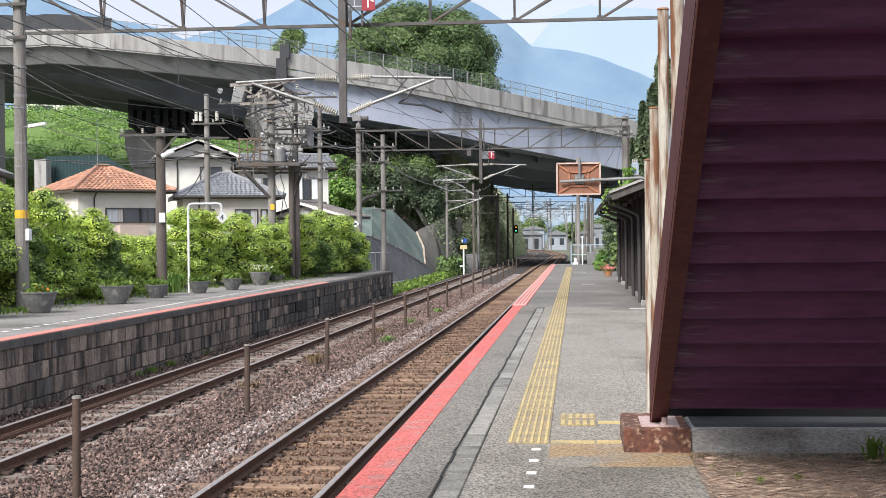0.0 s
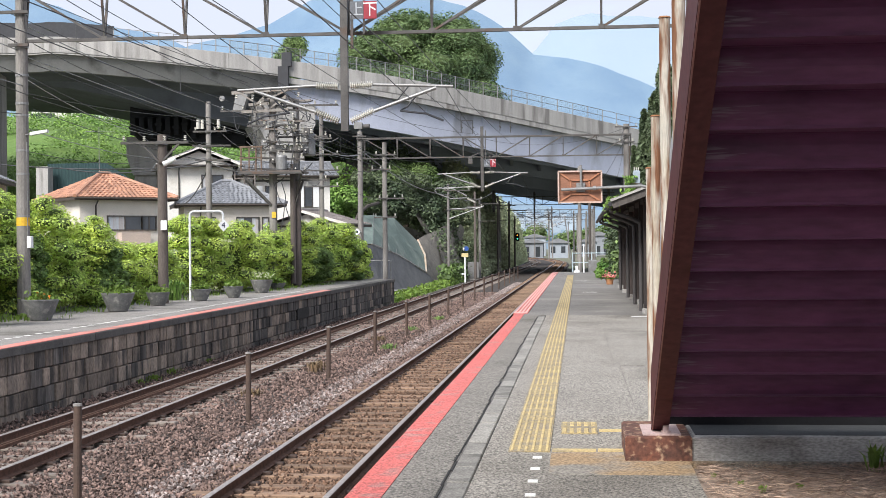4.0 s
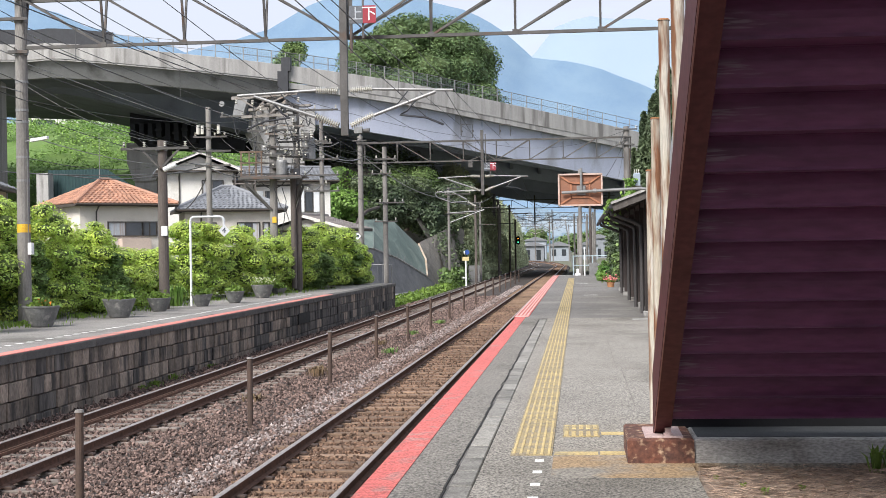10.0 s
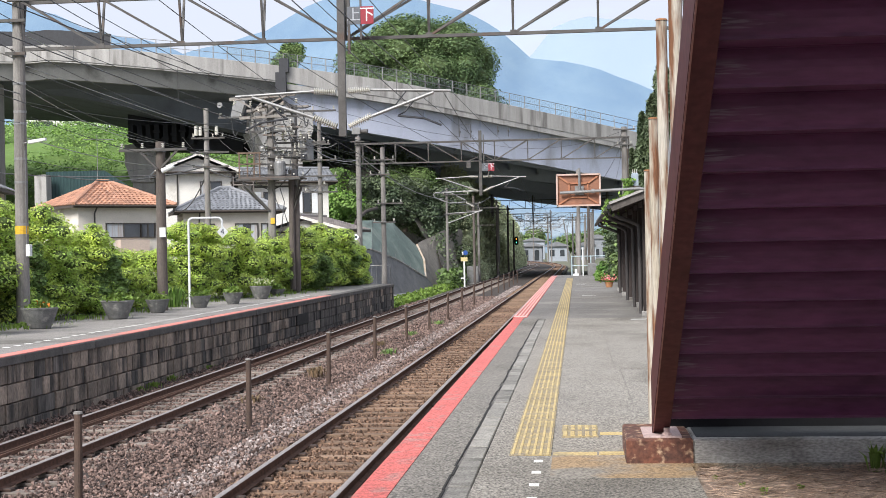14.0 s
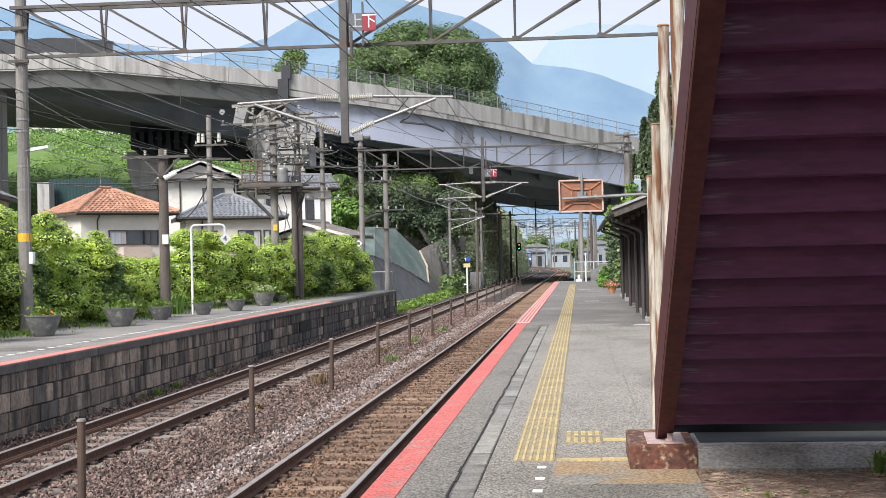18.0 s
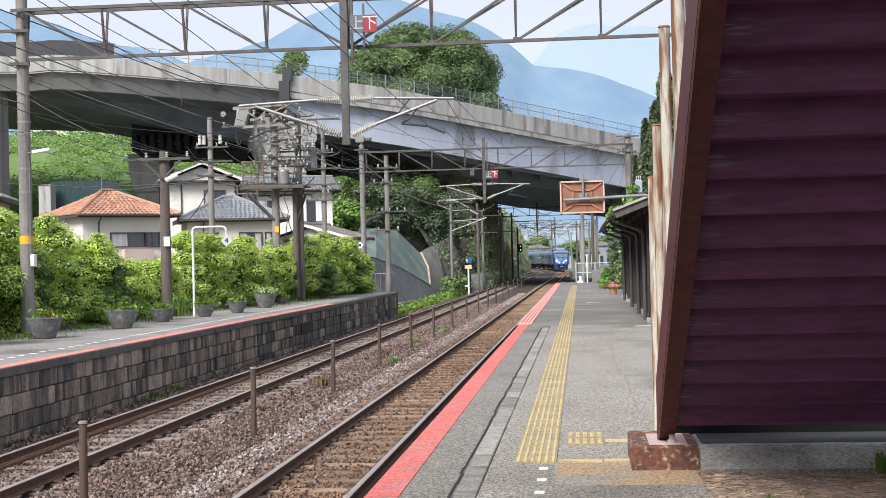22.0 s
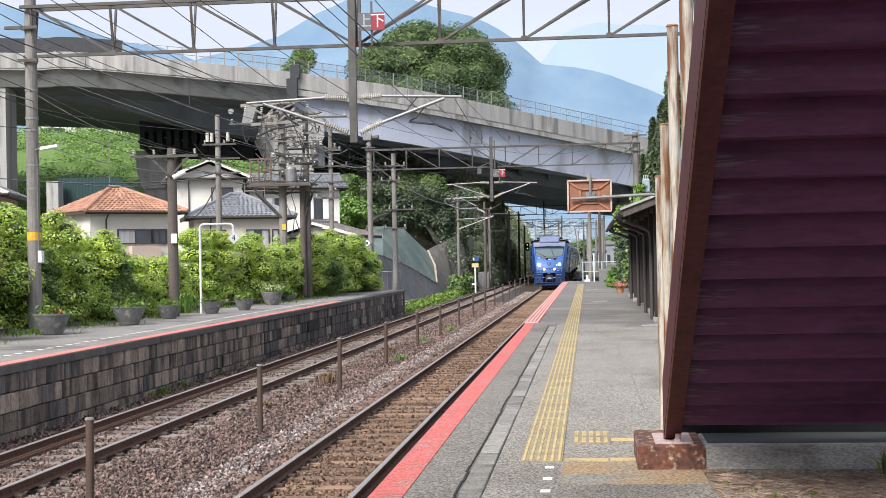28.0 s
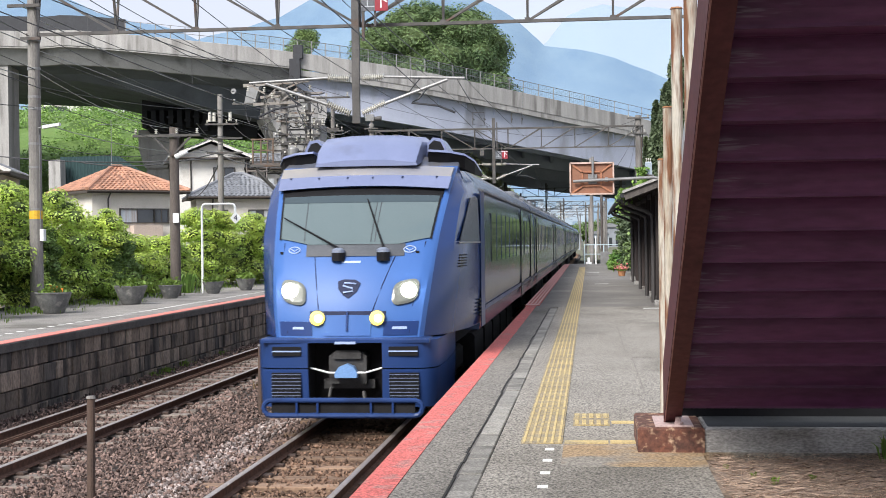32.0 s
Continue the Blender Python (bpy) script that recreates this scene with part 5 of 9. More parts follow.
def pole(name, x, y, z0, z1, r0, r1, material, label, arms=(), category="utility pole", group=""):
    """A pole with cross-arms: (height, reach to the left, reach to the right, insulators)."""
    p = thing(name, label, category, group, at=pose(x, y, 0))
    part("shaft", Shape().rod((0, 0, z0 - 0.2), (0, 0, z1), r0, r1, 14), material, p)
    for z, xl, xr, k in arms:
        arm = part("cross_arm", Shape().bar((-xl, -r1 - 0.05, z), (xr, -r1 - 0.05, z), 0.065, 0.065), GALV_BROWN, p)
        for q in range(k):
            t = -xl + 0.08 + (xl + xr - 0.16) * (q / max(1, k - 1))
            if abs(t) > r1:
                part("insulator", insulator(Shape(), (t, -r1 - 0.05, z + 0.04), (t, -r1 - 0.05, z + 0.19), 0.045, 3), PORCELAIN, arm, "white porcelain insulator")
        part("clamp", Shape().rod((0, 0, z - 0.05), (0, 0, z + 0.05), r1 + 0.03, n=14), GALV, p)
    return p


def cantilever(parent, x, y, z, side, reach, s=1.0):
    """A hinged catenary arm: a level tube, a stay, insulators and the steady arm, from a post at x."""
    q = side
    part("top_tube", Shape().rod((x + q * 0.55, y, z + 0.95), (x + q * reach, y, z + 0.88), 0.03, n=8), GALV, parent)
    part("insulator", insulator(Shape(), (x + q * 0.12, y, z + 0.93), (x + q * 0.60, y, z + 0.95), 0.082, 11), PORCELAIN, parent, "white ribbed insulator")
    part("stay_tube", Shape().rod((x + q * 0.60, y, z + 0.40), (x + q * (reach - 0.35), y, z + 0.86), 0.035, n=8), GALV, parent)
    part("insulator", insulator(Shape(), (x + q * 0.12, y, z + 0.20), (x + q * 0.62, y, z + 0.42), 0.082, 11), PORCELAIN, parent, "white ribbed insulator")
    steady = [(x + q * (reach - 0.75), y, z + 0.72), (x + q * (reach - 0.95), y, z + 0.48), (x + q * (reach - 1.1), y, z + 0.40), (x + q * (reach - 0.55), y, z + 0.33), (x + q * (reach - 0.2), y, z + 0.18)]
    part("tie_rod", Shape().rod((x + q * (reach - 1.15), y, z + 0.62), (x + q * (reach - 0.9), y, z + 0.92), 0.012, n=5), DARK_STEEL, parent)
    part("steady_arm", Shape().tube(steady, 0.022, 6), DARK_STEEL, parent, "dark curved steady arm")


def gantry(name, y, x0, x1, zb, zt, panel, start, mid, post_low, label, split):
    """A lattice beam on two poles over the tracks, with a drop post between the tracks."""
    t = thing(name, label, "gantry", "catenary gantries")
    chords = ((0.0, zb), (-0.2, zt), (0.2, zt))
    for dy, z in chords:
        part("chord", Shape().bar((x0, y + dy, z), (x1, y + dy, z), 0.07, 0.065), GALV_BROWN, t)
    x = start
    nodes = []
    while x < x1:
        if x > x0:
            nodes.append(x)
        x += panel
    for x in nodes:
        for dy in (-0.2, 0.2):
            part("upright", Shape().bar((x, y + dy, zt), (x, y, zb), 0.045, 0.045), GALV_BROWN, t)
        part("node_plate", Shape().box(x - 0.06, x + 0.06, y - 0.045, y - 0.037, zb - 0.03, zb + 0.07), GALV_BROWN, t)
    for a, b in zip(nodes, nodes[1:]):
        p, q = ((a, zt), (b, zb)) if (a + b) / 2 < split else ((b, zt), (a, zb))
        for dy in (-0.2, 0.2):
            part("diagonal", Shape().bar((p[0], y + dy, p[1]), (q[0], y, q[1]), 0.04, 0.045), GALV_BROWN, t)
    part("drop_post", Shape().box(mid - 0.075, mid + 0.075, y - 0.3, y - 0.17, post_low, zt + 0.5), GALV_BROWN, t, "brown steel drop post")
    part("drop_post", Shape().box(mid + 0.14, mid + 0.19, y - 0.28, y - 0.2, zb - 0.35, zt + 0.3), GALV_BROWN, t)
    for side in (-1, 1):
        cantilever(t, mid, y - 0.24, post_low, side, 2.25)
    return t


gantry("catenary_gantry", 28.5, -11.9, 2.6, 5.95, 6.98, 1.742, -11.665, -4.755, 3.90, "brown lattice steel catenary gantry over both tracks", -5.5)
gantry("catenary_gantry", 69.0, -11.0, 2.7, 5.98, 6.98, 1.66, -10.62, -4.68, 4.25, "grey lattice steel catenary gantry farther along", -4.0)
for y in (150,):
    gantry("catenary_gantry", y, -9.0, 3.4, 6.0, 6.9, 1.7, -8.8, -4.6, 4.25, "distant lattice catenary gantry", -4.0)
    pole("gantry_pole", -9.0, y, GROUND_Z, 7.6, 0.17, 0.14, CONCRETE_POLE, "distant concrete gantry pole", ((7.2, 0.6, 0.6, 3),), group="gantry poles")
    pole("gantry_pole", 3.4, y, GROUND_Z, 7.6, 0.17, 0.14, CONCRETE_POLE, "distant concrete gantry pole", ((7.2, 0.6, 0.6, 3),), group="gantry poles")
pa = pole("gantry_pole", -11.75, 28.5, LZ, 8.6, 0.145, 0.115, CONCRETE_POLE, "tall concrete catenary pole with steel bands at a hedge", ((5.85, 0.22, 0.22, 0), (6.55, 0.5, 0.22, 0)), "catenary pole", "gantry poles")
for z in (1.0, 1.55, 2.2, 3.1, 3.6, 4.35, 4.6, 5.2):
    part("band", Shape().rod((0, 0, z), (0, 0, z + 0.05), 0.138, n=14), GALV, pa)
part("yellow_plate", Shape().rod((0, 0, 2.02), (0, 0, 2.2), 0.139, n=14), mat("hazard_yellow", (0.70, 0.42, 0.03), (0.62, 0.36, 0.03), 8, 0.6), pa, "yellow warning band")
part("lamp_arm", Shape().tube([(0.12, 0, 3.75), (0.12, -0.1, 3.95), (0.3, -0.15, 3.98)], 0.02), GALV, pa)
part("lamp_head", Shape().sweep([[(0.25, -0.22, 3.93), (0.25, -0.08, 3.93), (0.25, -0.08, 4.0), (0.25, -0.22, 4.0)], [(0.62, -0.2, 3.99), (0.62, -0.1, 3.99), (0.62, -0.1, 4.05), (0.62, -0.2, 4.05)]]), WHITE_STEEL, pa, "white street lamp head")
part("cable_duct", Shape().tube([(0.13, -0.08, 1.8), (0.13, -0.08, 3.8)], 0.011), GALV, pa)
part("meter_box", Shape().box(0.12, 0.2, -0.1, 0.05, 1.55, 1.8, 0.01), WHITE_STEEL, pa)
pole("gantry_pole", 2.6, 28.5, 0, 8.4, 0.15, 0.12, CONCRETE_POLE, "concrete catenary pole beside the shelter", (), "catenary pole", "gantry poles")
pole("gantry_pole", -10.85, 69, GROUND_Z, 7.35, 0.15, 0.13, CONCRETE_POLE, "concrete catenary pole beyond the opposite platform", ((7.1, 0.35, 0.35, 0),), "catenary pole", "gantry poles")
pr = pole("gantry_pole", 2.45, 69, 0, 7.5, 0.16, 0.14, CONCRETE_POLE, "concrete catenary pole with switch gear and vines", ((7.35, 0.55, 0.55, 3), (6.6, 0.4, 0.4, 2)), "catenary pole", "gantry poles")
pb = pole("dark_pole", -10.81, 35.4, LZ, 4.5, 0.14, 0.118, DARK_POLE, "dark weathered pole with a cross-arm and lamp", ((4.28, 1.05, 0.75, 4),), "utility pole")
part("brace", Shape().bar((-0.5, -0.16, 4.25), (0, -0.16, 3.75), 0.05, 0.05).bar((0.5, -0.16, 4.25), (0, -0.16, 3.75), 0.05, 0.05), GALV_BROWN, pb)
part("lamp_head", Shape().rod((0.1, -0.2, 3.72), (0.42, -0.22, 3.85), 0.07, 0.05), WHITE_STEEL, pb, "white lamp")
part("white_plate", Shape().box(0.0, 0.16, -0.19, -0.16, 2.0, 2.25), WHITE_STEEL, pb, "white number plate")
c = pole("cluster_pole", -11.1, 50, LZ, 6.9, 0.155, 0.13, CONCRETE_POLE, "concrete utility pole crowded with wires and switch gear", ((6.55, 1.9, 1.3, 5), (6.0, 0.9, 0.9, 4), (5.1, 0.8, 1.2, 4), (4.4, 1.3, 1.0, 4)))
part("yellow_plate", Shape().box(-0.02, 0.13, -0.175, -0.155, 2.62, 2.84), bpy.data.materials["hazard_yellow"], c, "yellow warning band")
c = pole("cluster_pole", -10.3, 50.4, LZ, 7.0, 0.14, 0.115, CONCRETE_POLE, "concrete utility pole with transformer and cables", ((6.75, 0.9, 1.6, 4), (5.6, 1.1, 1.2, 4), (4.0, 1.5, 1.2, 3)))
part("transformer", Shape().turned([(0.0, 0), (0.26, 0.0), (0.28, 0.05), (0.28, 0.75), (0.24, 0.82), (0, 0.84)], 0.45, -0.1, 4.9, 14), GALV, c, "grey transformer can")
for i in range(5):
    part("switch", insulator(Shape(), (-0.7 + 0.33 * i, -0.25, 5.7), (-0.7 + 0.33 * i, -0.25, 6.05), 0.09, 4), PORCELAIN, c, "white insulator")
part("trunk_pipe", Shape().rod((-0.1, -0.25, 0.2), (-0.1, -0.25, 4.6), 0.10, n=12), DARK_POLE, c, "dark cable pipe")
part("dark_sleeve", Shape().rod((0, 0, LZ), (0, 0, 4.0), 0.152, n=14), DARK_POLE, c, "dark lower half of the pole")
part("switch_box", Shape().box(-0.95, -0.6, -0.35, -0.05, 4.2, 4.85, 0.03), GALV, c, "grey switch box on the pole platform")
part("switch_box", Shape().box(-0.5, -0.28, -0.3, -0.1, 4.25, 4.6, 0.04), WHITE_STEEL, c, "small pale switch box")
part("fuse", Shape().rod((0.08, -0.28, 5.3), (0.08, -0.28, 5.6), 0.05, 0.04, 8).rod((0.22, -0.28, 5.3), (0.22, -0.28, 5.6), 0.05, 0.04, 8).rod((0.36, -0.28, 5.3), (0.36, -0.28, 5.6), 0.05, 0.04, 8), PORCELAIN, c, "white cut-out fuses")
# steel head frame that joins the two poles, with its beams, struts and jumpers
HEAD_STEEL = mat("rust_specked_head_steel", (0.27, 0.25, 0.23), (0.18, 0.155, 0.135), 6, 0.7, bump=0.2, stain=(0.17, 0.10, 0.065), stain_scale=5, stain_at=0.62)
hf = thing("pole_head_frame", "rust-specked steel frame across the heads of two poles", "frame", at=pose(0, 0, 0))
part("main_beam", Shape().bar((-12.55, 49.75, 7.2), (-10.1, 49.75, 7.34), 0.10, 0.12), HEAD_STEEL, hf)
part("main_beam", Shape().bar((-12.15, 50.7, 6.86), (-9.8, 50.7, 6.98), 0.10, 0.10), HEAD_STEEL, hf)
part("lower_beam", Shape().bar((-12.18, 49.72, 6.50), (-10.45, 49.72, 6.56), 0.09, 0.10), HEAD_STEEL, hf)
part("cross_beam", Shape().bar((-11.3, 49.3, 6.9), (-11.05, 51.2, 6.95), 0.09, 0.09), HEAD_STEEL, hf)
part("cross_beam", Shape().bar((-10.5, 49.3, 6.95), (-10.25, 51.2, 7.0), 0.09, 0.09), HEAD_STEEL, hf)
for a, b in (((-12.2, 49.74, 7.16), (-11.2, 49.74, 6.55)), ((-11.7, 49.7, 6.75), (-10.1, 49.7, 7.42)), ((-11.2, 49.7, 6.55), (-10.5, 49.7, 7.1)), ((-11.9, 50.6, 6.8), (-11.2, 49.9, 7.25))):
    part("strut", Shape().bar(a, b, 0.05, 0.06), HEAD_STEEL, hf)
part("pole_top", Shape().rod((-11.1, 50, 6.9), (-11.1, 50, 7.3), 0.13, 0.125, 14), CONCRETE_POLE, hf)
for x, z in ((-12.35, 6.98), (-11.75, 6.93), (-11.45, 6.70), (-10.75, 6.72), (-10.05, 6.98)):
    part("insulator", insulator(Shape(), (x, 49.6, z), (x + 0.02, 49.6, z + 0.2), 0.06, 3), PORCELAIN, hf, "white porcelain insulator")
part("pulley", Shape().rod((-12.9, 49.7, 7.0), (-12.9, 49.62, 7.0), 0.10, n=14), GALV, hf, "pale wire tension wheel")
for z, a, b in ((6.15, -11.6, -9.9), (5.82, -11.35, -10.1), (5.35, -11.3, -9.75), (4.75, -11.5, -9.9), (5.0, -11.2, -10.0)):
    part("cross_arm", Shape().bar((a, 49.78, z + 0.06), (b, 49.95, z), 0.06, 0.06), HEAD_STEEL if z > 5.5 else GALV_BROWN, hf)
    for x in (a + 0.08, b - 0.08, b - 0.4):
        part("insulator", insulator(Shape(), (x, 49.8, z + 0.07), (x, 49.8, z + 0.22), 0.045, 3), PORCELAIN, hf, "white porcelain insulator")
for pts in ([(-12.0, 49.6, 5.55), (-11.4, 49.6, 5.95), (-10.7, 49.6, 6.25), (-10.4, 49.6, 6.2)], [(-10.6, 49.6, 6.5), (-10.4, 49.6, 6.0), (-10.1, 49.6, 5.5), (-9.9, 49.6, 5.2)], [(-11.7, 49.6, 6.9), (-11.8, 49.6, 6.1), (-11.6, 49.6, 5.3), (-11.3, 49.6, 5.1)], [(-10.8, 49.6, 6.4), (-10.95, 49.6, 5.8), (-10.7, 49.6, 5.3), (-10.45, 49.6, 5.4)], [(-10.35, 49.6, 5.9), (-10.2, 49.6, 5.3), (-10.3, 49.6, 4.8), (-10.4, 49.6, 4.2)], [(-11.0, 49.6, 3.9), (-10.75, 49.6, 3.2), (-10.55, 49.6, 3.0), (-10.4, 49.6, 2.5)], [(-10.7, 49.6, 3.9), (-10.55, 49.6, 3.4), (-10.65, 49.6, 2.6), (-10.8, 49.6, 2.0)]):
    part("jumper", Shape().tube(pts, 0.017, 5), WIRE, hf, "black looping cable")
for a, b in (((-12.1, 49.8, 4.0), (-11.2, 49.85, 3.1)), ((-9.95, 49.9, 4.0), (-10.35, 50.2, 3.0))):
    part("knee_brace", Shape().bar(a, b, 0.06, 0.06), GALV_BROWN, hf, "brace under the pole platform")
c = pole("utility_pole", -14.05, 52, LZ, 7.15, 0.125, 0.095, CONCRETE_POLE, "slim concrete utility pole behind the hedge", ((6.0, 0.55, 0.75, 4), (5.45, 0.6, 0.9, 0), (4.9, 0.5, 0.9, 0)))
for q in (-0.35, -0.18, 0.45):
    part("arrester", Shape().rod((q, -0.2, 6.1), (q, -0.2, 6.45), 0.07, 0.06, 10), PORCELAIN, c, "white cylinder")
pole("utility_pole", -11.15, 60, LZ, 7.4, 0.12, 0.09, CONCRETE_POLE, "slim concrete utility pole with short arms", ((6.3, 0.9, 0.5, 3), (5.6, 1.2, 0.8, 4), (4.9, 0.8, 0.8, 3), (4.2, 0.7, 0.8, 2)))
pole("utility_pole", -9.2, 66, GROUND_Z, 6.55, 0.13, 0.11, CONCRETE_POLE, "slim grey pole with insulator arms past the platform end", ((5.95, 0.45, 0.6, 3), (5.25, 0.65, 0.35, 3), (3.85, 0.3, 0.95, 4), (2.95, 0.5, 0.6, 2)))
for x, y, z1, m in ((-9.3, 100, 6.1, CONCRETE_POLE), (-8.1, 110, 5.9, DARK_POLE), (-7.95, 113, 5.5, CONCRETE_POLE), (-7.3, 128, 6.2, DARK_POLE), (-7.6, 136, 6.0, CONCRETE_POLE)):
    pole("lineside_pole", x, y, GROUND_Z, z1, 0.11, 0.09, m, "lineside pole before the wooded slope", ((z1 - 0.5, 0.3, 1.6, 2), (z1 - 1.9, 0.2, 1.3, 0)) if m is CONCRETE_POLE else ((z1 - 0.6, 0.6, 0.6, 3), (z1 - 1.2, 0.6, 0.6, 3)), group="lineside poles")


def wires(spans, r, sag, label, n=9, material=None):
    """Cables, each a thing, from (x, y, z) to (x, y, z)."""
    for a, b in spans:
        a, b = Vector(a), Vector(b)
        pts = [a.lerp(b, i / n) - UPV * sag * 4 * (i / n) * (1 - i / n) for i in range(n + 1)]
        solo("overhead_wire", Shape().tube(pts, r * 0.8, 5), material or WIRE, label, "wire", "overhead wires")


# contact and messenger wires over both tracks, from gantry to gantry
hold = [-12.0, 28.4, 68.9, 118.0, 150.0, 186.0]
for off in (0.0, TRACK_2):
    for a, b in zip(hold, hold[1:]):
        zig = 0.12 if int(a) % 2 else -0.12
        pa_, pb_ = line(a, off + zig)[0], line(b, off - zig)[0]
        wires([((pa_.x, a, 4.20), (pb_.x, b, 4.20))], 0.009, 0.02, "contact wire over the track")
        wires([((pa_.x, a, 4.95), (pb_.x, b, 4.95))], 0.010, 0.45, "messenger wire over the track")
        d = Shape()
        k = int((b - a) / 5)
        for i in range(1, k):
            f = i / k
            c = pa_.lerp(pb_, f)
            d.rod((c.x, a + (b - a) * f, 4.19), (c.x, a + (b - a) * f, 4.95 - 0.45 * 4 * f * (1 - f)), 0.004, n=4)
        if d.v:
            solo("dropper", d, WIRE, "thin dropper wires of the catenary", "wire", kind="stuff")
# feeders along the left-hand poles
wires([((-12.1, 28.5, 6.6), (-11.1, 69, 7.1)), ((-11.9, 28.5, 4.9), (-10.9, 50, 6.5)), ((-11.5, 28.5, 5.9), (-11.9, 50, 6.05)), ((-11.6, 28.5, 5.2), (-13.5, 52, 5.5)), ((-11.5, 28.5, 4.75), (-10.9, 69, 5.2)), ((-11.5, 28.5, 4.5), (-10.4, 50, 4.4))], 0.011, 0.35, "sagging feeder cable along the line")
wires([((-12.2, 8, 8.6), (-11.9, 28.5, 6.6)), ((-12.0, 8, 8.0), (-11.8, 28.5, 5.9)), ((-12.0, 8, 7.0), (-11.7, 28.5, 5.2)), ((-11.9, 8, 6.4), (-11.6, 28.5, 4.8))], 0.011, 0.2, "feeder cable coming in overhead")
wires([((-6.6, 12, 6.2), (-10.9, 69, 7.2)), ((-5.2, 10, 6.6), (-4.7, 69, 7.0)), ((-4.0, 8, 6.4), (-3.2, 69, 6.6)), ((-9.5, 14, 6.9), (-10.3, 50, 6.7)), ((-8.0, 14, 7.0), (-5.5, 69, 6.2))], 0.011, 0.3, "dark cable sagging over the tracks")
wires([((-13.6, 52, 6.0), (-10.9, 50, 5.1)), ((-11.5, 35.4, 4.6), (-14.5, 52, 5.45)), ((-10.2, 35.4, 4.6), (-13.4, 52, 5.45)), ((-13.5, 52, 4.9), (-10.9, 50, 4.2)), ((-10.2, 50.4, 5.6), (-11.1, 60, 5.6)), ((-9.9, 50.4, 4.0), (-11.0, 60, 4.9)), ((-10.9, 60, 5.6), (-9.5, 66, 5.3)), ((-10.9, 60, 4.9), (-9.2, 66, 3.9)), ((-10.6, 69, 6.9), (-9.3, 100, 5.6)), ((-9.0, 66, 5.3), (-9.2, 100, 4.4)), ((-8.8, 66, 3.9), (-9.1, 100, 4.2))], 0.012, 0.4, "local power cable between poles")
wires([((-23, 60, 5.2), (-14.2, 52, 4.9)), ((-30, 62, 6.0), (-14.2, 52, 4.7)), ((-14.0, 52, 4.8), (-10.5, 50, 4.6)), ((-21, 72, 3.9), (-14.1, 52, 4.55))], 0.030, 0.35, "thick black bundled cable to the houses")

wires([((-11.7, 28.5, 6.95), (-4.9, 69, 7.1)), ((-7.4, 9, 5.9), (-11.2, 50, 6.9)), ((-11.6, 28.5, 5.5), (-9.6, 66, 5.95)), ((-11.6, 28.5, 3.6), (-14.2, 52, 5.6)), ((-12.4, 14, 5.4), (-11.7, 28.5, 4.4)), ((-10.0, 50.4, 6.7), (-10.8, 69, 6.6))], 0.010, 0.5, "thin dark line strung along the railway")
wires([((-10.9, 50, 6.5), (-4.8, 69, 6.9)), ((-9.6, 50.4, 5.6), (-4.8, 69, 6.0)), ((-10.7, 69, 5.4), (-8.4, 98, 5.9)), ((-4.7, 69, 6.9), (2.4, 69, 7.3)), ((2.3, 69, 6.6), (0.2, 82.5, 4.4)), ((2.45, 69, 7.35), (3.3, 118, 7.2))], 0.011, 0.55, "slack cable crossing between the gantries")
wires([((-9.3, 100, 5.6), (-7.3, 128, 5.7)), ((-9.2, 100, 4.2), (-8.1, 110, 4.7)), ((-8.0, 110, 5.3), (-7.6, 136, 5.5)), ((-9.0, 118, 7.2), (-9.0, 150, 7.2)), ((3.4, 118, 7.2), (3.4, 150, 7.2)), ((3.4, 150, 7.2), (2.5, 205, 7.2)), ((-9.0, 150, 7.2), (-10, 205, 7.2))], 0.014, 0.4, "lineside cable beyond the bridge")

PALE_WIRE = mat("pale_aluminium_wire", (0.30, 0.30, 0.30), (0.24, 0.24, 0.235), 5, 0.5, metal=0.3)
wires([((-10.85, 69, 6.45), (-9.3, 100, 5.3)), ((-9.3, 100, 5.3), (-7.2, 118, 6.1)), ((-10.6, 50, 6.3), (-10.85, 69, 6.2))], 0.035, 0.55, "thick pale grey aerial cable between poles", material=PALE_WIRE)
wires([((-11.7, 28.5, 6.3), (-10.3, 50, 6.0)), ((-11.6, 28.5, 5.6), (-10.85, 69, 5.9)), ((-11.7, 28.5, 4.1), (-14.0, 52, 5.0)), ((-11.9, 28.5, 5.3), (-16, 52, 5.9)), ((-12.2, 10, 7.4), (-11.8, 28.5, 5.75)), ((-12.0, 10, 6.2), (-11.7, 28.5, 5.0))], 0.013, 0.3, "pale aluminium wire strung along the platform poles", material=PALE_WIRE)
fk = thing("track_cantilever", "double catenary arm on the lineside pole", "cantilever", at=pose(-9.3, 99.9, 0))
part("hoop", Shape().tube([(-0.85, 0, 5.75), (-0.95, 0, 5.6), (-0.8, 0, 5.4), (0.2, 0, 5.0), (1.35, 0, 5.05), (1.35, 0, 5.2), (0.3, 0, 5.75), (-0.85, 0, 5.75)], 0.045, 6), GALV, fk, "pale bent tube")
part("arm", Shape().rod((-0.8, 0, 5.78), (2.6, 0, 5.85), 0.045, n=8), GALV, fk)
part("insulator", insulator(Shape(), (1.2, 0, 5.82), (1.9, 0, 5.84), 0.09, 8), PORCELAIN, fk)
part("insulator", insulator(Shape(), (1.4, 0, 5.0), (2.0, 0, 4.7), 0.09, 8), PORCELAIN, fk)
part("arm", Shape().rod((0.1, 0, 3.55), (2.6, 0, 4.45), 0.045, n=8).rod((0.1, 0, 4.25), (2.5, 0, 4.35), 0.035, n=8), GALV, fk)

# slack jumper loops and small gear round the crowded poles
rng = random.Random(17)
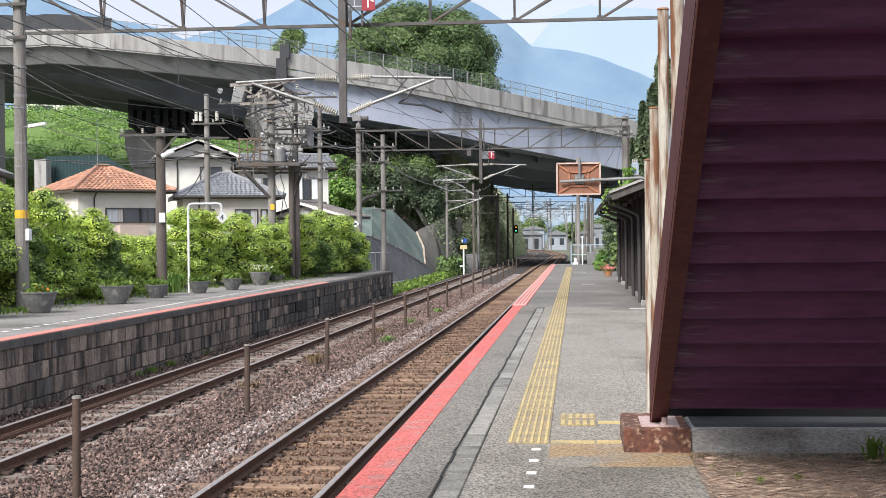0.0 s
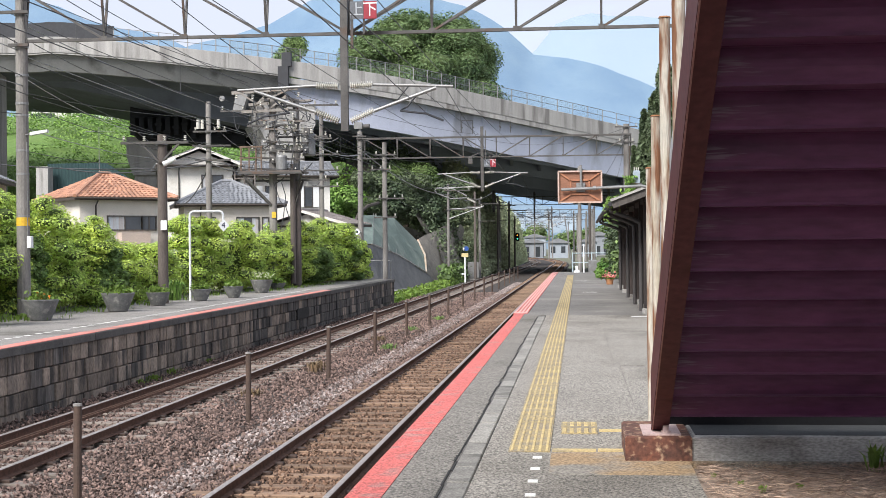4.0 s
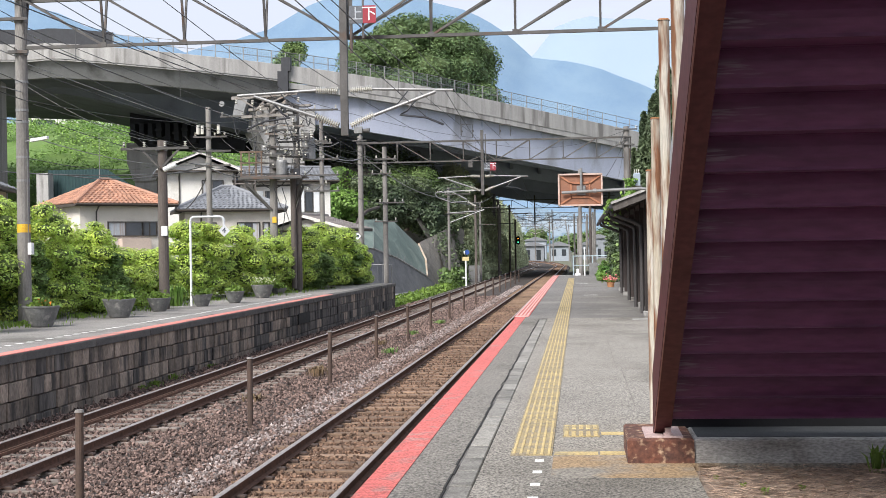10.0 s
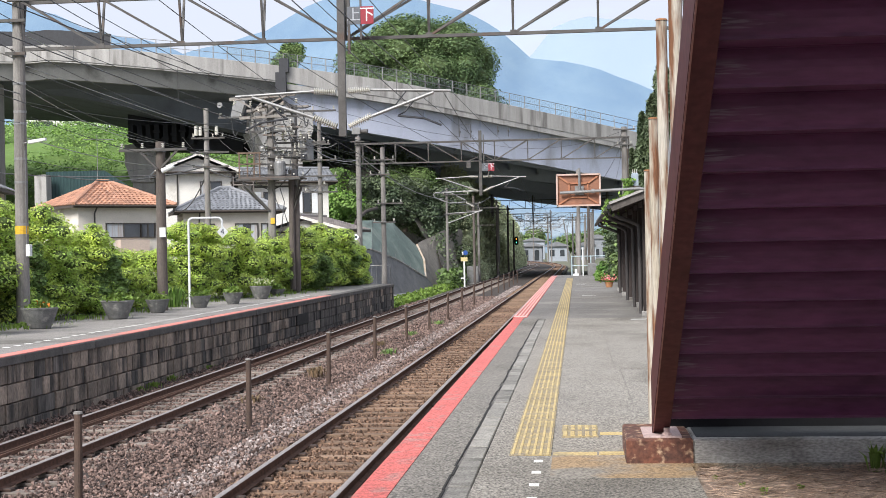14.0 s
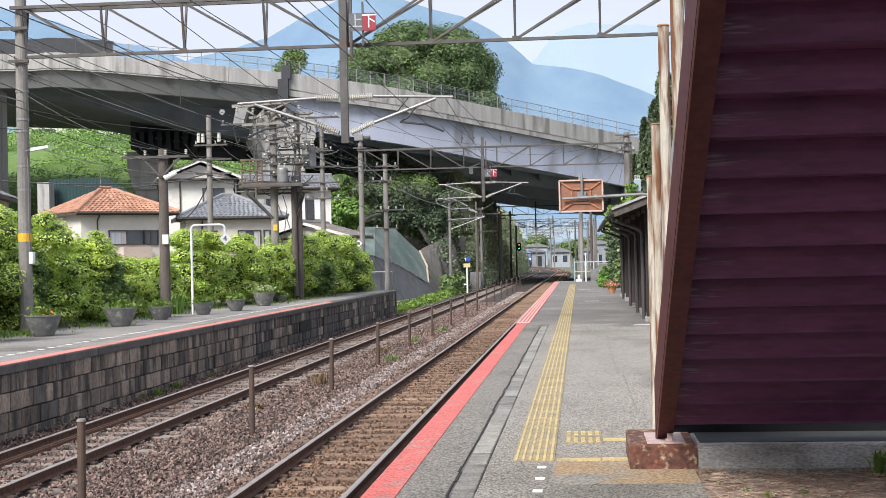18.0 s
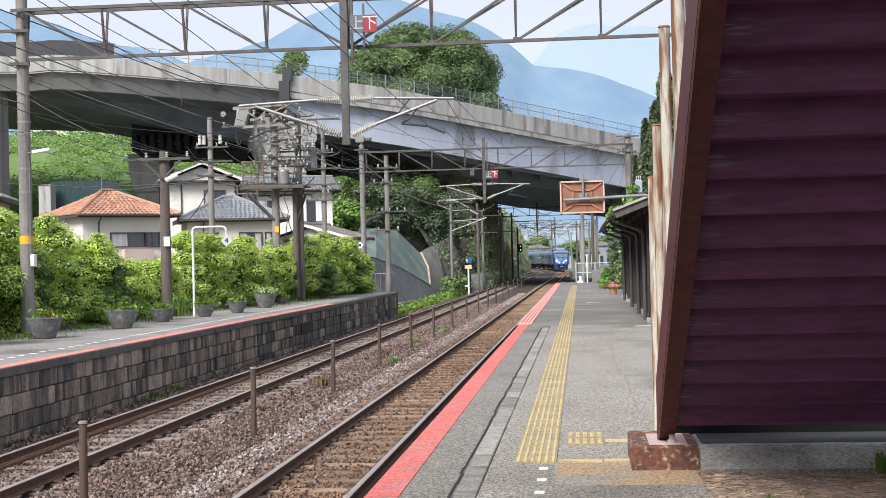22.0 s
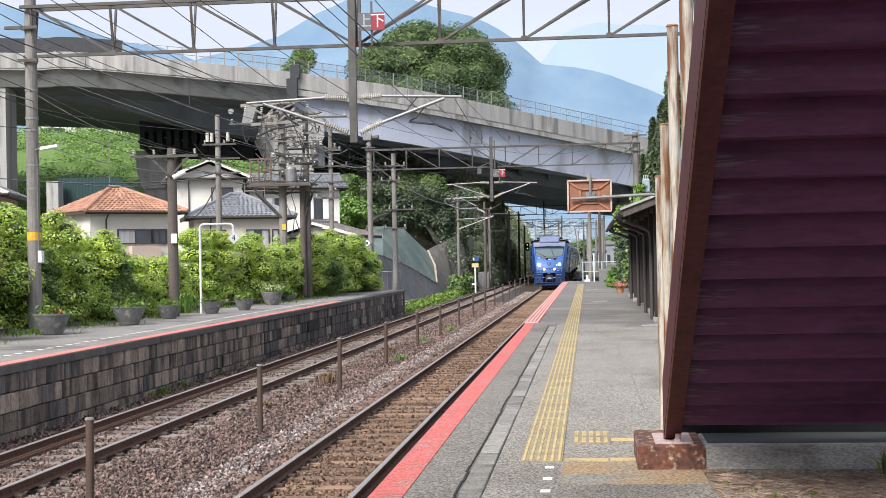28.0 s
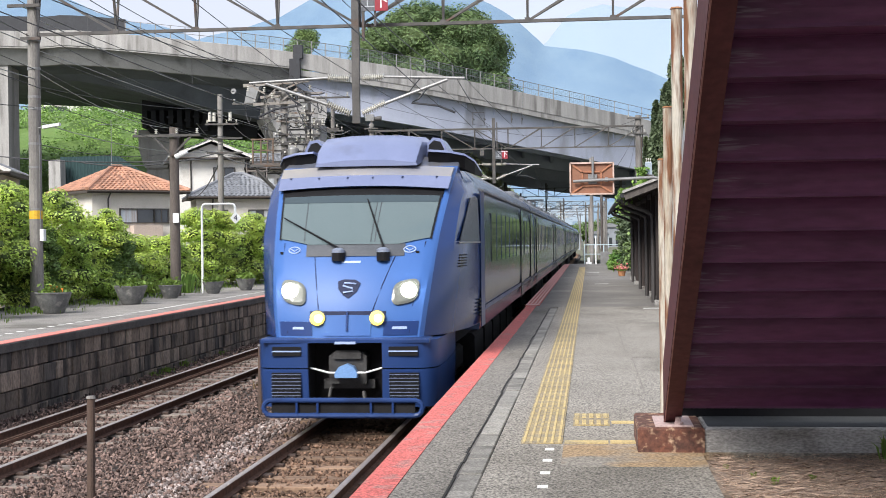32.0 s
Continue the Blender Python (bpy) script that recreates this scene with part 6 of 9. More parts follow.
for i in range(16):
    a = Vector((rng.uniform(-12.4, -9.4), 49.8 + rng.uniform(-0.2, 0.5), rng.uniform(4.2, 6.9)))
    b = a + Vector((rng.uniform(-1.3, 1.3), rng.uniform(-0.2, 0.2), rng.uniform(-0.6, 0.5)))
    k = rng.uniform(0.15, 0.5)
    pts = [a.lerp(b, q / 8) - UPV * k * 4 * (q / 8) * (1 - q / 8) for q in range(9)]
    solo("jumper_cable", Shape().tube(pts, rng.choice((0.012, 0.018, 0.025)), 5), WIRE, "slack black jumper cable between switch gear", "cable", "jumper cables")
for i in range(8):
    x, z = (-11.1 if i % 2 else -10.3) + rng.uniform(-0.5, 0.5), 4.3 + 0.33 * i
    g = thing("switch_box", "small grey switch box on the crowded pole", "switch box", "switch boxes on the poles", at=pose(x, 49.85, z))
    part("box", Shape().box(-0.10, 0.10, -0.08, 0.08, 0, rng.uniform(0.16, 0.3), 0.02), rng.choice((GALV, GALV_BROWN, DARK_STEEL)), g)
    part("strap", Shape().bar((0, 0, 0.08), ((-11.1 if i % 2 else -10.3) - x, 0.25, 0.08), 0.04, 0.04), GALV_BROWN, g)
    part("stud", Shape().rod((0, -0.05, 0.1), (0, -0.15, 0.12), 0.03, n=8), PORCELAIN, g)

def lettering(text, size, depth, parent, m, material, name="lettering", label=""):
    """Writing in the built-in type, as a mesh."""
    cu = bpy.data.curves.new("type", "FONT")
    cu.body, cu.size, cu.extrude, cu.align_x, cu.align_y = text, size, depth, "CENTER", "CENTER"
    tmp = bpy.data.objects.new("type", cu)
    me = bpy.data.meshes.new_from_object(tmp)
    bpy.data.objects.remove(tmp)
    me.materials.append(material)
    ob = part(name, me, None, parent, label)
    ob.matrix_basis = m
    return ob


# platform carried between the crowded poles, with its railing, stays and transformer
PLANK = mat("brown_platform_wood", (0.17, 0.115, 0.085), (0.10, 0.068, 0.05), 4, 0.85, bump=0.3)
pp = thing("pole_platform", "brown timber and steel platform carried between two utility poles", "platform")
part("deck", Shape().box(-12.2, -9.95, 49.39, 50.9, 4.27, 4.33), DARK_POLE, pp, "dark deck")
part("beam", Shape().box(-12.25, -9.9, 49.3, 49.38, 4.20, 4.27), GALV_BROWN, pp)
part("stay", Shape().bar((-12.1, 49.4, 4.2), (-11.15, 49.85, 3.1), 0.08, 0.08), GALV_BROWN, pp)
part("stay", Shape().bar((-9.95, 49.5, 4.2), (-10.3, 50.2, 3.3), 0.07, 0.07), GALV_BROWN, pp)
for x in (-12.15, -11.85, -11.6, -11.4):
    part("rail_post", Shape().bar((x, 49.42, 4.33), (x, 49.42, 5.22), 0.05, 0.05), PLANK, pp, "brown railing post")
part("rail", Shape().bar((-12.2, 49.41, 5.2), (-11.35, 49.41, 5.2), 0.05, 0.06).bar((-12.2, 49.41, 4.8), (-11.35, 49.41, 4.8), 0.04, 0.05), PLANK, pp, "brown railing")
can = part("transformer", Shape().turned([(0.0, 0), (0.19, 0.0), (0.21, 0.04), (0.21, 0.5), (0.18, 0.56), (0, 0.58)], -10.72, 49.75, 4.33, 16), GALV, pp, "grey transformer can")
for a in (-0.1, 0.1):
    part("bushing", insulator(Shape(), (-10.72 + a, 49.7, 4.9), (-10.72 + a, 49.68, 5.08), 0.05, 3), PORCELAIN, can)
# gear on the farther gantry and its poles
fl = thing("flood_lamp", "grey floodlight housing on top of the catenary pole", "lamp", at=pose(-10.85, 69, 7.35))
part("bracket", Shape().box(-0.05, 0.05, -0.05, 0.05, 0, 0.16), GALV, fl)
part("housing", Shape().box(-0.28, 0.14, -0.16, 0.16, 0.14, 0.48, 0.05), GALV, fl, "pale grey housing")
part("horn", Shape().rod((0.14, 0, 0.26), (0.5, -0.04, 0.26), 0.10, 0.12, 12), GALV_BROWN, fl, "round horn")
cc = thing("gantry_camera", "small dark box camera hung beside the gantry post", "camera box", at=pose(-5.25, 68.6, 5.62))
part("body", Shape().box(-0.10, 0.10, -0.16, 0.16, 0, 0.36, 0.03), GALV_BROWN, cc)
part("arm", Shape().bar((0, 0, 0.36), (0.45, 0.1, 0.55), 0.05, 0.05), GALV_BROWN, cc)
tb = thing("pole_transformer", "pale blue-grey transformer box on the catenary pole", "transformer", at=pose(2.92, 68.7, 4.55))
part("case", Shape().box(-0.17, 0.17, -0.16, 0.16, 0.0, 0.62, 0.05), mat("pale_blue_grey_steel", (0.30, 0.35, 0.40), (0.25, 0.30, 0.35), 4, 0.5), tb)
for a in (-0.1, 0.0, 0.1):
    part("bushing", insulator(Shape(), (a, 0, 0.62), (a, 0, 0.82), 0.04, 3), PORCELAIN, tb, "white bushing")
part("shelf", Shape().box(-0.5, 0.25, -0.2, 0.2, -0.06, 0.0), GALV_BROWN, tb)
part("arrester", Shape().tube([(-0.62, -0.15, 2.6), (-0.75, -0.2, 2.2), (-0.65, -0.2, 1.8), (-0.7, -0.2, 1.3)], 0.018, 5), WIRE, tb, "hanging black lead")
# pipe loops on the pale girder
for x, y, z, w, h in ((-8.75, 110.9, 10.6, 0.9, 1.05), (-5.82, 113.6, 10.85, 0.85, 0.95)):
    lp = thing("pipe_loop", "small square grey pipe loop on the bridge girder", "pipe", "pipe loops on the girder", at=pose(x, y, z))
    part("pipe", Shape().tube([(-w / 2, 0, 0.1), (-w / 2, 0, h), (w / 2, 0, h), (w / 2, 0, 0)], 0.035, 6), GALV_BROWN, lp)
    part("clip", Shape().box(-w / 2 - 0.05, -w / 2 + 0.05, -0.02, 1.2, h * 0.5, h * 0.5 + 0.06).box(w / 2 - 0.05, w / 2 + 0.05, -0.02, 1.2, h * 0.5, h * 0.5 + 0.06), GALV_BROWN, lp)

# signal signs hung on the gantries
RED_SIGN = mat("red_sign", (0.30, 0.018, 0.035), (0.25, 0.018, 0.03), 5, 0.5, bump=0)
GREY_SIGN = mat("grey_sign", (0.11, 0.115, 0.13), (0.09, 0.095, 0.105), 5, 0.5, bump=0)


PALE_GREY = mat("pale_mark", (0.4, 0.42, 0.45), (0.35, 0.37, 0.4), 5, 0.5)


def hanging_sign(x, y, z, k, zc, marks):
    t = thing("hanging_sign", "small grey and red sign hung from the gantry", "sign", at=pose(x, y, z))
    part("grey_board", Shape().box(-0.28 * k, 0.0, -0.02, 0.02, 0, 0.36 * k), GREY_SIGN, t)
    part("red_board", Shape().box(0.004, 0.27 * k, -0.025, 0.02, 0, 0.36 * k), RED_SIGN, t, "red board with a white mark")
    lettering(marks[1], 0.32 * k, 0.002, t, pose(0.137 * k, -0.028, 0.18 * k, 90, 0, 0), WHITE_STEEL, "white_mark")
    lettering(marks[0], 0.30 * k, 0.002, t, pose(-0.14 * k, -0.024, 0.18 * k, 90, 0, 0), PALE_GREY, "grey_mark")
    part("hanger", Shape().bar((0, 0.03, -0.3), (0, 0.03, 0.6), 0.04, 0.04), GALV_BROWN, t)
    part("bracket", Shape().bar((0, 0.03, zc), (0, 0.45, zc), 0.05, 0.05), GALV_BROWN, t)
    return t


hanging_sign(-4.32, 28.1, 6.18, 1, -0.22, "\u4e0a\u4e0b")
hanging_sign(-4.28, 68.6, 5.45, 1.1, 0.53, "\u4e0a\u4e0b")

# ---- opposite platform: planters, hedge, hooped stop sign ----
def planter(x, y, r, h, flowers, seed):
    t = thing("planter", "grey cement bowl planter with " + flowers + " on the platform", "planter", "bowl planters", at=pose(x, y, LZ, 0, 0, seed * 40))
    part("bowl", Shape().turned([(0.0, 0.0), (r * 0.52, 0.0), (r * 0.58, h * 0.06), (r * 0.75, h * 0.40), (r * 0.90, h * 0.74), (r * 0.97, h * 0.90), (r * 1.0, h * 0.93), (r * 1.0, h), (r * 0.88, h), (r * 0.84, h * 0.88), (0.0, h * 0.86)], 0, 0, 0, 22), POT_STONE, t)
    part("soil", Shape().turned([(r * 0.83, h * 0.9), (r * 0.5, h * 0.93), (0, h * 0.95)], 0, 0, 0, 14), EARTH, t)
    rng = np.random.default_rng(seed + 200)
    k = 220
    p = np.stack([rng.normal(0, r * 0.42, k), rng.normal(0, r * 0.42, k), h * 0.95 + np.abs(rng.normal(0, 0.08, k))], 1)
    tagged(part("plant", leaves("plant", p, 0.06, GRASS, seed + 300), None, t, "low green plants"), kind="stuff")
    if "orange" in flowers:
        p = np.stack([rng.normal(0.02, r * 0.16, 26), rng.normal(-0.1, r * 0.12, 26), h * 1.02 + np.abs(rng.normal(0, 0.06, 26))], 1)
        tagged(part("flower", leaves("flower", p, 0.055, mat("orange_petal", (0.75, 0.17, 0.02), (0.8, 0.28, 0.03), 6, 0.6, isl=0.2, bump=0), seed + 400, long=1.0), None, t, "orange flowers"), kind="stuff")
    if "white" in flowers:
        p = np.stack([rng.normal(0, r * 0.45, 130), rng.normal(0, r * 0.4, 130), h * 1.1 + np.abs(rng.normal(0, 0.1, 130))], 1)
        tagged(part("flower", leaves("flower", p, 0.05, mat("cream_petal", (0.55, 0.56, 0.38), (0.45, 0.5, 0.3), 6, 0.6, isl=0.2, bump=0), seed + 400, long=1.0), None, t, "cream flowers"), kind="stuff")
    return t


for i, (x, y, r, h, f) in enumerate(((-10.79, 27.0, 0.37, 0.43, "orange flowers"), (-10.47, 30.8, 0.38, 0.43, "low weeds"), (-10.52, 34.0, 0.30, 0.34, "low weeds"), (-10.25, 37.0, 0.29, 0.33, "low weeds"), (-9.92, 39.3, 0.29, 0.34, "low weeds"), (-10.04, 43.4, 0.36, 0.43, "white flowers"), (-10.38, 47.3, 0.30, 0.22, "low weeds"))):
    planter(x, y, r, h, f, i + 1)


def shrub(x, y, r, ry, h, k, size, material, seed, label):
    t = thing("shrub", label, "shrub", "hedge along the opposite platform", at=pose(x, y, LZ))
    rng = random.Random(seed)
    bl = [(0, 0, h * 0.42, r * 0.74, ry * 0.74, h * 0.46)]
    for q in range(64):
        a = q * 2.4 + rng.uniform(-0.3, 0.3)
        f = rng.uniform(0.08, 0.99)
        d = rng.uniform(0.62, 0.98) * math.sqrt(max(0.10, 1 - (f - 0.35) ** 2 * 1.75))
        e = rng.uniform(0.17, 0.30)
        bl.append((r * d * math.cos(a), ry * d * math.sin(a), h * f, r * e * 1.1, ry * e, r * e * rng.uniform(0.5, 0.8)))
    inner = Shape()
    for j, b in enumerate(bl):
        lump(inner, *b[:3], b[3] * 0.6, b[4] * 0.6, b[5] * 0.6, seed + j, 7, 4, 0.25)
    tagged(part("twig_mass", inner, CORE, t, "dark core for inner twigs and their shade"), kind="stuff")
    pts = shell(bl, k, np.random.default_rng(seed), 0.25)
    pts = pts[pts[:, 2] > 0.03]
    part("foliage", leaves("foliage", pts[:, :3], size, material, seed, lift=0.85, out=pts[:, 3:] * 0.8), None, t, "bright green leaves" if material is LEAF_HEDGE else "darker green leaves")
    return t


BRIGHT, DARK = "bright yellow-green clipped shrub in the hedge", "darker green shrub in the hedge"
NEAR_HEDGE = ((-13.6, 22.8, 1.5, 1.9, 2.9, 0), (-13.4, 25.7, 1.4, 1.8, 3.0, 0), (-13.2, 28.6, 1.3, 1.7, 2.85, 0), (-12.75, 31.0, 1.2, 1.5, 2.65, 0), (-12.6, 30.0, 0.75, 1.1, 1.7, 1), (-12.55, 33.6, 1.0, 1.3, 2.3, 0), (-12.0, 33.9, 0.65, 0.8, 1.5, 1), (-13.2, 36.0, 1.0, 1.3, 1.95, 0), (-12.7, 36.6, 1.0, 1.5, 1.5, 0), (-12.55, 39.3, 0.95, 1.5, 1.5, 0))
FAR_HEDGE = ((-12.1, 42.9, 1.1, 1.8, 2.3, 0), (-11.8, 46.0, 1.2, 1.9, 2.3, 0), (-11.5, 49.2, 1.2, 1.9, 2.0, 0), (-11.1, 52.3, 1.25, 1.9, 2.45, 0), (-10.5, 53.6, 0.9, 1.3, 1.7, 1), (-10.8, 55.6, 1.25, 1.9, 2.55, 0), (-10.6, 58.6, 1.3, 1.7, 2.45, 0), (-10.35, 60.6, 1.15, 1.3, 1.85, 0), (-10.0, 59.4, 0.7, 0.9, 1.5, 1))
for i, (x, y, r, ry, h, m) in enumerate(NEAR_HEDGE + FAR_HEDGE):
    shrub(x, y, r, ry, h, 25000, 0.044, (LEAF_HEDGE, LEAF_HEDGE_DARK)[m], 500 + i * 13, (BRIGHT, DARK)[m])
for i in range(9):
    tuft(-11.55 + 0.14 * i * (i > 5), 24 + 3.6 * i, LZ, 0.11, 220, 90 + i, spread=1.3, width=0.016, name="grass_tuft", label="low weeds at the foot of the hedge")
tuft(-11.2, 37.6, LZ, 0.65, 80, 120, LEAF_SLOPE, 0.35, 0.03, "fern_tuft", "tall pale green weeds beside the sign hoop")

hoop = thing("stop_sign_hoop", "white tubular hoop with a small hanging car stop sign", "sign frame", at=pose(-10.6, 37.2, LZ))
arc = [(0, 0, 0), (0, 0, 2.33)] + [(0.12 - 0.12 * math.cos(a), 0, 2.33 + 0.12 * math.sin(a)) for a in (0.4, 0.8, 1.2, 1.57)] + [(0.82, 0, 2.45)] + [(0.82 + 0.12 * math.sin(a), 0, 2.33 + 0.12 * math.cos(a)) for a in (0.4, 0.8, 1.2, 1.57)] + [(0.94, 0, 2.2)]
part("tube", Shape().tube(arc, 0.032, 10), WHITE_STEEL, hoop)
part("board", Shape().add([(x, y, z) for y in (-0.05, -0.03) for x, z in ((0.80, 2.06), (0.96, 2.23), (1.12, 2.06), (0.96, 1.89))], [(3, 2, 1, 0), (4, 5, 6, 7), (0, 1, 5, 4), (1, 2, 6, 5), (2, 3, 7, 6), (3, 0, 4, 7)]), WHITE_STEEL, hoop, "white diamond board with a dark number")


NAVY = mat("navy_letter", (0.016, 0.022, 0.06), (0.014, 0.02, 0.052), 9, 0.6, bump=0, spec=0.2)
lettering("4", 0.22, 0.003, hoop, pose(0.96, -0.055, 2.06, 90, 0, 0), NAVY, label="dark number four")

teal = thing("sign_frame", "pale teal steel frame of a station sign", "sign frame", at=pose(-10.9, 24.3, LZ))
TEAL = mat("pale_teal_paint", (0.30, 0.55, 0.55), (0.26, 0.48, 0.48), 6, 0.5)
part("post", Shape().bar((0.0, 0, 0), (0.0, 0, 2.2), 0.07, 0.07), TEAL, teal)
part("post", Shape().bar((-1.4, 0, 0), (-1.4, 0, 2.2), 0.07, 0.07), TEAL, teal)
part("top_rail", Shape().bar((-1.4, 0, 2.05), (0, 0, 2.05), 0.06, 0.06), TEAL, teal)
part("board", Shape().box(-1.34, -0.06, -0.02, 0.02, 0.75, 1.95), WHITE_STEEL, teal, "white sign board")


# ---- houses ----
WALL_CREAM = mat("cream_render", (0.70, 0.645, 0.575), (0.63, 0.58, 0.515), 0.8, 0.9, bump=0.15, stain=(0.52, 0.465, 0.40), stain_scale=0.7)
WALL_PALE = mat("pale_render", (0.72, 0.695, 0.65), (0.65, 0.625, 0.58), 0.8, 0.9, bump=0.15, stain=(0.53, 0.49, 0.43), stain_scale=0.6)
WALL_PINK = mat("pinkish_render", (0.56, 0.45, 0.38), (0.5, 0.4, 0.34), 0.8, 0.9, bump=0.15)
TILE_ORANGE = mat("orange_roof_tile", (0.42, 0.215, 0.135), (0.30, 0.15, 0.095), 1.5, 0.6, isl=0.28, bump=0.15)
TILE_GREY = mat("grey_roof_tile", (0.20, 0.205, 0.22), (0.15, 0.155, 0.165), 1.5, 0.45, isl=0.25, bump=0.15)
TILE_BROWN = mat("brown_roof_tile", (0.19, 0.165, 0.15), (0.14, 0.12, 0.11), 1.5, 0.5, isl=0.25, bump=0.15)
EAVE_DARK = mat("dark_eave_wood", (0.07, 0.055, 0.045), (0.045, 0.036, 0.03), 3, 0.8)
CURTAIN = mat("curtain_cloth", (0.45, 0.50, 0.56), (0.35, 0.30, 0.27), 1.6, 0.9, bump=0, stretch=(6, 6, 0.3))
FRAME_DARK = mat("bronze_frame", (0.06, 0.052, 0.045), (0.045, 0.04, 0.035), 4, 0.5)
FRAME_LIGHT = mat("silver_frame", (0.50, 0.51, 0.52), (0.44, 0.45, 0.46), 4, 0.45, metal=0.4)
PANE = mat("house_pane", (0.045, 0.05, 0.055), (0.035, 0.04, 0.045), 1, 0.08, bump=0, spec=0.8)


def roof_face(s, e0, e1, r1, r0, w=0.26, l=0.26):
    """Rounded tiles from the eave e0-e1 up to the ridge r0-r1."""
    e0, e1, r0, r1 = Vector(e0), Vector(e1), Vector(r0), Vector(r1)
    up = ((r0 + r1) - (e0 + e1)) / 2
    n = (e1 - e0).cross(up).normalized()
    if n.z < 0:
        n = -n
    rows = max(2, int(up.length / l))
    s.add([e0, e1, r1, r0], [(0, 1, 2, 3)])
    for k in range(rows):
        f0, f1 = k / rows, (k + 1.12) / rows
        a0, b0 = e0.lerp(r0, f0), e1.lerp(r1, f0)
        a1, b1 = e0.lerp(r0, min(1, f1)), e1.lerp(r1, min(1, f1))
        m = max(1, int((b0 - a0).length / w))
        for j in range(m):
            p, q, u, v = a0.lerp(b0, j / m), a0.lerp(b0, (j + 1) / m), a1.lerp(b1, (j + 1) / m), a1.lerp(b1, j / m)
            pm, um = (p + q) / 2, (u + v) / 2
            lo, hi = n * 0.055, n * 0.03
            s.add([p + lo * 0.4, pm + n * 0.075, q + lo * 0.4, u + hi * 0.2, um + n * 0.045, v + hi * 0.2, p, q], [(0, 1, 4, 5), (1, 2, 3, 4), (6, 7, 2, 1, 0)])


def window(h, x0, x1, y, z0, z1, dark=True, lights=2, curtain=True, axis="y"):
    fr = FRAME_DARK if dark else FRAME_LIGHT
    k = part("window", Shape().box(x0, x1, y - 0.05, y + 0.05, z0 - 0.06, z0).box(x0, x1, y - 0.05, y + 0.05, z1, z1 + 0.06).box(x0 - 0.06, x0, y - 0.05, y + 0.05, z0 - 0.06, z1 + 0.06).box(x1, x1 + 0.06, y - 0.05, y + 0.05, z0 - 0.06, z1 + 0.06), fr, h, "framed sliding window")
    for i in range(lights):
        a, b = x0 + (x1 - x0) * i / lights, x0 + (x1 - x0) * (i + 1) / lights
        part("pane", Shape().box(a + 0.02, b - 0.02, y + 0.0, y + 0.012, z0, z1), PANE if i % 2 or not curtain else CURTAIN, k, "" if i % 2 or not curtain else "pane with pale curtain behind")
        if i:
            part("mullion", Shape().box(a - 0.03, a + 0.03, y - 0.03, y + 0.02, z0, z1), fr, k)
    return k


def house(label, x0, x1, y0, y1, eave, top, walls, tiles, hip=True, over=0.55, along_x=True, category="house"):
    h = thing("house", label, category)
    part("wall", Shape().box(x0, x1, y0, y1, GROUND_Z - 0.02, eave + 0.02), walls, h, "rendered wall")
    X0, X1, Y0, Y1 = x0 - over, x1 + over, y0 - over, y1 + over
    s = Shape()
    if along_x:
        ym = (Y0 + Y1) / 2
        i = min((Y1 - Y0) / 2, (X1 - X0) / 2 - 0.3) if hip else 0
        ra, rb = (X0 + i, ym, top), (X1 - i, ym, top)
        roof_face(s, (X0, Y0, eave), (X1, Y0, eave), rb, ra)
        roof_face(s, (X1, Y1, eave), (X0, Y1, eave), ra, rb, 0.6, 0.6)
        if hip:
            roof_face(s, (X0, Y1, eave), (X0, Y0, eave), ra, ra)
            roof_face(s, (X1, Y0, eave), (X1, Y1, eave), rb, rb)
        hips = [((X0, Y0, eave), ra), ((X1, Y0, eave), rb), (ra, rb)] if hip else [(ra, rb)]
        gables = [] if hip else [[(X, y0, eave), (X, y1, eave), (X, ym, top - 0.25)] for X in (x0, x1)]
    else:
        xm = (X0 + X1) / 2
        ra, rb = (xm, Y0, top), (xm, Y1, top)
        roof_face(s, (X0, Y1, eave), (X0, Y0, eave), ra, rb)
        roof_face(s, (X1, Y0, eave), (X1, Y1, eave), rb, ra)
        hips = [(ra, rb)]
        gables = [[(x0, Y, eave), (x1, Y, eave), (xm, Y, top - 0.25)] for Y in (y0, y1)]
        bb = Shape().bar((X0, Y0 + 0.03, eave - 0.02), (xm, Y0 + 0.03, top - 0.02), 0.05, 0.16).bar((X1, Y0 + 0.03, eave - 0.02), (xm, Y0 + 0.03, top - 0.02), 0.05, 0.16)
        part("bargeboard", bb, WALL_PALE, h)
    for g in gables:
        part("gable", Shape().add(g, [(0, 1, 2)]), walls, h)
    roof = tagged(part("roof", s, tiles, h, "tiled roof"), kind="")
    for a, b in hips:
        part("ridge_tile", Shape().rod(Vector(a) + UPV * 0.05, Vector(b) + UPV * 0.05, 0.11, n=8), tiles, roof)
    part("eave", Shape().box(X0, X1, Y0, Y0 + 0.06, eave - 0.16, eave - 0.02).box(X0, X0 + 0.06, Y0, Y1, eave - 0.16, eave - 0.02).box(X1 - 0.06, X1, Y0, Y1, eave - 0.16, eave - 0.02).box(X0 + 0.06, X1 - 0.06, Y0 + 0.06, Y1, eave - 0.1, eave - 0.07), EAVE_DARK, h, "dark eave")
    part("gutter", Shape().rod((X0, Y0 - 0.06, eave - 0.06), (X1, Y0 - 0.06, eave - 0.06), 0.05, n=8), EAVE_DARK, h)
    part("downpipe", Shape().tube([(x0 + 0.9, Y0, eave - 0.1), (x0 + 0.9, y0 - 0.06, eave - 0.45), (x0 + 0.9, y0 - 0.06, GROUND_Z)], 0.045), FRAME_DARK, h)
    return h


def place(h, x, y, turn):
    h.matrix_basis = pose(x, y, 0, 0, 0, turn)
    return h


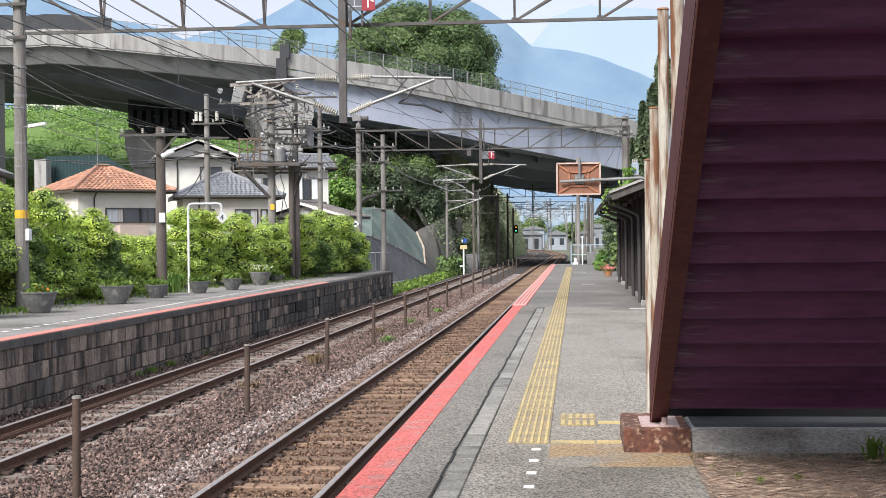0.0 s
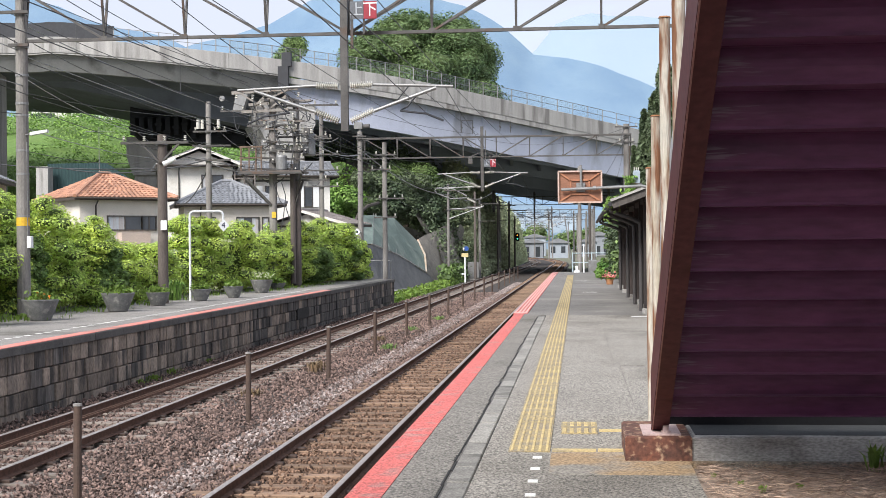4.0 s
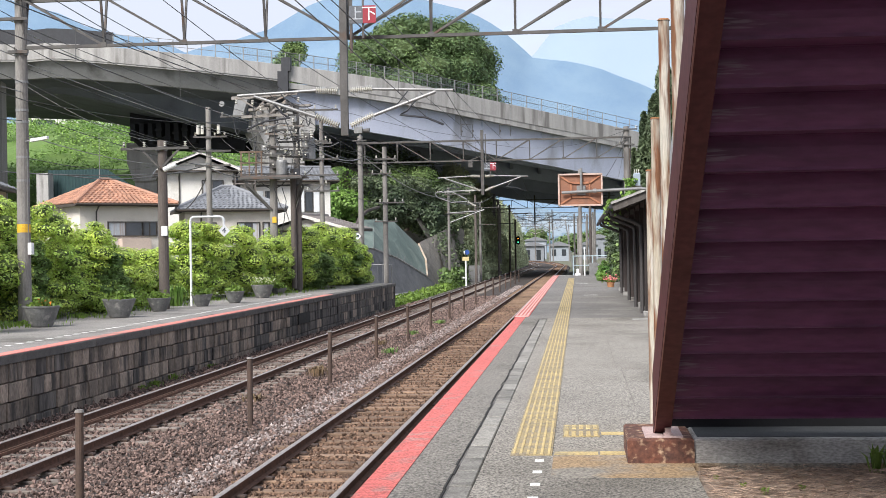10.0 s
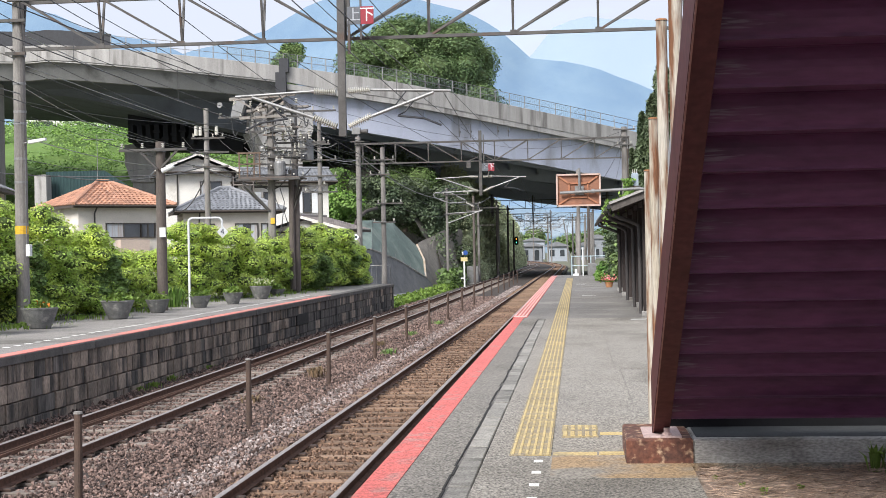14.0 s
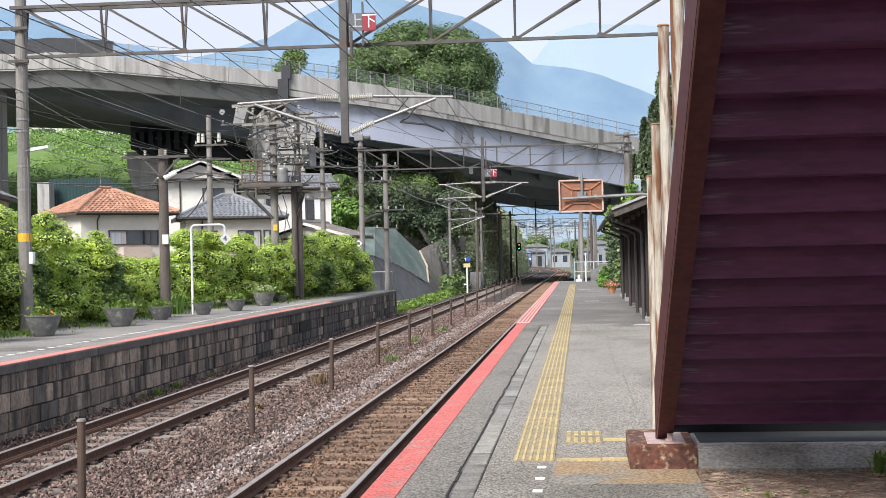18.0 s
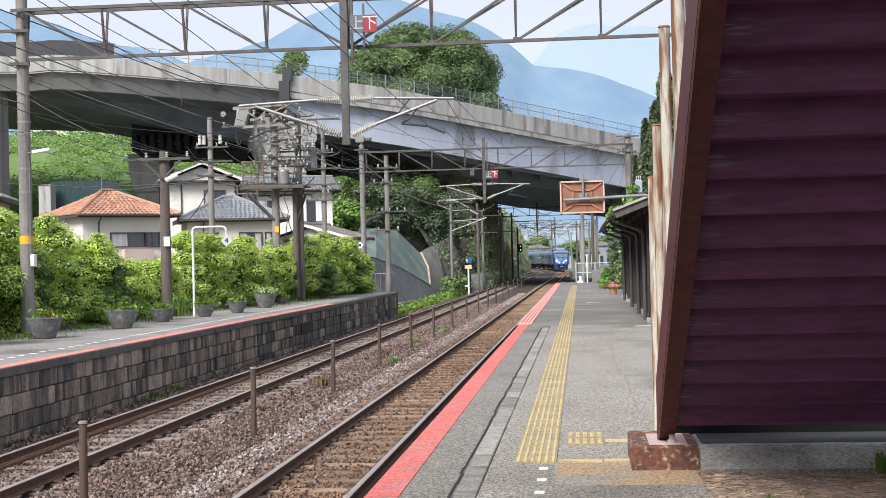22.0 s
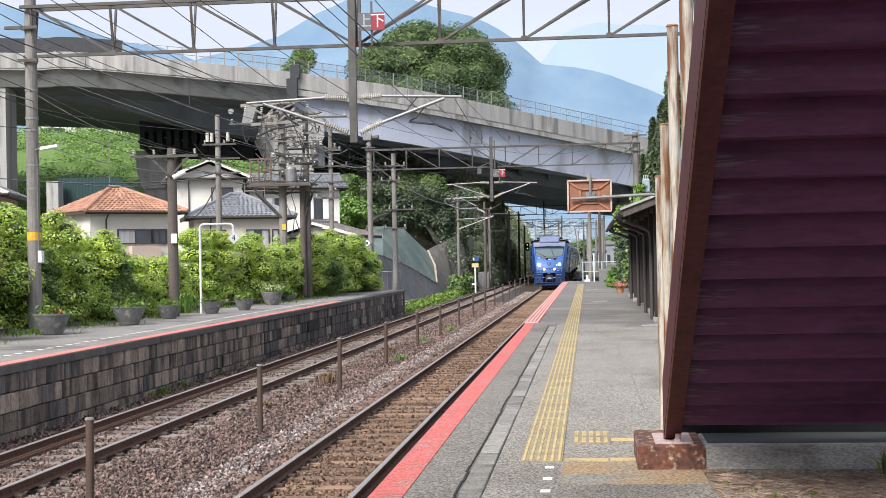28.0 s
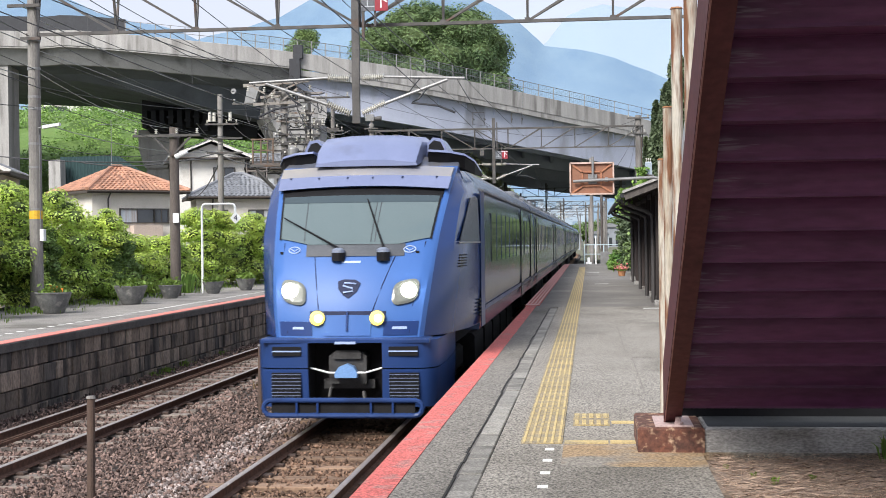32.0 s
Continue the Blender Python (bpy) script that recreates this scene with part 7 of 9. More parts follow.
h = place(house("cream house with an orange tiled hip roof behind the hedge", -2.55, 2.55, -2.55, 2.55, 4.35, 5.75, WALL_CREAM, TILE_ORANGE, over=0.45), -26.35, 75.4, 43)
window(h, -0.95, 1.0, -2.59, 2.62, 3.32, True, 2)
window(h, 1.06, 1.85, -2.59, 2.62, 3.32, True, 2, False)
part("balcony", Shape().box(-0.4, 1.3, -3.1, -2.55, 1.5, 2.45), WALL_PINK, h, "pale pink balcony front")
part("roof_aerial", Shape().rod((-0.3, 0, 5.7), (-0.3, 0, 8.4), 0.02).rod((-1.1, 0, 8.1), (0.7, 0, 8.15), 0.015), GALV, h, "thin roof aerial")
h = place(house("cream house with a grey tiled roof behind the hedge", -2.6, 2.6, -2.4, 2.4, 4.05, 5.4, WALL_CREAM, TILE_GREY, over=0.5), -20.3, 79.0, 20)
window(h, 0.35, 1.55, -2.44, 2.2, 3.25, True, 3)
window(h, 1.8, 2.4, -2.44, 2.2, 3.25, True, 2)
window(h, -2.3, -0.9, -2.44, 2.2, 3.25, True, 3)
h = place(house("tall pale two-storey house with a grey gabled roof", -2.2, 2.2, -3, 3, 7.0, 8.15, WALL_PALE, TILE_GREY, hip=False, along_x=False), -25.5, 91, 20)
window(h, 0.2, 1.5, -3.04, 5.3, 6.3, True, 2)
h = place(house("pale two-storey house with a long grey roof", -3.0, 3.0, -2.8, 2.8, 6.35, 7.35, WALL_PALE, TILE_GREY, hip=False), -20.25, 93.2, 20)
for a, b in ((-2.6, -2.1), (-1.3, -0.8), (1.3, 1.8)):
    window(h, a, b, -2.84, 4.3, 5.6, True, 1, False)
for a in (-1.9, 0.85, 1.86):
    part("shutter", Shape().box(a, a + 0.38, -2.9, -2.81, 4.25, 5.65), WHITE_STEEL, h, "white shutter")
fr = part("balcony_frame", Shape().tube([(-3.4, -3.6, 5.6), (-3.4, -3.6, 7.0), (-2.1, -3.6, 7.0), (-2.1, -3.6, 5.6)], 0.05).tube([(-3.4, -3.6, 6.1), (-2.1, -3.6, 6.1)], 0.05).tube([(-2.75, -3.6, 5.6), (-2.75, -3.6, 7.0)], 0.04), TILE_BROWN, h, "brown pipe frame of a balcony")
h = place(house("small low house with a brown gabled roof", -2.6, 2.6, -1.2, 1.2, 2.95, 3.8, WALL_PALE, TILE_BROWN, hip=False, along_x=False), -16.3, 85, -17)
h = place(house("pinkish house with a grey roof at the edge of town", -2.5, 2.5, -2.5, 2.5, 4.6, 5.9, WALL_PINK, TILE_GREY, hip=False, along_x=False), -28.0, 58.5, 14)
window(h, 0.9, 1.9, -2.54, 3.3, 4.1, False, 2)
shed = thing("green_shed", "dark green corrugated shed behind the houses", "shed")
DK_GREEN = mat("dark_green_sheet", (0.018, 0.05, 0.05), (0.014, 0.04, 0.042), 2, 0.6)
s = Shape()
rings = []
for i in range(121):
    x = -39.3 + 0.065 * i
    top = 8.0 if x < -34.8 else 8.0 - (x + 34.8) * 0.66
    y = 100.0 + (0.0, 0.03, 0.05, 0.02)[i % 4]
    rings.append([(x, y, GROUND_Z), (x, y, top), (x, y + 0.01, top), (x, y + 0.01, GROUND_Z)])
s.sweep(rings)
part("wall", s, DK_GREEN, shed, "dark green corrugated wall")
part("post", Shape().box(-39.6, -38.7, 98.5, 99.5, GROUND_Z, 7.7), DECK_CONCRETE, shed, "concrete pillar")
for i, (x, y, z, w) in enumerate(((-73, 184, 18.6, 7), (-66.5, 184, 18.4, 5), (-61.5, 185, 18.2, 4), (-50, 190, 18.2, 4))):
    b = thing("hilltop_house", "small pale house on the green bank", "house", "houses on the bank", at=pose(x, y, z))
    part("wall", Shape().box(-w / 2, w / 2, 0, 5, -1, 2.6), WALL_PALE, b)
    s = Shape()
    s.sweep([[(-w / 2 - 0.4, q, 2.6), (0, q, 4.0), (w / 2 + 0.4, q, 2.6)] for q in (-0.4, 5.4)])
    part("roof", s, TILE_GREY, b)
    part("window", Shape().box(-w / 4, w / 4, -0.05, 0.0, 0.8, 1.8), PANE, b)

def parked_car(x, y, z, turn):
    t = thing("parked_car", "small white hatchback parked above the green bank", "car", at=pose(x, y, z, 0, 0, turn))
    body = [(-1.9, 0.35), (-1.9, 0.8), (-1.75, 0.92), (-0.95, 0.98), (-0.45, 1.42), (0.9, 1.45), (1.55, 1.0), (1.85, 0.9), (1.9, 0.35)]
    settle(part("body", Shape().sweep([[(a, b * w, c) for a, c in body] for b, w in ((-0.8, 0.96), (-0.78, 1.0), (0.78, 1.0), (0.8, 0.96))]), WHITE_STEEL, t, "white painted body"))
    for sd in (-1, 1):
        part("side_window", Shape().add([(a, sd * 0.805, c) for a, c in ((-0.82, 1.0), (-0.42, 1.36), (0.86, 1.38), (1.3, 1.02))], [(0, 1, 2, 3)]), PANE, t, "dark side window")
    part("windscreen", Shape().add([(-0.99, -0.68, 1.0), (-0.99, 0.68, 1.0), (-0.52, 0.62, 1.4), (-0.52, -0.62, 1.4)], [(0, 1, 2, 3)]), PANE, t, "dark windscreen")
    for a in (-1.2, 1.2):
        for b in (-0.72, 0.72):
            wheel = part("wheel", Shape().rod((a, b - 0.1, 0.3), (a, b + 0.1, 0.3), 0.3, n=16), BLACK, t)
            part("rim", Shape().rod((a, b - 0.11, 0.3), (a, b + 0.11, 0.3), 0.17, n=12), GALV, wheel)
    return t


parked_car(-63.9, 181.5, 18.75, 12)

# ---- netted bank, road and weeds past the opposite platform ----
NET = mat("netted_concrete", (0.165, 0.215, 0.19), (0.11, 0.148, 0.132), 0.5, 0.9, bump=0.4, bscale=8, stain=(0.20, 0.24, 0.21), stain_scale=0.6, stain_at=0.57, stretch=(1, 1, 0.3))
slope("netted_bank", [[(-13.9, 86, 1.7), (-13.05, 88, 1.75), (-12.1, 93, 1.0), (-10.75, 98, -0.3)], [(-14.1, 89, 2.7), (-13.4, 90.5, 2.7), (-12.3, 95.5, 2.0), (-11.1, 100.5, 0.9)], [(-14.4, 92.4, 3.7), (-13.9, 94, 3.75), (-13.0, 98, 3.6), (-11.9, 103, 2.0)]], NET, "steep bank covered with pale green safety netting", 0.06, 3)
slope("lane_verge", [[(-13.6, 82, -1.2), (-12.3, 85, -1.2), (-11.3, 92, -1.2), (-10.0, 100, -1.2)], [(-13.9, 86, 1.66), (-13.05, 88, 1.72), (-12.1, 93, 0.97), (-10.75, 98, -0.35)]], mat("dark_gravel", (0.165, 0.165, 0.168), (0.105, 0.105, 0.108), 1.5, 0.95, bump=0.8, bscale=12), "dark gravelly verge below the netted bank", 0.08, 5)
slope("rock_face", [[(-10.75, 99, -0.8), (-10.1, 102, -1.25), (-9.6, 108, -1.25), (-9.0, 114, -1.25)], [(-11.9, 103.5, 2.1), (-11.2, 107, 2.7), (-10.2, 112, 3.4), (-9.6, 117, 3.8)]], mat("brown_rock", (0.24, 0.215, 0.185), (0.13, 0.12, 0.105), 0.8, 0.95, bump=1.0, bscale=5), "bare brown rock face at the foot of the slope", 0.15, 6)
net = Shape()
for q in range(8):
    f = q / 7
    net.tube([Vector((-13.05, 88, 1.8)).lerp(Vector((-10.75, 98, -0.22)), f), Vector((-13.9, 94, 3.85)).lerp(Vector((-11.9, 103, 2.1)), f)], 0.018, 4)
solo("bank_edge_rib", Shape().tube([(-13.1, 87.8, 1.74), (-12.12, 92.9, 1.04), (-10.75, 97.9, -0.26)], 0.07, 6), PLINTH_GREY, "pale concrete rib along the foot of the netted bank", "rib")
solo("bank_end_rib", Shape().tube([(-10.72, 98.0, -0.28), (-11.08, 100.5, 0.93), (-11.88, 103, 2.05)], 0.08, 6), mat("ochre_stained_rib", (0.48, 0.42, 0.35), (0.36, 0.27, 0.19), 2, 0.85, bump=0.3), "pale ochre-stained rib at the end of the netted bank", "rib")
solo("bank_net_ropes", net, GALV, "thin ropes over the netted bank", "net", kind="stuff")
solo("bank_rail", Shape().tube([(-14.0, 86, 1.75), (-14.25, 88, 3.0), (-14.3, 90, 3.7), (-14.1, 92.4, 4.3), (-13.7, 95, 4.6)], 0.11, 6), EAVE_DARK, "dark curved edge beam along the top of the bank", "beam")
part_road = Shape().add([(x, y, -1.195) for x, y in ((-16, 63), (-8.9, 63), (-9.4, 84), (-10.0, 112), (-10.6, 112), (-16, 90))], [(0, 1, 2, 3, 4, 5)])
solo("side_road", part_road, mat("road_asphalt", (0.22, 0.22, 0.215), (0.17, 0.17, 0.165), 0.6, 0.9, bump=0.3), "grey asphalt lane beyond the platform end", "road", kind="structure")
solo("lane_kerb", Shape().tube([(-9.1, 63, -1.15), (-9.6, 84, -1.15), (-10.1, 100, -1.15)], 0.07, 6), PLINTH_GREY, "low concrete kerb along the lane", "kerb", kind="structure")
rng = np.random.default_rng(77)
k = 2800
y = 62.5 + 46 * rng.random(k) ** 1.3
x = -8.72 - rng.random(k) * 0.75 - 0.006 * (y - 62) * rng.random(k)
pts = np.stack([x, y, -1.18 + rng.random(k) ** 2 * 0.42], 1)
tagged(new("lineside_weeds", leaves("lineside_weeds", pts, 0.12, GRASS, 78, lift=0.4, long=2.2)), "bright green weeds along the track", "weeds", kind="stuff")
k = 3000
y = 96 + 60 * rng.random(k)
pts = np.stack([-8.9 - rng.random(k) * 0.9, y, -1.1 + rng.random(k) ** 1.5 * 1.3], 1)
tagged(new("lineside_bushes", leaves("lineside_bushes", pts, 0.24, LEAF_TREE, 79)), "green bushes at the foot of the slope", "bushes", kind="stuff")
gate = thing("white_gate", "white tubular gate at the platform end", "gate", at=pose(-9.2, 66.5, GROUND_Z))
part("frame", Shape().tube([(-1.5, 0, 0), (-1.5, 0, 2.1), (0.2, 0, 2.1), (0.2, 0, 0)], 0.035), GALV, gate)
for q in range(6):
    part("bar", Shape().rod((-1.2 + 0.24 * q, 0, 0.1), (-1.2 + 0.24 * q, 0, 2.1), 0.012, n=5), GALV, gate)
stop = thing("track_sign", "white post with a round blue and white marker sign", "sign", at=pose(-7.95, 98, GROUND_Z))
part("post", Shape().rod((0, 0, 0), (0, 0, 2.0), 0.06, n=10), WHITE_STEEL, stop)
part("foot_bar", Shape().box(-0.25, 0.0, -0.05, 0.05, 0.75, 0.85), WHITE_STEEL, stop)
part("yellow_board", Shape().box(-0.24, 0.24, -0.05, -0.02, 2.0, 2.28), mat("yellow_board", (0.6, 0.5, 0.25), (0.55, 0.45, 0.22), 5, 0.6), stop, "pale yellow board")
part("blue_disc", Shape().rod((0.1, -0.04, 2.6), (0.1, 0.0, 2.6), 0.17, n=20), mat("blue_disc", (0.02, 0.08, 0.32), (0.02, 0.07, 0.28), 5, 0.5), stop, "blue disc")
part("white_disc", Shape().rod((-0.12, -0.06, 2.55), (-0.06, -0.045, 2.56), 0.12, n=18), WHITE_STEEL, stop, "white part of the disc")
mk = thing("speed_marker", "small white diamond marker on a pole", "sign", at=pose(-10.95, 68.6, 2.2))
part("board", Shape().add([(x, y, z) for y in (-0.22, -0.2) for x, z in ((-0.18, 0.1), (0, 0.28), (0.18, 0.1), (0, -0.08))], [(3, 2, 1, 0), (4, 5, 6, 7), (0, 1, 5, 4), (1, 2, 6, 5), (2, 3, 7, 6), (3, 0, 4, 7)]), WHITE_STEEL, mk)
part("mark", Shape().box(-0.06, 0.06, -0.235, -0.225, 0.04, 0.16), NAVY, mk)
part("bracket", Shape().bar((0.1, -0.2, 0.1), (0.1, 0.3, 0.1), 0.05, 0.05), GALV, mk)
for x, y in ((-8.4, 112), (-8.8, 120)):
    bx = thing("lineside_cabinet", "grey lineside equipment cabinet", "cabinet", "lineside cabinets", at=pose(x, y, GROUND_Z))
    part("body", Shape().box(-0.45, 0.45, -0.3, 0.3, 0.15, 1.5, 0.04), GALV, bx)
    part("door", Shape().box(-0.4, 0.4, -0.32, -0.302, 0.25, 1.4), GALV, bx)
    part("plinth", Shape().box(-0.5, 0.5, -0.35, 0.35, 0, 0.15), PLINTH_GREY, bx)

# ---- wooden shelter on the platform ----
WOOD = mat("weathered_dark_wood", (0.06, 0.046, 0.043), (0.033, 0.026, 0.025), 3, 0.85, bump=0.5, bscale=30, spread=0.2, stretch=(3, 3, 0.3))
WOOD_GREY = mat("weathered_grey_wood", (0.10, 0.087, 0.078), (0.06, 0.052, 0.047), 3, 0.85, bump=0.5, bscale=30, stretch=(3, 3, 0.3))
ROOF_SHEET = mat("dull_roof_sheet", (0.11, 0.105, 0.10), (0.075, 0.07, 0.066), 1.2, 0.8, stain=(0.16, 0.13, 0.09), stain_scale=1.5)
sh = thing("platform_shelter", "old dark timber platform shelter with a tiled roof", "shelter")
RX = lambda x: 2.40 + (x - 0.85) * 0.37      # the roof's underside at x
for y in (30.3, 32.6, 35.4, 39.1, 43.9, 48.7):
    p = part("post", Shape().box(1.43, 1.61, y - 0.09, y + 0.09, 0.12, RX(1.5)), WOOD, sh)
    part("post_stone", Shape().box(1.39, 1.63, y - 0.12, y + 0.12, 0.0, 0.12, 0.02), PLINTH_GREY, p, "stone post base")
    part("rafter", Shape().bar((0.85, y, RX(0.85) - 0.06), (3.2, y, RX(3.2) - 0.06), 0.08, 0.11), WOOD, sh)
for q in range(13):
    y = 30.2 + 1.45 * q
    part("small_rafter", Shape().bar((0.82, y, RX(0.82) - 0.03), (3.2, y, RX(3.2) - 0.03), 0.05, 0.07), WOOD, sh)
part("eave_beam", Shape().box(1.45, 1.57, 29.8, 49.4, RX(1.5) - 0.22, RX(1.5) - 0.06), WOOD, sh)
for q in range(60):
    part("wall_board", Shape().box(2.30, 2.33, 29.9 + 0.325 * q, 29.9 + 0.325 * q + 0.31, 0.1, RX(2.3)), WOOD, sh)
for q in range(6):
    part("end_board", Shape().box(1.60 + 0.115 * q, 1.60 + 0.115 * q + 0.108, 29.86, 29.89, 0.1, RX(1.6 + 0.115 * q)), WOOD_GREY if q < 2 else WOOD, sh)
rf = part("roof_deck", Shape().add([(x, y, RX(x) + dz) for y in (29.5, 49.6) for x, dz in ((0.78, 0.0), (3.4, 0.0), (3.4, 0.05), (0.78, 0.05))], [(0, 1, 2, 3), (7, 6, 5, 4), (0, 4, 5, 1), (1, 5, 6, 2), (2, 6, 7, 3), (3, 7, 4, 0)]), ROOF_SHEET, sh, "grey roof boards")
s = Shape()
roof_face(s, (0.74, 29.45, RX(0.74) + 0.055), (0.74, 49.65, RX(0.74) + 0.055), (3.4, 49.65, RX(3.4) + 0.055), (3.4, 29.45, RX(3.4) + 0.055), 0.27, 0.27)
part("roof_tiles", s, ROOF_SHEET, rf, "dull grey tiles")
part("bargeboard", Shape().bar((0.74, 29.42, RX(0.74) - 0.02), (3.4, 29.42, RX(3.4) - 0.02), 0.04, 0.15), WOOD_GREY, sh, "weathered gable board")
part("bargeboard_cap", Shape().bar((0.70, 29.40, RX(0.70) + 0.09), (3.4, 29.40, RX(3.4) + 0.09), 0.10, 0.05), PLINTH_GREY, sh, "pale mortar edge of the tiles")
part("gutter", Shape().rod((0.70, 29.45, 2.37), (0.70, 49.6, 2.33), 0.05, n=8), DARK_STEEL, sh, "dark gutter")
PIPE_BROWN = mat("dull_brown_pipe", (0.07, 0.063, 0.062), (0.05, 0.045, 0.044), 3, 0.6)
for y in (30.6, 34.0, 38.5, 45.0):
    part("downpipe", Shape().tube([(0.72, y, 2.36), (0.74, y, 2.24), (1.22, y, 2.06), (1.36, y, 1.98), (1.38, y, 1.86), (1.38, y, 0.05)], 0.045, 10), PIPE_BROWN, sh, "dark downpipe")
part("bench", Shape().box(1.8, 2.2, 33, 47, 0.38, 0.44).box(1.95, 2.05, 34, 34.1, 0, 0.38).box(1.95, 2.05, 46, 46.1, 0, 0.38), WOOD, sh)

rng = np.random.default_rng(44)
k = 500
x = 0.66 + 0.55 * rng.random(k) ** 1.6
y = 29.6 + rng.random(k) ** 1.5 * 7
z = RX(x) + 0.10 + rng.normal(0, 0.05, k) - np.where(rng.random(k) < 0.12, 0.3 * rng.random(k), 0)
cr = thing("roof_creeper", "green creeper growing over the shelter eave", "vine")
part("foliage", leaves("foliage", np.stack([x, y, z], 1), 0.055, LEAF_SLOPE, 45, lift=0.6), None, cr)
part("stem", Shape().tube([(0.7, 29.8, RX(0.7) + 0.1), (0.9, 32, RX(0.9) + 0.1), (0.75, 36, RX(0.75) + 0.1)], 0.015, 5), BARK, cr)

bd = thing("mirror_board", "brown-backed board on a grey gooseneck pipe over the platform", "sign board", at=pose(0.06, 27.0, 2.63))
RUST_BACK = mat("brown_board_back", (0.27, 0.118, 0.068), (0.21, 0.095, 0.055), 5, 0.6, bump=0.15, stain=(0.16, 0.075, 0.048), stain_scale=4)
part("back_panel", Shape().box(-0.40, 0.40, 0.0, 0.05, -0.29, 0.29, 0.0), RUST_BACK, bd, "rusty brown back panel")
part("frame", Shape().bar((-0.42, 0.0, 0.30), (0.42, 0.0, 0.30), 0.10, 0.03).bar((-0.42, 0, -0.30), (0.42, 0, -0.30), 0.10, 0.03).bar((-0.415, 0, -0.3), (-0.415, 0, 0.3), 0.03, 0.10).bar((0.415, 0, -0.3), (0.415, 0, 0.3), 0.03, 0.10), mat("pale_board_rim", (0.55, 0.42, 0.36), (0.42, 0.28, 0.22), 6, 0.6), bd, "pale rim")
RIB = mat("board_rib", (0.40, 0.17, 0.085), (0.33, 0.13, 0.07), 6, 0.55)
for a, b in (((-0.38, 0.27), (-0.17, 0.12)), ((0.38, 0.27), (0.17, 0.12)), ((-0.38, -0.27), (-0.17, -0.14)), ((0.38, -0.27), (0.17, -0.14)), ((-0.18, 0.13), (0.18, 0.13)), ((-0.18, -0.14), (0.18, -0.14)), ((-0.18, -0.14), (-0.18, 0.13)), ((0.18, -0.14), (0.18, 0.13))):
    part("rib", Shape().bar((a[0], -0.012, a[1]), (b[0], -0.012, b[1]), 0.03, 0.03), RIB, bd)
part("clamp_plate", Shape().box(-0.07, 0.10, -0.05, -0.01, -0.10, 0.08), GALV, bd, "grey clamp")
part("hanger", Shape().rod((0.02, -0.06, -0.05), (0.02, -0.06, 0.42), 0.025, n=8), GALV, bd)
pipe = [(-0.36, -0.09, -0.055), (1.18, -0.09, 0.0)] + [(1.18 + 0.28 * math.sin(a), -0.09, -0.28 + 0.28 * math.cos(a)) for a in (0.4, 0.8, 1.2, 1.57)] + [(1.46, -0.09, -2.63)]
part("gooseneck", Shape().tube(pipe, 0.03, 10), GALV, bd, "grey pipe arm and post")
part("collar", Shape().rod((0.25, -0.09, -0.03), (0.31, -0.09, -0.03), 0.045, n=10), GALV, bd)

# platform end: railing, posts, planter, greenery
PALE_BLUE = mat("pale_blue_rail", (0.38, 0.47, 0.50), (0.33, 0.41, 0.44), 4, 0.5)
fn = thing("end_railing", "pale blue tubular railing across the platform end", "railing")
for x in (-0.28, 0.8, 1.9, 3.1):
    part("post", Shape().rod((x, 79.2, 0), (x, 79.2, 1.12), 0.035, n=8), PALE_BLUE, fn)
for z in (0.55, 1.08):
    part("rail", Shape().rod((-0.28, 79.2, z), (3.1, 79.2, z), 0.025, n=8), PALE_BLUE, fn)
wp = thing("white_post", "white bollard post at the platform end", "post", at=pose(0.35, 77.5, 0))
part("shaft", Shape().rod((0, 0, 0), (0, 0, 1.6), 0.04, n=10), WHITE_STEEL, wp)
ws = thing("white_stand", "small white marker stand at the platform end", "stand", at=pose(-0.05, 78.0, 0))
part("foot", Shape().box(-0.16, 0.16, -0.1, 0.1, 0, 0.12, 0.02), WHITE_STEEL, ws)
part("stem", Shape().box(-0.07, 0.07, -0.05, 0.05, 0.12, 0.38, 0.02), WHITE_STEEL, ws)
bx = thing("grey_box", "grey electrical box beside the end railing", "box", at=pose(0.85, 78.0, 0))
part("body", Shape().box(-0.25, 0.25, -0.2, 0.2, 0, 0.7, 0.03), GALV, bx)
pole("end_pole", 0.15, 82.5, GROUND_Z, 6.2, 0.12, 0.10, CONCRETE_POLE, "concrete pole behind the end railing", ((4.3, 0.5, 0.2, 0),))
pole("end_pole", 0.75, 84, GROUND_Z, 5.4, 0.09, 0.08, DARK_POLE, "thin dark pole behind the end railing", ((4.6, 0.5, 0.5, 3),))
solo("leaning_tube", Shape().rod((-0.1, 83, -1.2), (-0.75, 83, 3.3), 0.035, n=8), GALV, "grey stay tube leaning on the pole", "stay")
fp = thing("flower_pot", "terracotta pot of pink flowers beside the shelter", "flower pot", at=pose(1.22, 53.5, 0) @ Matrix.Diagonal((0.58, 0.58, 0.58, 1)))
part("pot", Shape().turned([(0, 0), (0.2, 0), (0.26, 0.3), (0.28, 0.32), (0.28, 0.36), (0.24, 0.36), (0.0, 0.33)], 0, 0, 0, 16), mat("terracotta", (0.42, 0.20, 0.09), (0.36, 0.17, 0.08), 6, 0.8), fp)
rng = np.random.default_rng(8)
part("flower", leaves("flower", np.stack([rng.normal(0, 0.2, 160), rng.normal(0, 0.2, 160), 0.45 + np.abs(rng.normal(0, 0.14, 160))], 1), 0.09, mat("pink_petal", (0.68, 0.10, 0.13), (0.75, 0.30, 0.30), 9, 0.6, isl=0.3, bump=0), 9, long=1.0), None, fp, "pink flowers")
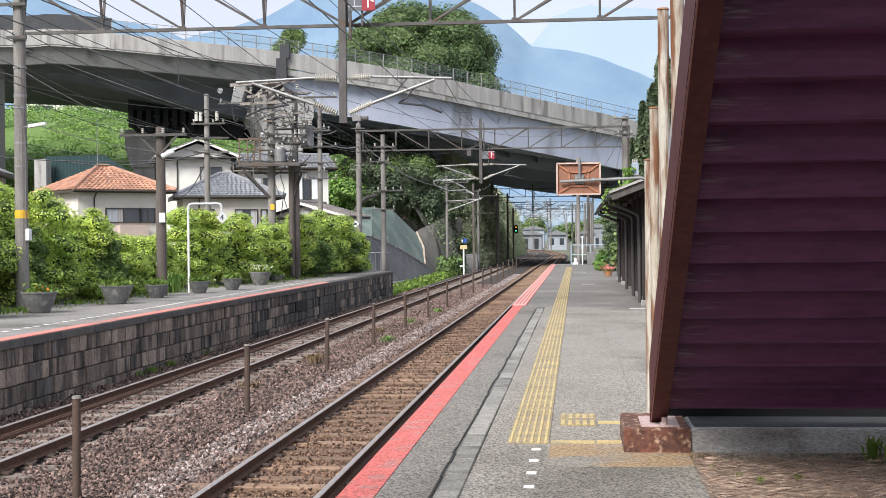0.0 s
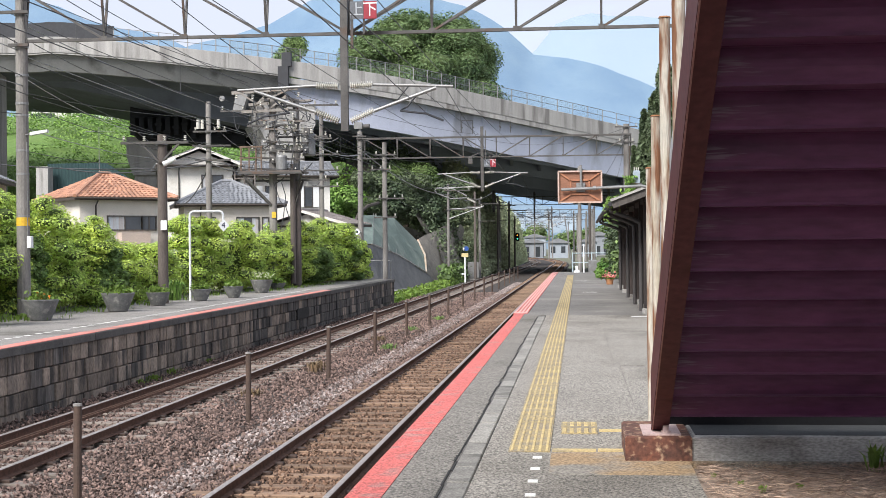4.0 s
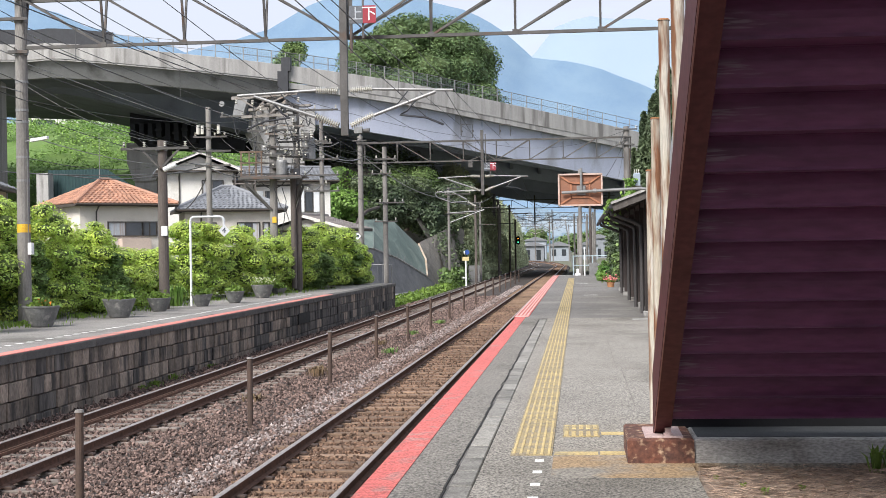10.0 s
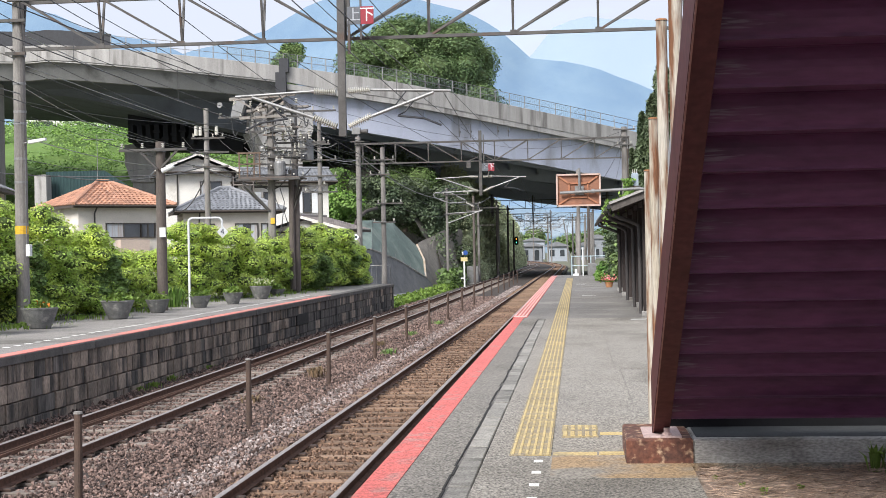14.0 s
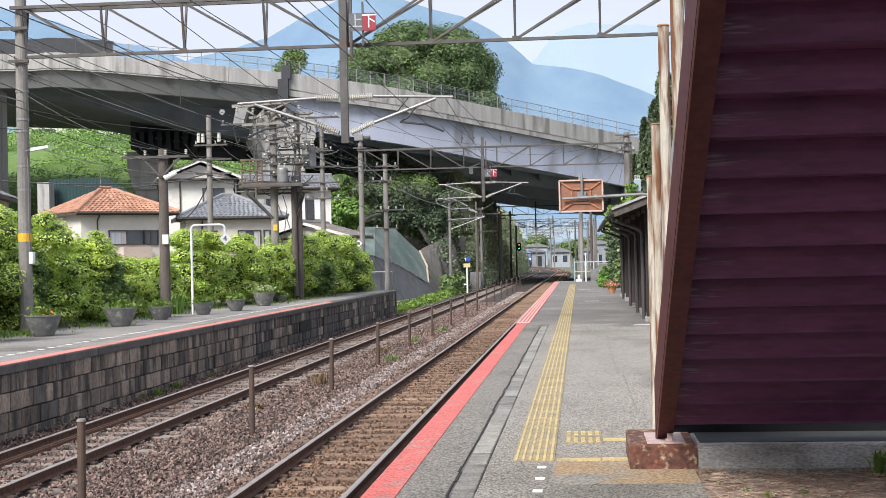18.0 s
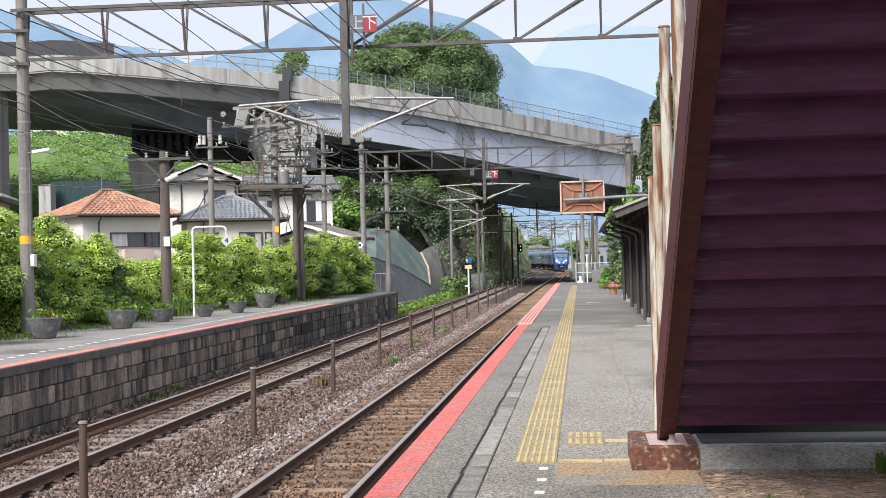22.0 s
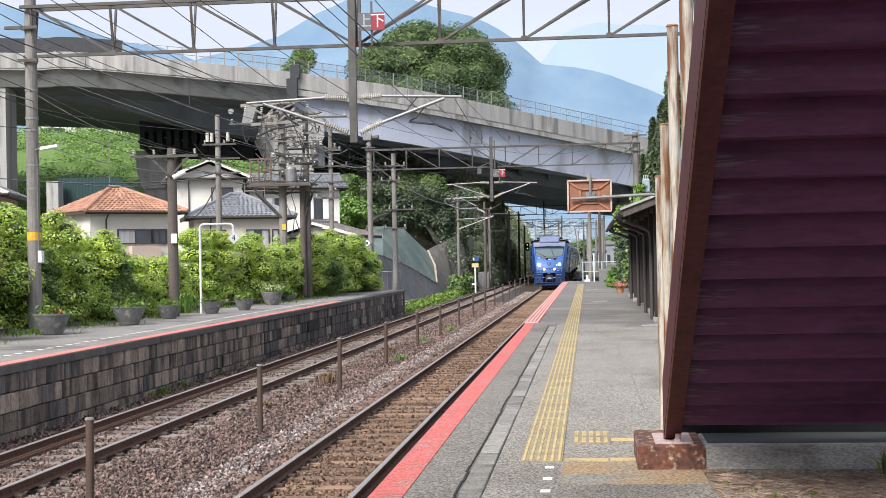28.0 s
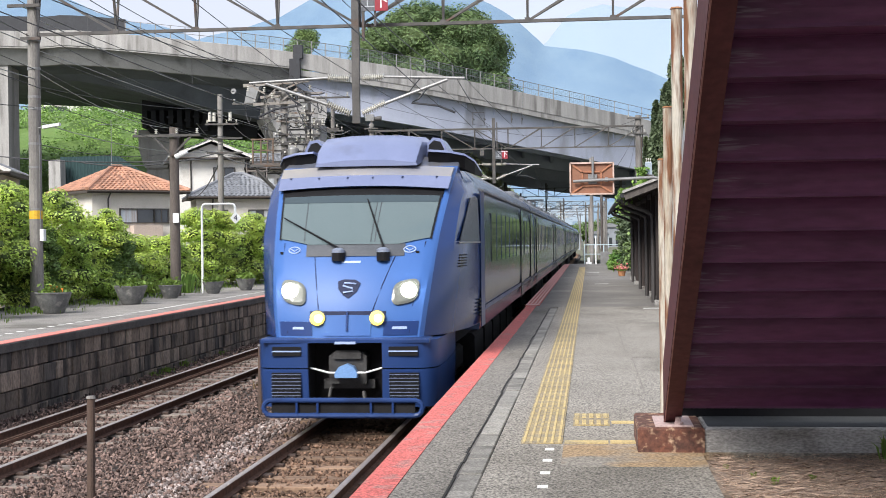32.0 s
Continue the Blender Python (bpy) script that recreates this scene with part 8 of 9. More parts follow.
part("plant", leaves("plant", np.stack([rng.normal(0, 0.2, 120), rng.normal(0, 0.2, 120), 0.36 + np.abs(rng.normal(0, 0.1, 120))], 1), 0.09, GRASS, 10), None, fp)["kind"] = "stuff"
for i, (x, y, r, ry, h, m) in enumerate(((2.3, 56, 0.9, 3.0, 2.3, LEAF_TREE), (1.9, 62, 0.75, 3.0, 2.4, LEAF_DARK), (2.3, 68, 1.2, 3.0, 3.6, LEAF_TREE), (1.6, 74, 0.55, 2.0, 0.8, LEAF_SLOPE), (2.8, 74, 1.2, 2.5, 3.4, LEAF_TREE), (1.15, 66, 0.35, 3, 0.35, LEAF_SLOPE))):
    s_ = shrub(x, y, r * 0.92, ry, h, 5000, 0.085, m, 900 + 17 * i, "leafy green bush at the end of the platform")
    s_.matrix_basis = pose(x, y, 0)
    s_["group"] = "bushes at the platform end"


def vine(x, y, z0, z1, r, k, seed):
    rng = np.random.default_rng(seed)
    z = z0 + (z1 - z0) * rng.random(k)
    a = rng.uniform(0, 6.28, k)
    w = r * (0.5 + 0.5 * np.sin(z * 2.1 + seed) ** 2) * rng.random(k) ** 0.5
    return leaves("foliage", np.stack([x + w * np.cos(a), y + w * np.sin(a), z], 1), 0.11, LEAF_SLOPE, seed)


v = thing("climbing_vine", "light green climbing plant on the catenary pole", "vine")
part("foliage", vine(2.6, 68.6, 2.2, 4.9, 0.42, 1300, 41), None, v)
part("stem", Shape().tube([(2.55, 68.8, 0.0), (2.62, 68.8, 3), (2.6, 68.8, 6.4)], 0.03, 5), BARK, v)


def cypress(x, y, h, r, seed):
    t = thing("cypress", "tall narrow dark green conifer", "tree", "conifers", at=pose(x, y, 0))
    part("trunk", Shape().rod((0, 0, -1.2), (0, 0, h * 0.95), 0.2, 0.03, 8), BARK, t)
    rng = np.random.default_rng(seed)
    k = 9000
    f = rng.random(k) ** 1.25
    a = rng.uniform(0, 6.28, k)
    w = r * (1 - f) ** 0.6 * (0.72 + 0.28 * np.sin(a * 3 + f * 17)) * np.sqrt(rng.uniform(0.4, 1, k))
    part("crown", leaves("crown", np.stack([w * np.cos(a), w * np.sin(a), f * h * 1.0 + 0.4], 1), 0.17, LEAF_DARK, seed, lift=0.2, long=2.0), None, t, "dense dark needles")
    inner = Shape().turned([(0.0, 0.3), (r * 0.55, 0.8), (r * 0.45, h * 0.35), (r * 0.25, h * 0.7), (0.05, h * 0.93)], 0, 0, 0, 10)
    part("twig_mass", inner, CORE, t, "dark core for inner twigs and their shade")


cypress(5.6, 88, 12.9, 2.6, 51)
cypress(4.9, 87, 10.6, 2.1, 56)
cypress(4.25, 88, 9.6, 1.1, 57)
cypress(4.5, 90, 8.6, 1.5, 52)
cypress(3.75, 92, 7.6, 0.5, 53)
cypress(6.4, 86, 12.8, 1.5, 54)
tree("far_right_tree", 6.0, 110, -1.2, 8.0, 3.5, 3500, 0.3, LEAF_TREE, 55, "leafy tree beyond the shelter", 0.25, 9, 0.8, 0.2)

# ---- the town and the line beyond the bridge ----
# Far walls are greyed and blued in their base colour to stand for haze.
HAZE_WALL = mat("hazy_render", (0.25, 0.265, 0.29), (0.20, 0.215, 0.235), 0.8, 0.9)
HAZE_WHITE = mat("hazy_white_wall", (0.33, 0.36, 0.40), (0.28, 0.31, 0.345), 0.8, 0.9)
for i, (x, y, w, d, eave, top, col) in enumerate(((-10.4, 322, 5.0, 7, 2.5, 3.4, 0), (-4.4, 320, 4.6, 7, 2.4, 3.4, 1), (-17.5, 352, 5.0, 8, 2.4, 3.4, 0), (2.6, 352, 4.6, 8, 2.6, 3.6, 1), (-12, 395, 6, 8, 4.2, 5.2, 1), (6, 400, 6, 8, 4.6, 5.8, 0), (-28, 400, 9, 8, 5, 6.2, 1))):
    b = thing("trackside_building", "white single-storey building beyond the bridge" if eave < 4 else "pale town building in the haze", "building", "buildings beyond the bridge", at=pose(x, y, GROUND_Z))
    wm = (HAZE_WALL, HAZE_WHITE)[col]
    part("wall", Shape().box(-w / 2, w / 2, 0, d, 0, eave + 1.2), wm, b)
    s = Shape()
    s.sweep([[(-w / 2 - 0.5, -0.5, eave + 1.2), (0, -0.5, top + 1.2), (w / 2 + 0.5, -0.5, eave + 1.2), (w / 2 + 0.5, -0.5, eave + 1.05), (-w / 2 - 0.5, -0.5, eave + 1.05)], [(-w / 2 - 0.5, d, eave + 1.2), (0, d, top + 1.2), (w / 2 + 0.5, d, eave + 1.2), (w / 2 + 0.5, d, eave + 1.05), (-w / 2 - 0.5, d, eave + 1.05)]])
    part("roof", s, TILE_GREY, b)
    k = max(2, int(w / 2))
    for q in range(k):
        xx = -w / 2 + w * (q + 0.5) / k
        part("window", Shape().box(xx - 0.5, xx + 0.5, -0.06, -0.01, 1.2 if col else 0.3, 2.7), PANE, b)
for i, (y, xa, xb) in enumerate(((205, -10, 2.5), (232, -12, 2.5), (262, -16, 0), (296, -22, -6))):
    gantry("far_gantry", y, xa, xb, 5.9, 6.9, 1.8, xa + 0.2, (xa + xb) / 2, 4.3, "far-off catenary gantry in the bend", (xa + xb) / 2)
    for x in (xa, xb):
        pole("far_pole", x, y, GROUND_Z, 7.6, 0.17, 0.14, CONCRETE_POLE, "far-off gantry pole in the bend", ((7.2, 0.5, 0.5, 2),), group="far poles")
for x, y, z1 in ((-5.0, 280, 6.5), (-9.2, 300, 7), (-2, 310, 7), (1.5, 250, 6.5), (3, 300, 8), (-0.5, 200, 6.6), (1.2, 180, 6.0)):
    pole("far_pole", x, y, GROUND_Z, z1, 0.14, 0.11, CONCRETE_POLE, "far-off slim concrete utility pole", ((z1 - 0.5, 0.7, 0.7, 3),), group="far poles")
sg = thing("rail_signal", "black colour-light signal on a mast with a lit green lamp", "signal", at=pose(-6.75, 150, GROUND_Z))
part("mast", Shape().rod((0, 0, 0), (0, 0, 6.0), 0.09, n=10), DARK_POLE, sg)
hd = part("head", Shape().sweep([[(0.3 + 0.22 * math.cos(a), -0.2, 3.75 + 0.22 * math.sin(a) + (0.24 if math.sin(a) > 0 else -0.24)) for a in [2 * math.pi * q / 20 for q in range(20)]], [(0.3 + 0.22 * math.cos(a), 0.05, 3.75 + 0.22 * math.sin(a) + (0.24 if math.sin(a) > 0 else -0.24)) for a in [2 * math.pi * q / 20 for q in range(20)]]]), BLACK, sg, "black signal head")
part("lamp", disc((0.3, -0.22, 3.56), 0.075, 0.04), mat("lit_green", (0.1, 0.9, 0.5), (0.1, 0.9, 0.5), 1, 0.3, bump=0, glow=0.9), hd, "lit green lamp")
part("lamp", disc((0.3, -0.22, 3.94), 0.07, 0.04), mat("lit_amber", (0.9, 0.45, 0.05), (0.9, 0.45, 0.05), 1, 0.3, bump=0, glow=0.7), hd, "lit amber lamp")
pole("signal_pole", -7.35, 150, GROUND_Z, 6.4, 0.11, 0.1, DARK_POLE, "dark mast beside the signal", ((6.0, 0.2, 2.2, 0), (5.4, 0.2, 2.0, 0)))
for i, (x, y, h, r) in enumerate(((-16, 420, 9, 9), (0, 440, 9, 10), (14, 410, 9, 8), (-34, 430, 9, 9), (30, 430, 10, 10), (-52, 440, 10, 10), (22, 330, 7, 6), (14, 280, 7, 6), (12, 220, 7, 5), (10, 170, 6, 4.5))):
    tree("far_tree", x, y, GROUND_Z, h, r, 1500, 0.6, LEAF_TREE, 600 + i, "distant leafy tree beyond the bridge", 0.3, 8, 0.7, 0.15)

# Wall and roof colours here carry the distance haze too.
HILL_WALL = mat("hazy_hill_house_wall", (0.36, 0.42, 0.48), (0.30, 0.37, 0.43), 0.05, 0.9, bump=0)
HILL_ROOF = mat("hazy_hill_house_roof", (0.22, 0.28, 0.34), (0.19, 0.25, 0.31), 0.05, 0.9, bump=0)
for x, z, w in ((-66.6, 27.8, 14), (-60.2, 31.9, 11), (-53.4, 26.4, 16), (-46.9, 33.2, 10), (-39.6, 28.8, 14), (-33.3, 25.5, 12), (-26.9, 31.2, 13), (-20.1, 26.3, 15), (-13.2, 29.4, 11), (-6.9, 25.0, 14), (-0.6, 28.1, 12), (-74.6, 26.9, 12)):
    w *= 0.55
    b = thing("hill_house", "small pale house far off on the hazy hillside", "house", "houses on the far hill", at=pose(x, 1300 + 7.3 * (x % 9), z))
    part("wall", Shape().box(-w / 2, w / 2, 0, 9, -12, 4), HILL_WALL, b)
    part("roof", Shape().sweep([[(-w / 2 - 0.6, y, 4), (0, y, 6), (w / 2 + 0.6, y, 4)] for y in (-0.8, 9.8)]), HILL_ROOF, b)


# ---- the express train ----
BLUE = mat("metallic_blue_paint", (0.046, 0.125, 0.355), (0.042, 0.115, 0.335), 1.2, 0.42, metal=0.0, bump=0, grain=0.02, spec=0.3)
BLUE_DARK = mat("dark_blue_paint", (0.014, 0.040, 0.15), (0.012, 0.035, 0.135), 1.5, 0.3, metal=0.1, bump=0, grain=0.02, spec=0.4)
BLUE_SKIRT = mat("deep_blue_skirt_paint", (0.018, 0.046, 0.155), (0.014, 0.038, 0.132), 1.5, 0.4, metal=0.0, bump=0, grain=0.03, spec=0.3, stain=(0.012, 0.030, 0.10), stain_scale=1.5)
# Nose paint again, darkened for the weaker light on its flanks.
BLUE_FLANK = mat("shaded_glossy_blue_flank", (0.015, 0.040, 0.145), (0.013, 0.035, 0.128), 1.5, 0.2, metal=0.0, bump=0, grain=0.02, spec=0.45)
SIDE_METAL = mat("grey_blue_metallic_side", (0.085, 0.125, 0.225), (0.070, 0.105, 0.195), 0.8, 0.16, metal=0.55, bump=0.02, bscale=4, grain=0.03, spec=0.4)
ROOF_GREY = mat("roof_grey", (0.17, 0.18, 0.20), (0.12, 0.125, 0.14), 1.2, 0.5, metal=0.4, stain=(0.22, 0.18, 0.13), stain_scale=1.2)
CAB_PANE = mat("dark_cab_pane", (0.012, 0.015, 0.02), (0.010, 0.013, 0.017), 2, 0.22, bump=0, spec=0.22)
GLASS_DARK = mat("tinted_pane", (0.05, 0.06, 0.06), (0.045, 0.055, 0.055), 2, 0.06, bump=0, spec=0.9)
SCREEN = mat("windscreen_glass", (0.105, 0.14, 0.145), (0.095, 0.128, 0.133), 0.6, 0.04, bump=0, grain=0.02, spec=0.9)
UNDER = mat("underframe_grime", (0.022, 0.021, 0.022), (0.013, 0.0125, 0.013), 4, 0.85, bump=0.3, spec=0.15)
LAMP_WHITE = mat("lit_headlamp", (1.0, 0.97, 0.88), (1.0, 0.97, 0.88), 1, 0.2, bump=0, glow=12)
LAMP_WARM = mat("lit_fog_lamp", (0.95, 0.72, 0.12), (0.95, 0.72, 0.12), 1, 0.2, bump=0, glow=1.15)
LAMP_GLASS = mat("headlamp_cover", (0.17, 0.178, 0.155), (0.135, 0.142, 0.125), 3, 0.12, bump=0, grain=0.05, spec=0.6)
PALE_MARK = mat("pale_blue_mark", (0.36, 0.45, 0.68), (0.33, 0.42, 0.65), 5, 0.4, bump=0)
STEEL = mat("coupler_steel", (0.06, 0.058, 0.057), (0.035, 0.033, 0.032), 6, 0.6, metal=0.3)
CAR = 20.5


def between(t, rows):
    for (a, va), (b, vb) in zip(rows, rows[1:]):
        if t <= b:
            f = max(0.0, (t - a) / (b - a))
            return va + (vb - va) * f
    return rows[-1][1]


def half(z):
    """Half the width of the front at height z over the rails."""
    return between(z, ((1.15, 0.86), (1.7, 0.93), (2.38, 1.0), (2.95, 1.08), (3.3, 1.13)))


def nose_y(z):
    return between(z, ((1.15, 0.36), (1.45, 0.42), (1.7, 0.52), (1.95, 0.66), (2.16, 0.80), (2.38, 0.97), (2.65, 1.24), (2.95, 1.58), (3.12, 1.80), (3.3, 2.15)))


def wall_x(z):
    return between(z, ((1.05, 1.35), (1.3, 1.405), (1.6, 1.425), (2.6, 1.425), (2.95, 1.39), (3.15, 1.30), (3.32, 1.13)))


def face(u, z, out=0.0):
    """A point of the front: u from -1 to 1 across."""
    return (u * half(z), nose_y(z) + 0.13 * u * u - out, z + out * 0.35)


def patch(u0, u1, z0, z1, out, n=10, m=6, thick=0.012):
    """A thin shell on the front; z0 and z1 are heights or functions of u."""
    f0 = z0 if callable(z0) else (lambda u: z0)
    f1 = z1 if callable(z1) else (lambda u: z1)
    rings = []
    for j in range(m + 1):
        rings.append([face(u0 + (u1 - u0) * i / n, f0(u0 + (u1 - u0) * i / n) * (1 - j / m) + f1(u0 + (u1 - u0) * i / n) * j / m, out) for i in range(n + 1)])
    s = Shape()
    s.sweep(rings, closed=False)
    back = [[(x, y + thick, z) for x, y, z in r] for r in rings]
    for a, b in ((rings[0], back[0]), (back[-1], rings[-1])):
        s.sweep([a, b], closed=False)
    for e in (0, -1):
        s.sweep([[r[e] for r in rings], [r[e] for r in back]], closed=False)
    return s


def body_profile():
    right = [(wall_x(z), z) for z in (1.05, 1.18, 1.3, 1.6, 2.1, 2.6, 2.8, 2.95, 3.05, 3.15, 3.25, 3.32)] + [(0.95, 3.42), (0.6, 3.50), (0.25, 3.53)]
    return right


def car_body(t, y0, y1, material):
    pr = body_profile()
    prof = pr + [(-x, z) for x, z in reversed(pr)]
    s = Shape()
    s.sweep([[(x, y, z) for x, z in prof] for y in (y0, y0 + 0.03, y1 - 0.03, y1)])
    n = len(prof)
    for q, f in enumerate(s.f):
        k = q % n
        if q < 3 * n and 10 <= k <= 18:
            s.mi[q] = 1
        elif q < 3 * n and k == n - 1:
            s.mi[q] = 2
    body = part("body", s, [material, ROOF_GREY, UNDER], t, "grey-blue metallic car body", smooth=True)
    settle(body)
    return body


def car_side(t, y0, y1, doors, panes):
    """Windows, doors and seams on both sides of a car."""
    for side in (-1, 1):
        X = 1.425 * side
        for a, b in panes:
            w = part("side_window", Shape().box(min(X, X + 0.008 * side), max(X, X + 0.008 * side), a, b, 1.98, 2.72), GLASS_DARK, t, "dark tinted window")
            k = max(2, int((b - a) / 1.1))
            for i in range(1, k):
                y = a + (b - a) * i / k
                part("window_bar", Shape().box(min(X, X + 0.014 * side), max(X, X + 0.014 * side), y - 0.05, y + 0.05, 1.98, 2.72), SIDE_METAL, w)
        for y in doors:
            d = part("door", Shape().box(min(X, X + 0.006 * side), max(X, X + 0.006 * side), y, y + 0.95, 1.1, 2.93), SIDE_METAL, t, "sliding door")
            part("door_seam", Shape().box(min(X, X + 0.012 * side), max(X, X + 0.012 * side), y - 0.05, y, 1.1, 2.95), BLACK, d)
            part("door_pane", Shape().box(min(X, X + 0.011 * side), max(X, X + 0.011 * side), y + 0.22, y + 0.72, 1.95, 2.6), GLASS_DARK, d)
        part("gutter", Shape().box(min(1.36 * side, 1.41 * side), max(1.36 * side, 1.41 * side), y0, y1, 3.0, 3.03), ROOF_GREY, t)
        part("sill_band", Shape().box(min(X, X + 0.006 * side), max(X, X + 0.006 * side), y0, y1, 1.32, 1.38), BLUE_DARK, t)


def bogie(t, y):
    b = part("bogie", Shape().box(-0.95, 0.95, y - 1.4, y + 1.4, 0.42, 0.72, 0.05), UNDER, t, "grimy bogie frame")
    for dy in (-1.05, 1.05):
        for x in (-0.56, 0.56):
            part("wheel", Shape().rod((x - 0.06, y + dy, 0.43), (x + 0.06, y + dy, 0.43), 0.43, n=20), STEEL, b)


def underfloor(t, y0, y1):
    part("underframe", Shape().box(-1.0, 1.0, y0, y1, 0.85, 1.06), UNDER, t)
    y = y0 + 4.6
    i = 0
    while y < y1 - 5.2:
        part("equipment_box", Shape().box(-1.12, 1.12, y, y + 1.7, 0.36 + 0.06 * (i % 2), 0.86, 0.04), UNDER, t, "underfloor equipment box")
        y += 2.05
        i += 1
    bogie(t, y0 + 3.1)
    bogie(t, y1 - 3.1)


def end_car_front(t):
    """The raked blue front."""
    zs = (1.15, 1.28, 1.45, 1.7, 1.95, 2.16, 2.38, 2.65, 2.95, 3.12, 3.3)
    us = [-1 + 0.125 * i for i in range(17)]
    rings = []
    for z in zs:
        f = [face(u, z) for u in us]
        w = wall_x(z)
        e = f[-1]
        k = between(z, ((1.15, 1.0), (2.5, 1.3), (3.0, 1.6), (3.3, 2.3)))
        side = [(e[0] + 0.05, e[1] + 0.06), (between(z, ((1.15, 1.13), (1.7, 1.19), (2.5, 1.24), (3.0, 1.28), (3.3, 1.18))), max(k, e[1] + 0.22)), (w - 0.07, max(2.1, e[1] + 0.5)), (w - 0.01, 2.85), (w, 3.3)]
        rings.append([(-x, y, z) for x, y in reversed(side)] + f + [(x, y, z) for x, y in side])
    s = Shape()
    s.sweep(rings, closed=False)
    n = len(rings[0])
    # Outer columns on both sides get the darkened flank colour.
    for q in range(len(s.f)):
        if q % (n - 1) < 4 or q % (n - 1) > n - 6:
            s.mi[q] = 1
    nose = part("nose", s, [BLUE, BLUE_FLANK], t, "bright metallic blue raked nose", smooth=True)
    settle(nose)
    # cowl between the visor and the roof
    top = Shape()
    a = rings[-1]
    crown = [(x * 0.98, 2.5 + 0.25 * abs(x) ** 2 * 0.5, 3.40 + 0.10 * (1 - min(1, abs(x) / 1.0) ** 2)) for x, y, z in a]
    roof = [(max(-1.13, min(1.13, x)), 3.3, between(abs(x), ((0, 3.53), (0.25, 3.53), (0.6, 3.50), (0.95, 3.42), (1.13, 3.32)))) for x, y, z in a]
    top.sweep([a, crown, roof], closed=False)
    settle(part("roof_cowl", top, mat("cowl_grey_blue", (0.22, 0.24, 0.31), (0.17, 0.18, 0.22), 1.2, 0.35, metal=0.5, bump=0.02, stain=(0.30, 0.25, 0.18), stain_scale=2.0, stain_at=0.58), t, "grey-blue dusty roof cowl", smooth=True))
    # visor lip and black gap
    # Visor lighter than the nose: the sky's reflection is put into its paint.
    settle(part("visor", patch(-1.03, 1.03, lambda u: 3.0 - 0.045 * u * u, lambda u: 3.15 - 0.03 * u * u, 0.07, 16, 4, 0.1), mat("sky_pale_visor_blue", (0.215, 0.245, 0.39), (0.185, 0.215, 0.35), 2, 0.25, metal=0.3, bump=0, grain=0.03), t, "blue visor over the windscreen, paled for the sky's reflection", smooth=True))
    settle(part("dusty_cowl", patch(-1.02, 1.02, lambda u: 3.15 - 0.03 * u * u, lambda u: 3.285 - 0.03 * u * u, 0.066, 16, 4, 0.1), mat("dusty_cowl", (0.29, 0.265, 0.235), (0.215, 0.22, 0.26), 1.5, 0.5, metal=0.1, bump=0, grain=0.06), t, "visor top covered with brown dust", smooth=True))
    part("visor_gap", patch(-0.98, 0.98, 2.86, lambda u: 3.005 - 0.035 * u * u, 0.012, 16, 2), BLACK, t, "black gap under the visor")
    for u in (-0.9, -0.55, -0.2, 0.1, 0.45, 0.85):
        part("visor_mark", patch(u, u + 0.022, 3.10, 3.125, 0.075, 2, 1, 0.006), NAVY, t)
    low = lambda u: 2.27 + 0.11 * max(0.0, abs(u) - 0.62) ** 0.7 * 2.0 ** 0.7 * 0.9
    screen = part("windscreen", patch(-0.965, 0.965, low, lambda u: 2.90 - 0.02 * u * u, 0.016, 20, 6), SCREEN, t, "large wrap-round windscreen", smooth=True)
    part("shade_band", patch(-0.95, 0.95, 2.80, lambda u: 2.898 - 0.02 * u * u, 0.019, 16, 2, 0.004), mat("shade_band", (0.045, 0.065, 0.075), (0.04, 0.058, 0.068), 2, 0.1, bump=0, grain=0.02), screen, "dark tinted shade band")
    for u, w in ((-0.64, 0.010), (0.215, 0.010), (0.265, 0.010)):
        part("inner_pillar", patch(u, u + w, 2.30, 2.86, 0.0185, 1, 6, 0.003), DARK_STEEL, screen, "thin dark pillar seen through the glass")
    for u in (-0.96, 0.96):
        part("screen_edge", patch(u - 0.012, u + 0.012, 2.33, 2.93, 0.02, 2, 6), BLACK, screen)
    part("cowl_panel", patch(-0.60, 0.66, 2.125, lambda u: 2.275, 0.01, 8, 2), mat("grey_cowl_panel", (0.06, 0.065, 0.075), (0.045, 0.05, 0.06), 4, 0.45, bump=0), t, "dark grey wiper panel")
    for u, tip in ((-0.17, (-0.92, 2.60)), (0.40, (0.10, 2.83))):
        x, y, z = face(u, 2.16)
        w = part("wiper", Shape().rod(face(u, 2.21, 0.06), face(tip[0], tip[1], 0.05), 0.014, 0.009, 6), BLACK, t, "black windscreen wiper")
        part("wiper_hub", Shape().turned([(0.0, -0.09), (0.082, -0.09), (0.082, 0.015)], x, y - 0.05, z, 14), BLACK, w)
        part("hub_cap", Shape().turned([(0.082, 0.015), (0.078, 0.05), (0.04, 0.072), (0.0, 0.076)], x, y - 0.05, z, 14), mat("hub_cap_grey", (0.22, 0.25, 0.32), (0.2, 0.23, 0.3), 5, 0.4, metal=0.3) if u < 0 else bpy.data.materials["hub_cap_grey"], w, "grey hub cap")
    # dome on the roof with side scoops
    rings = []
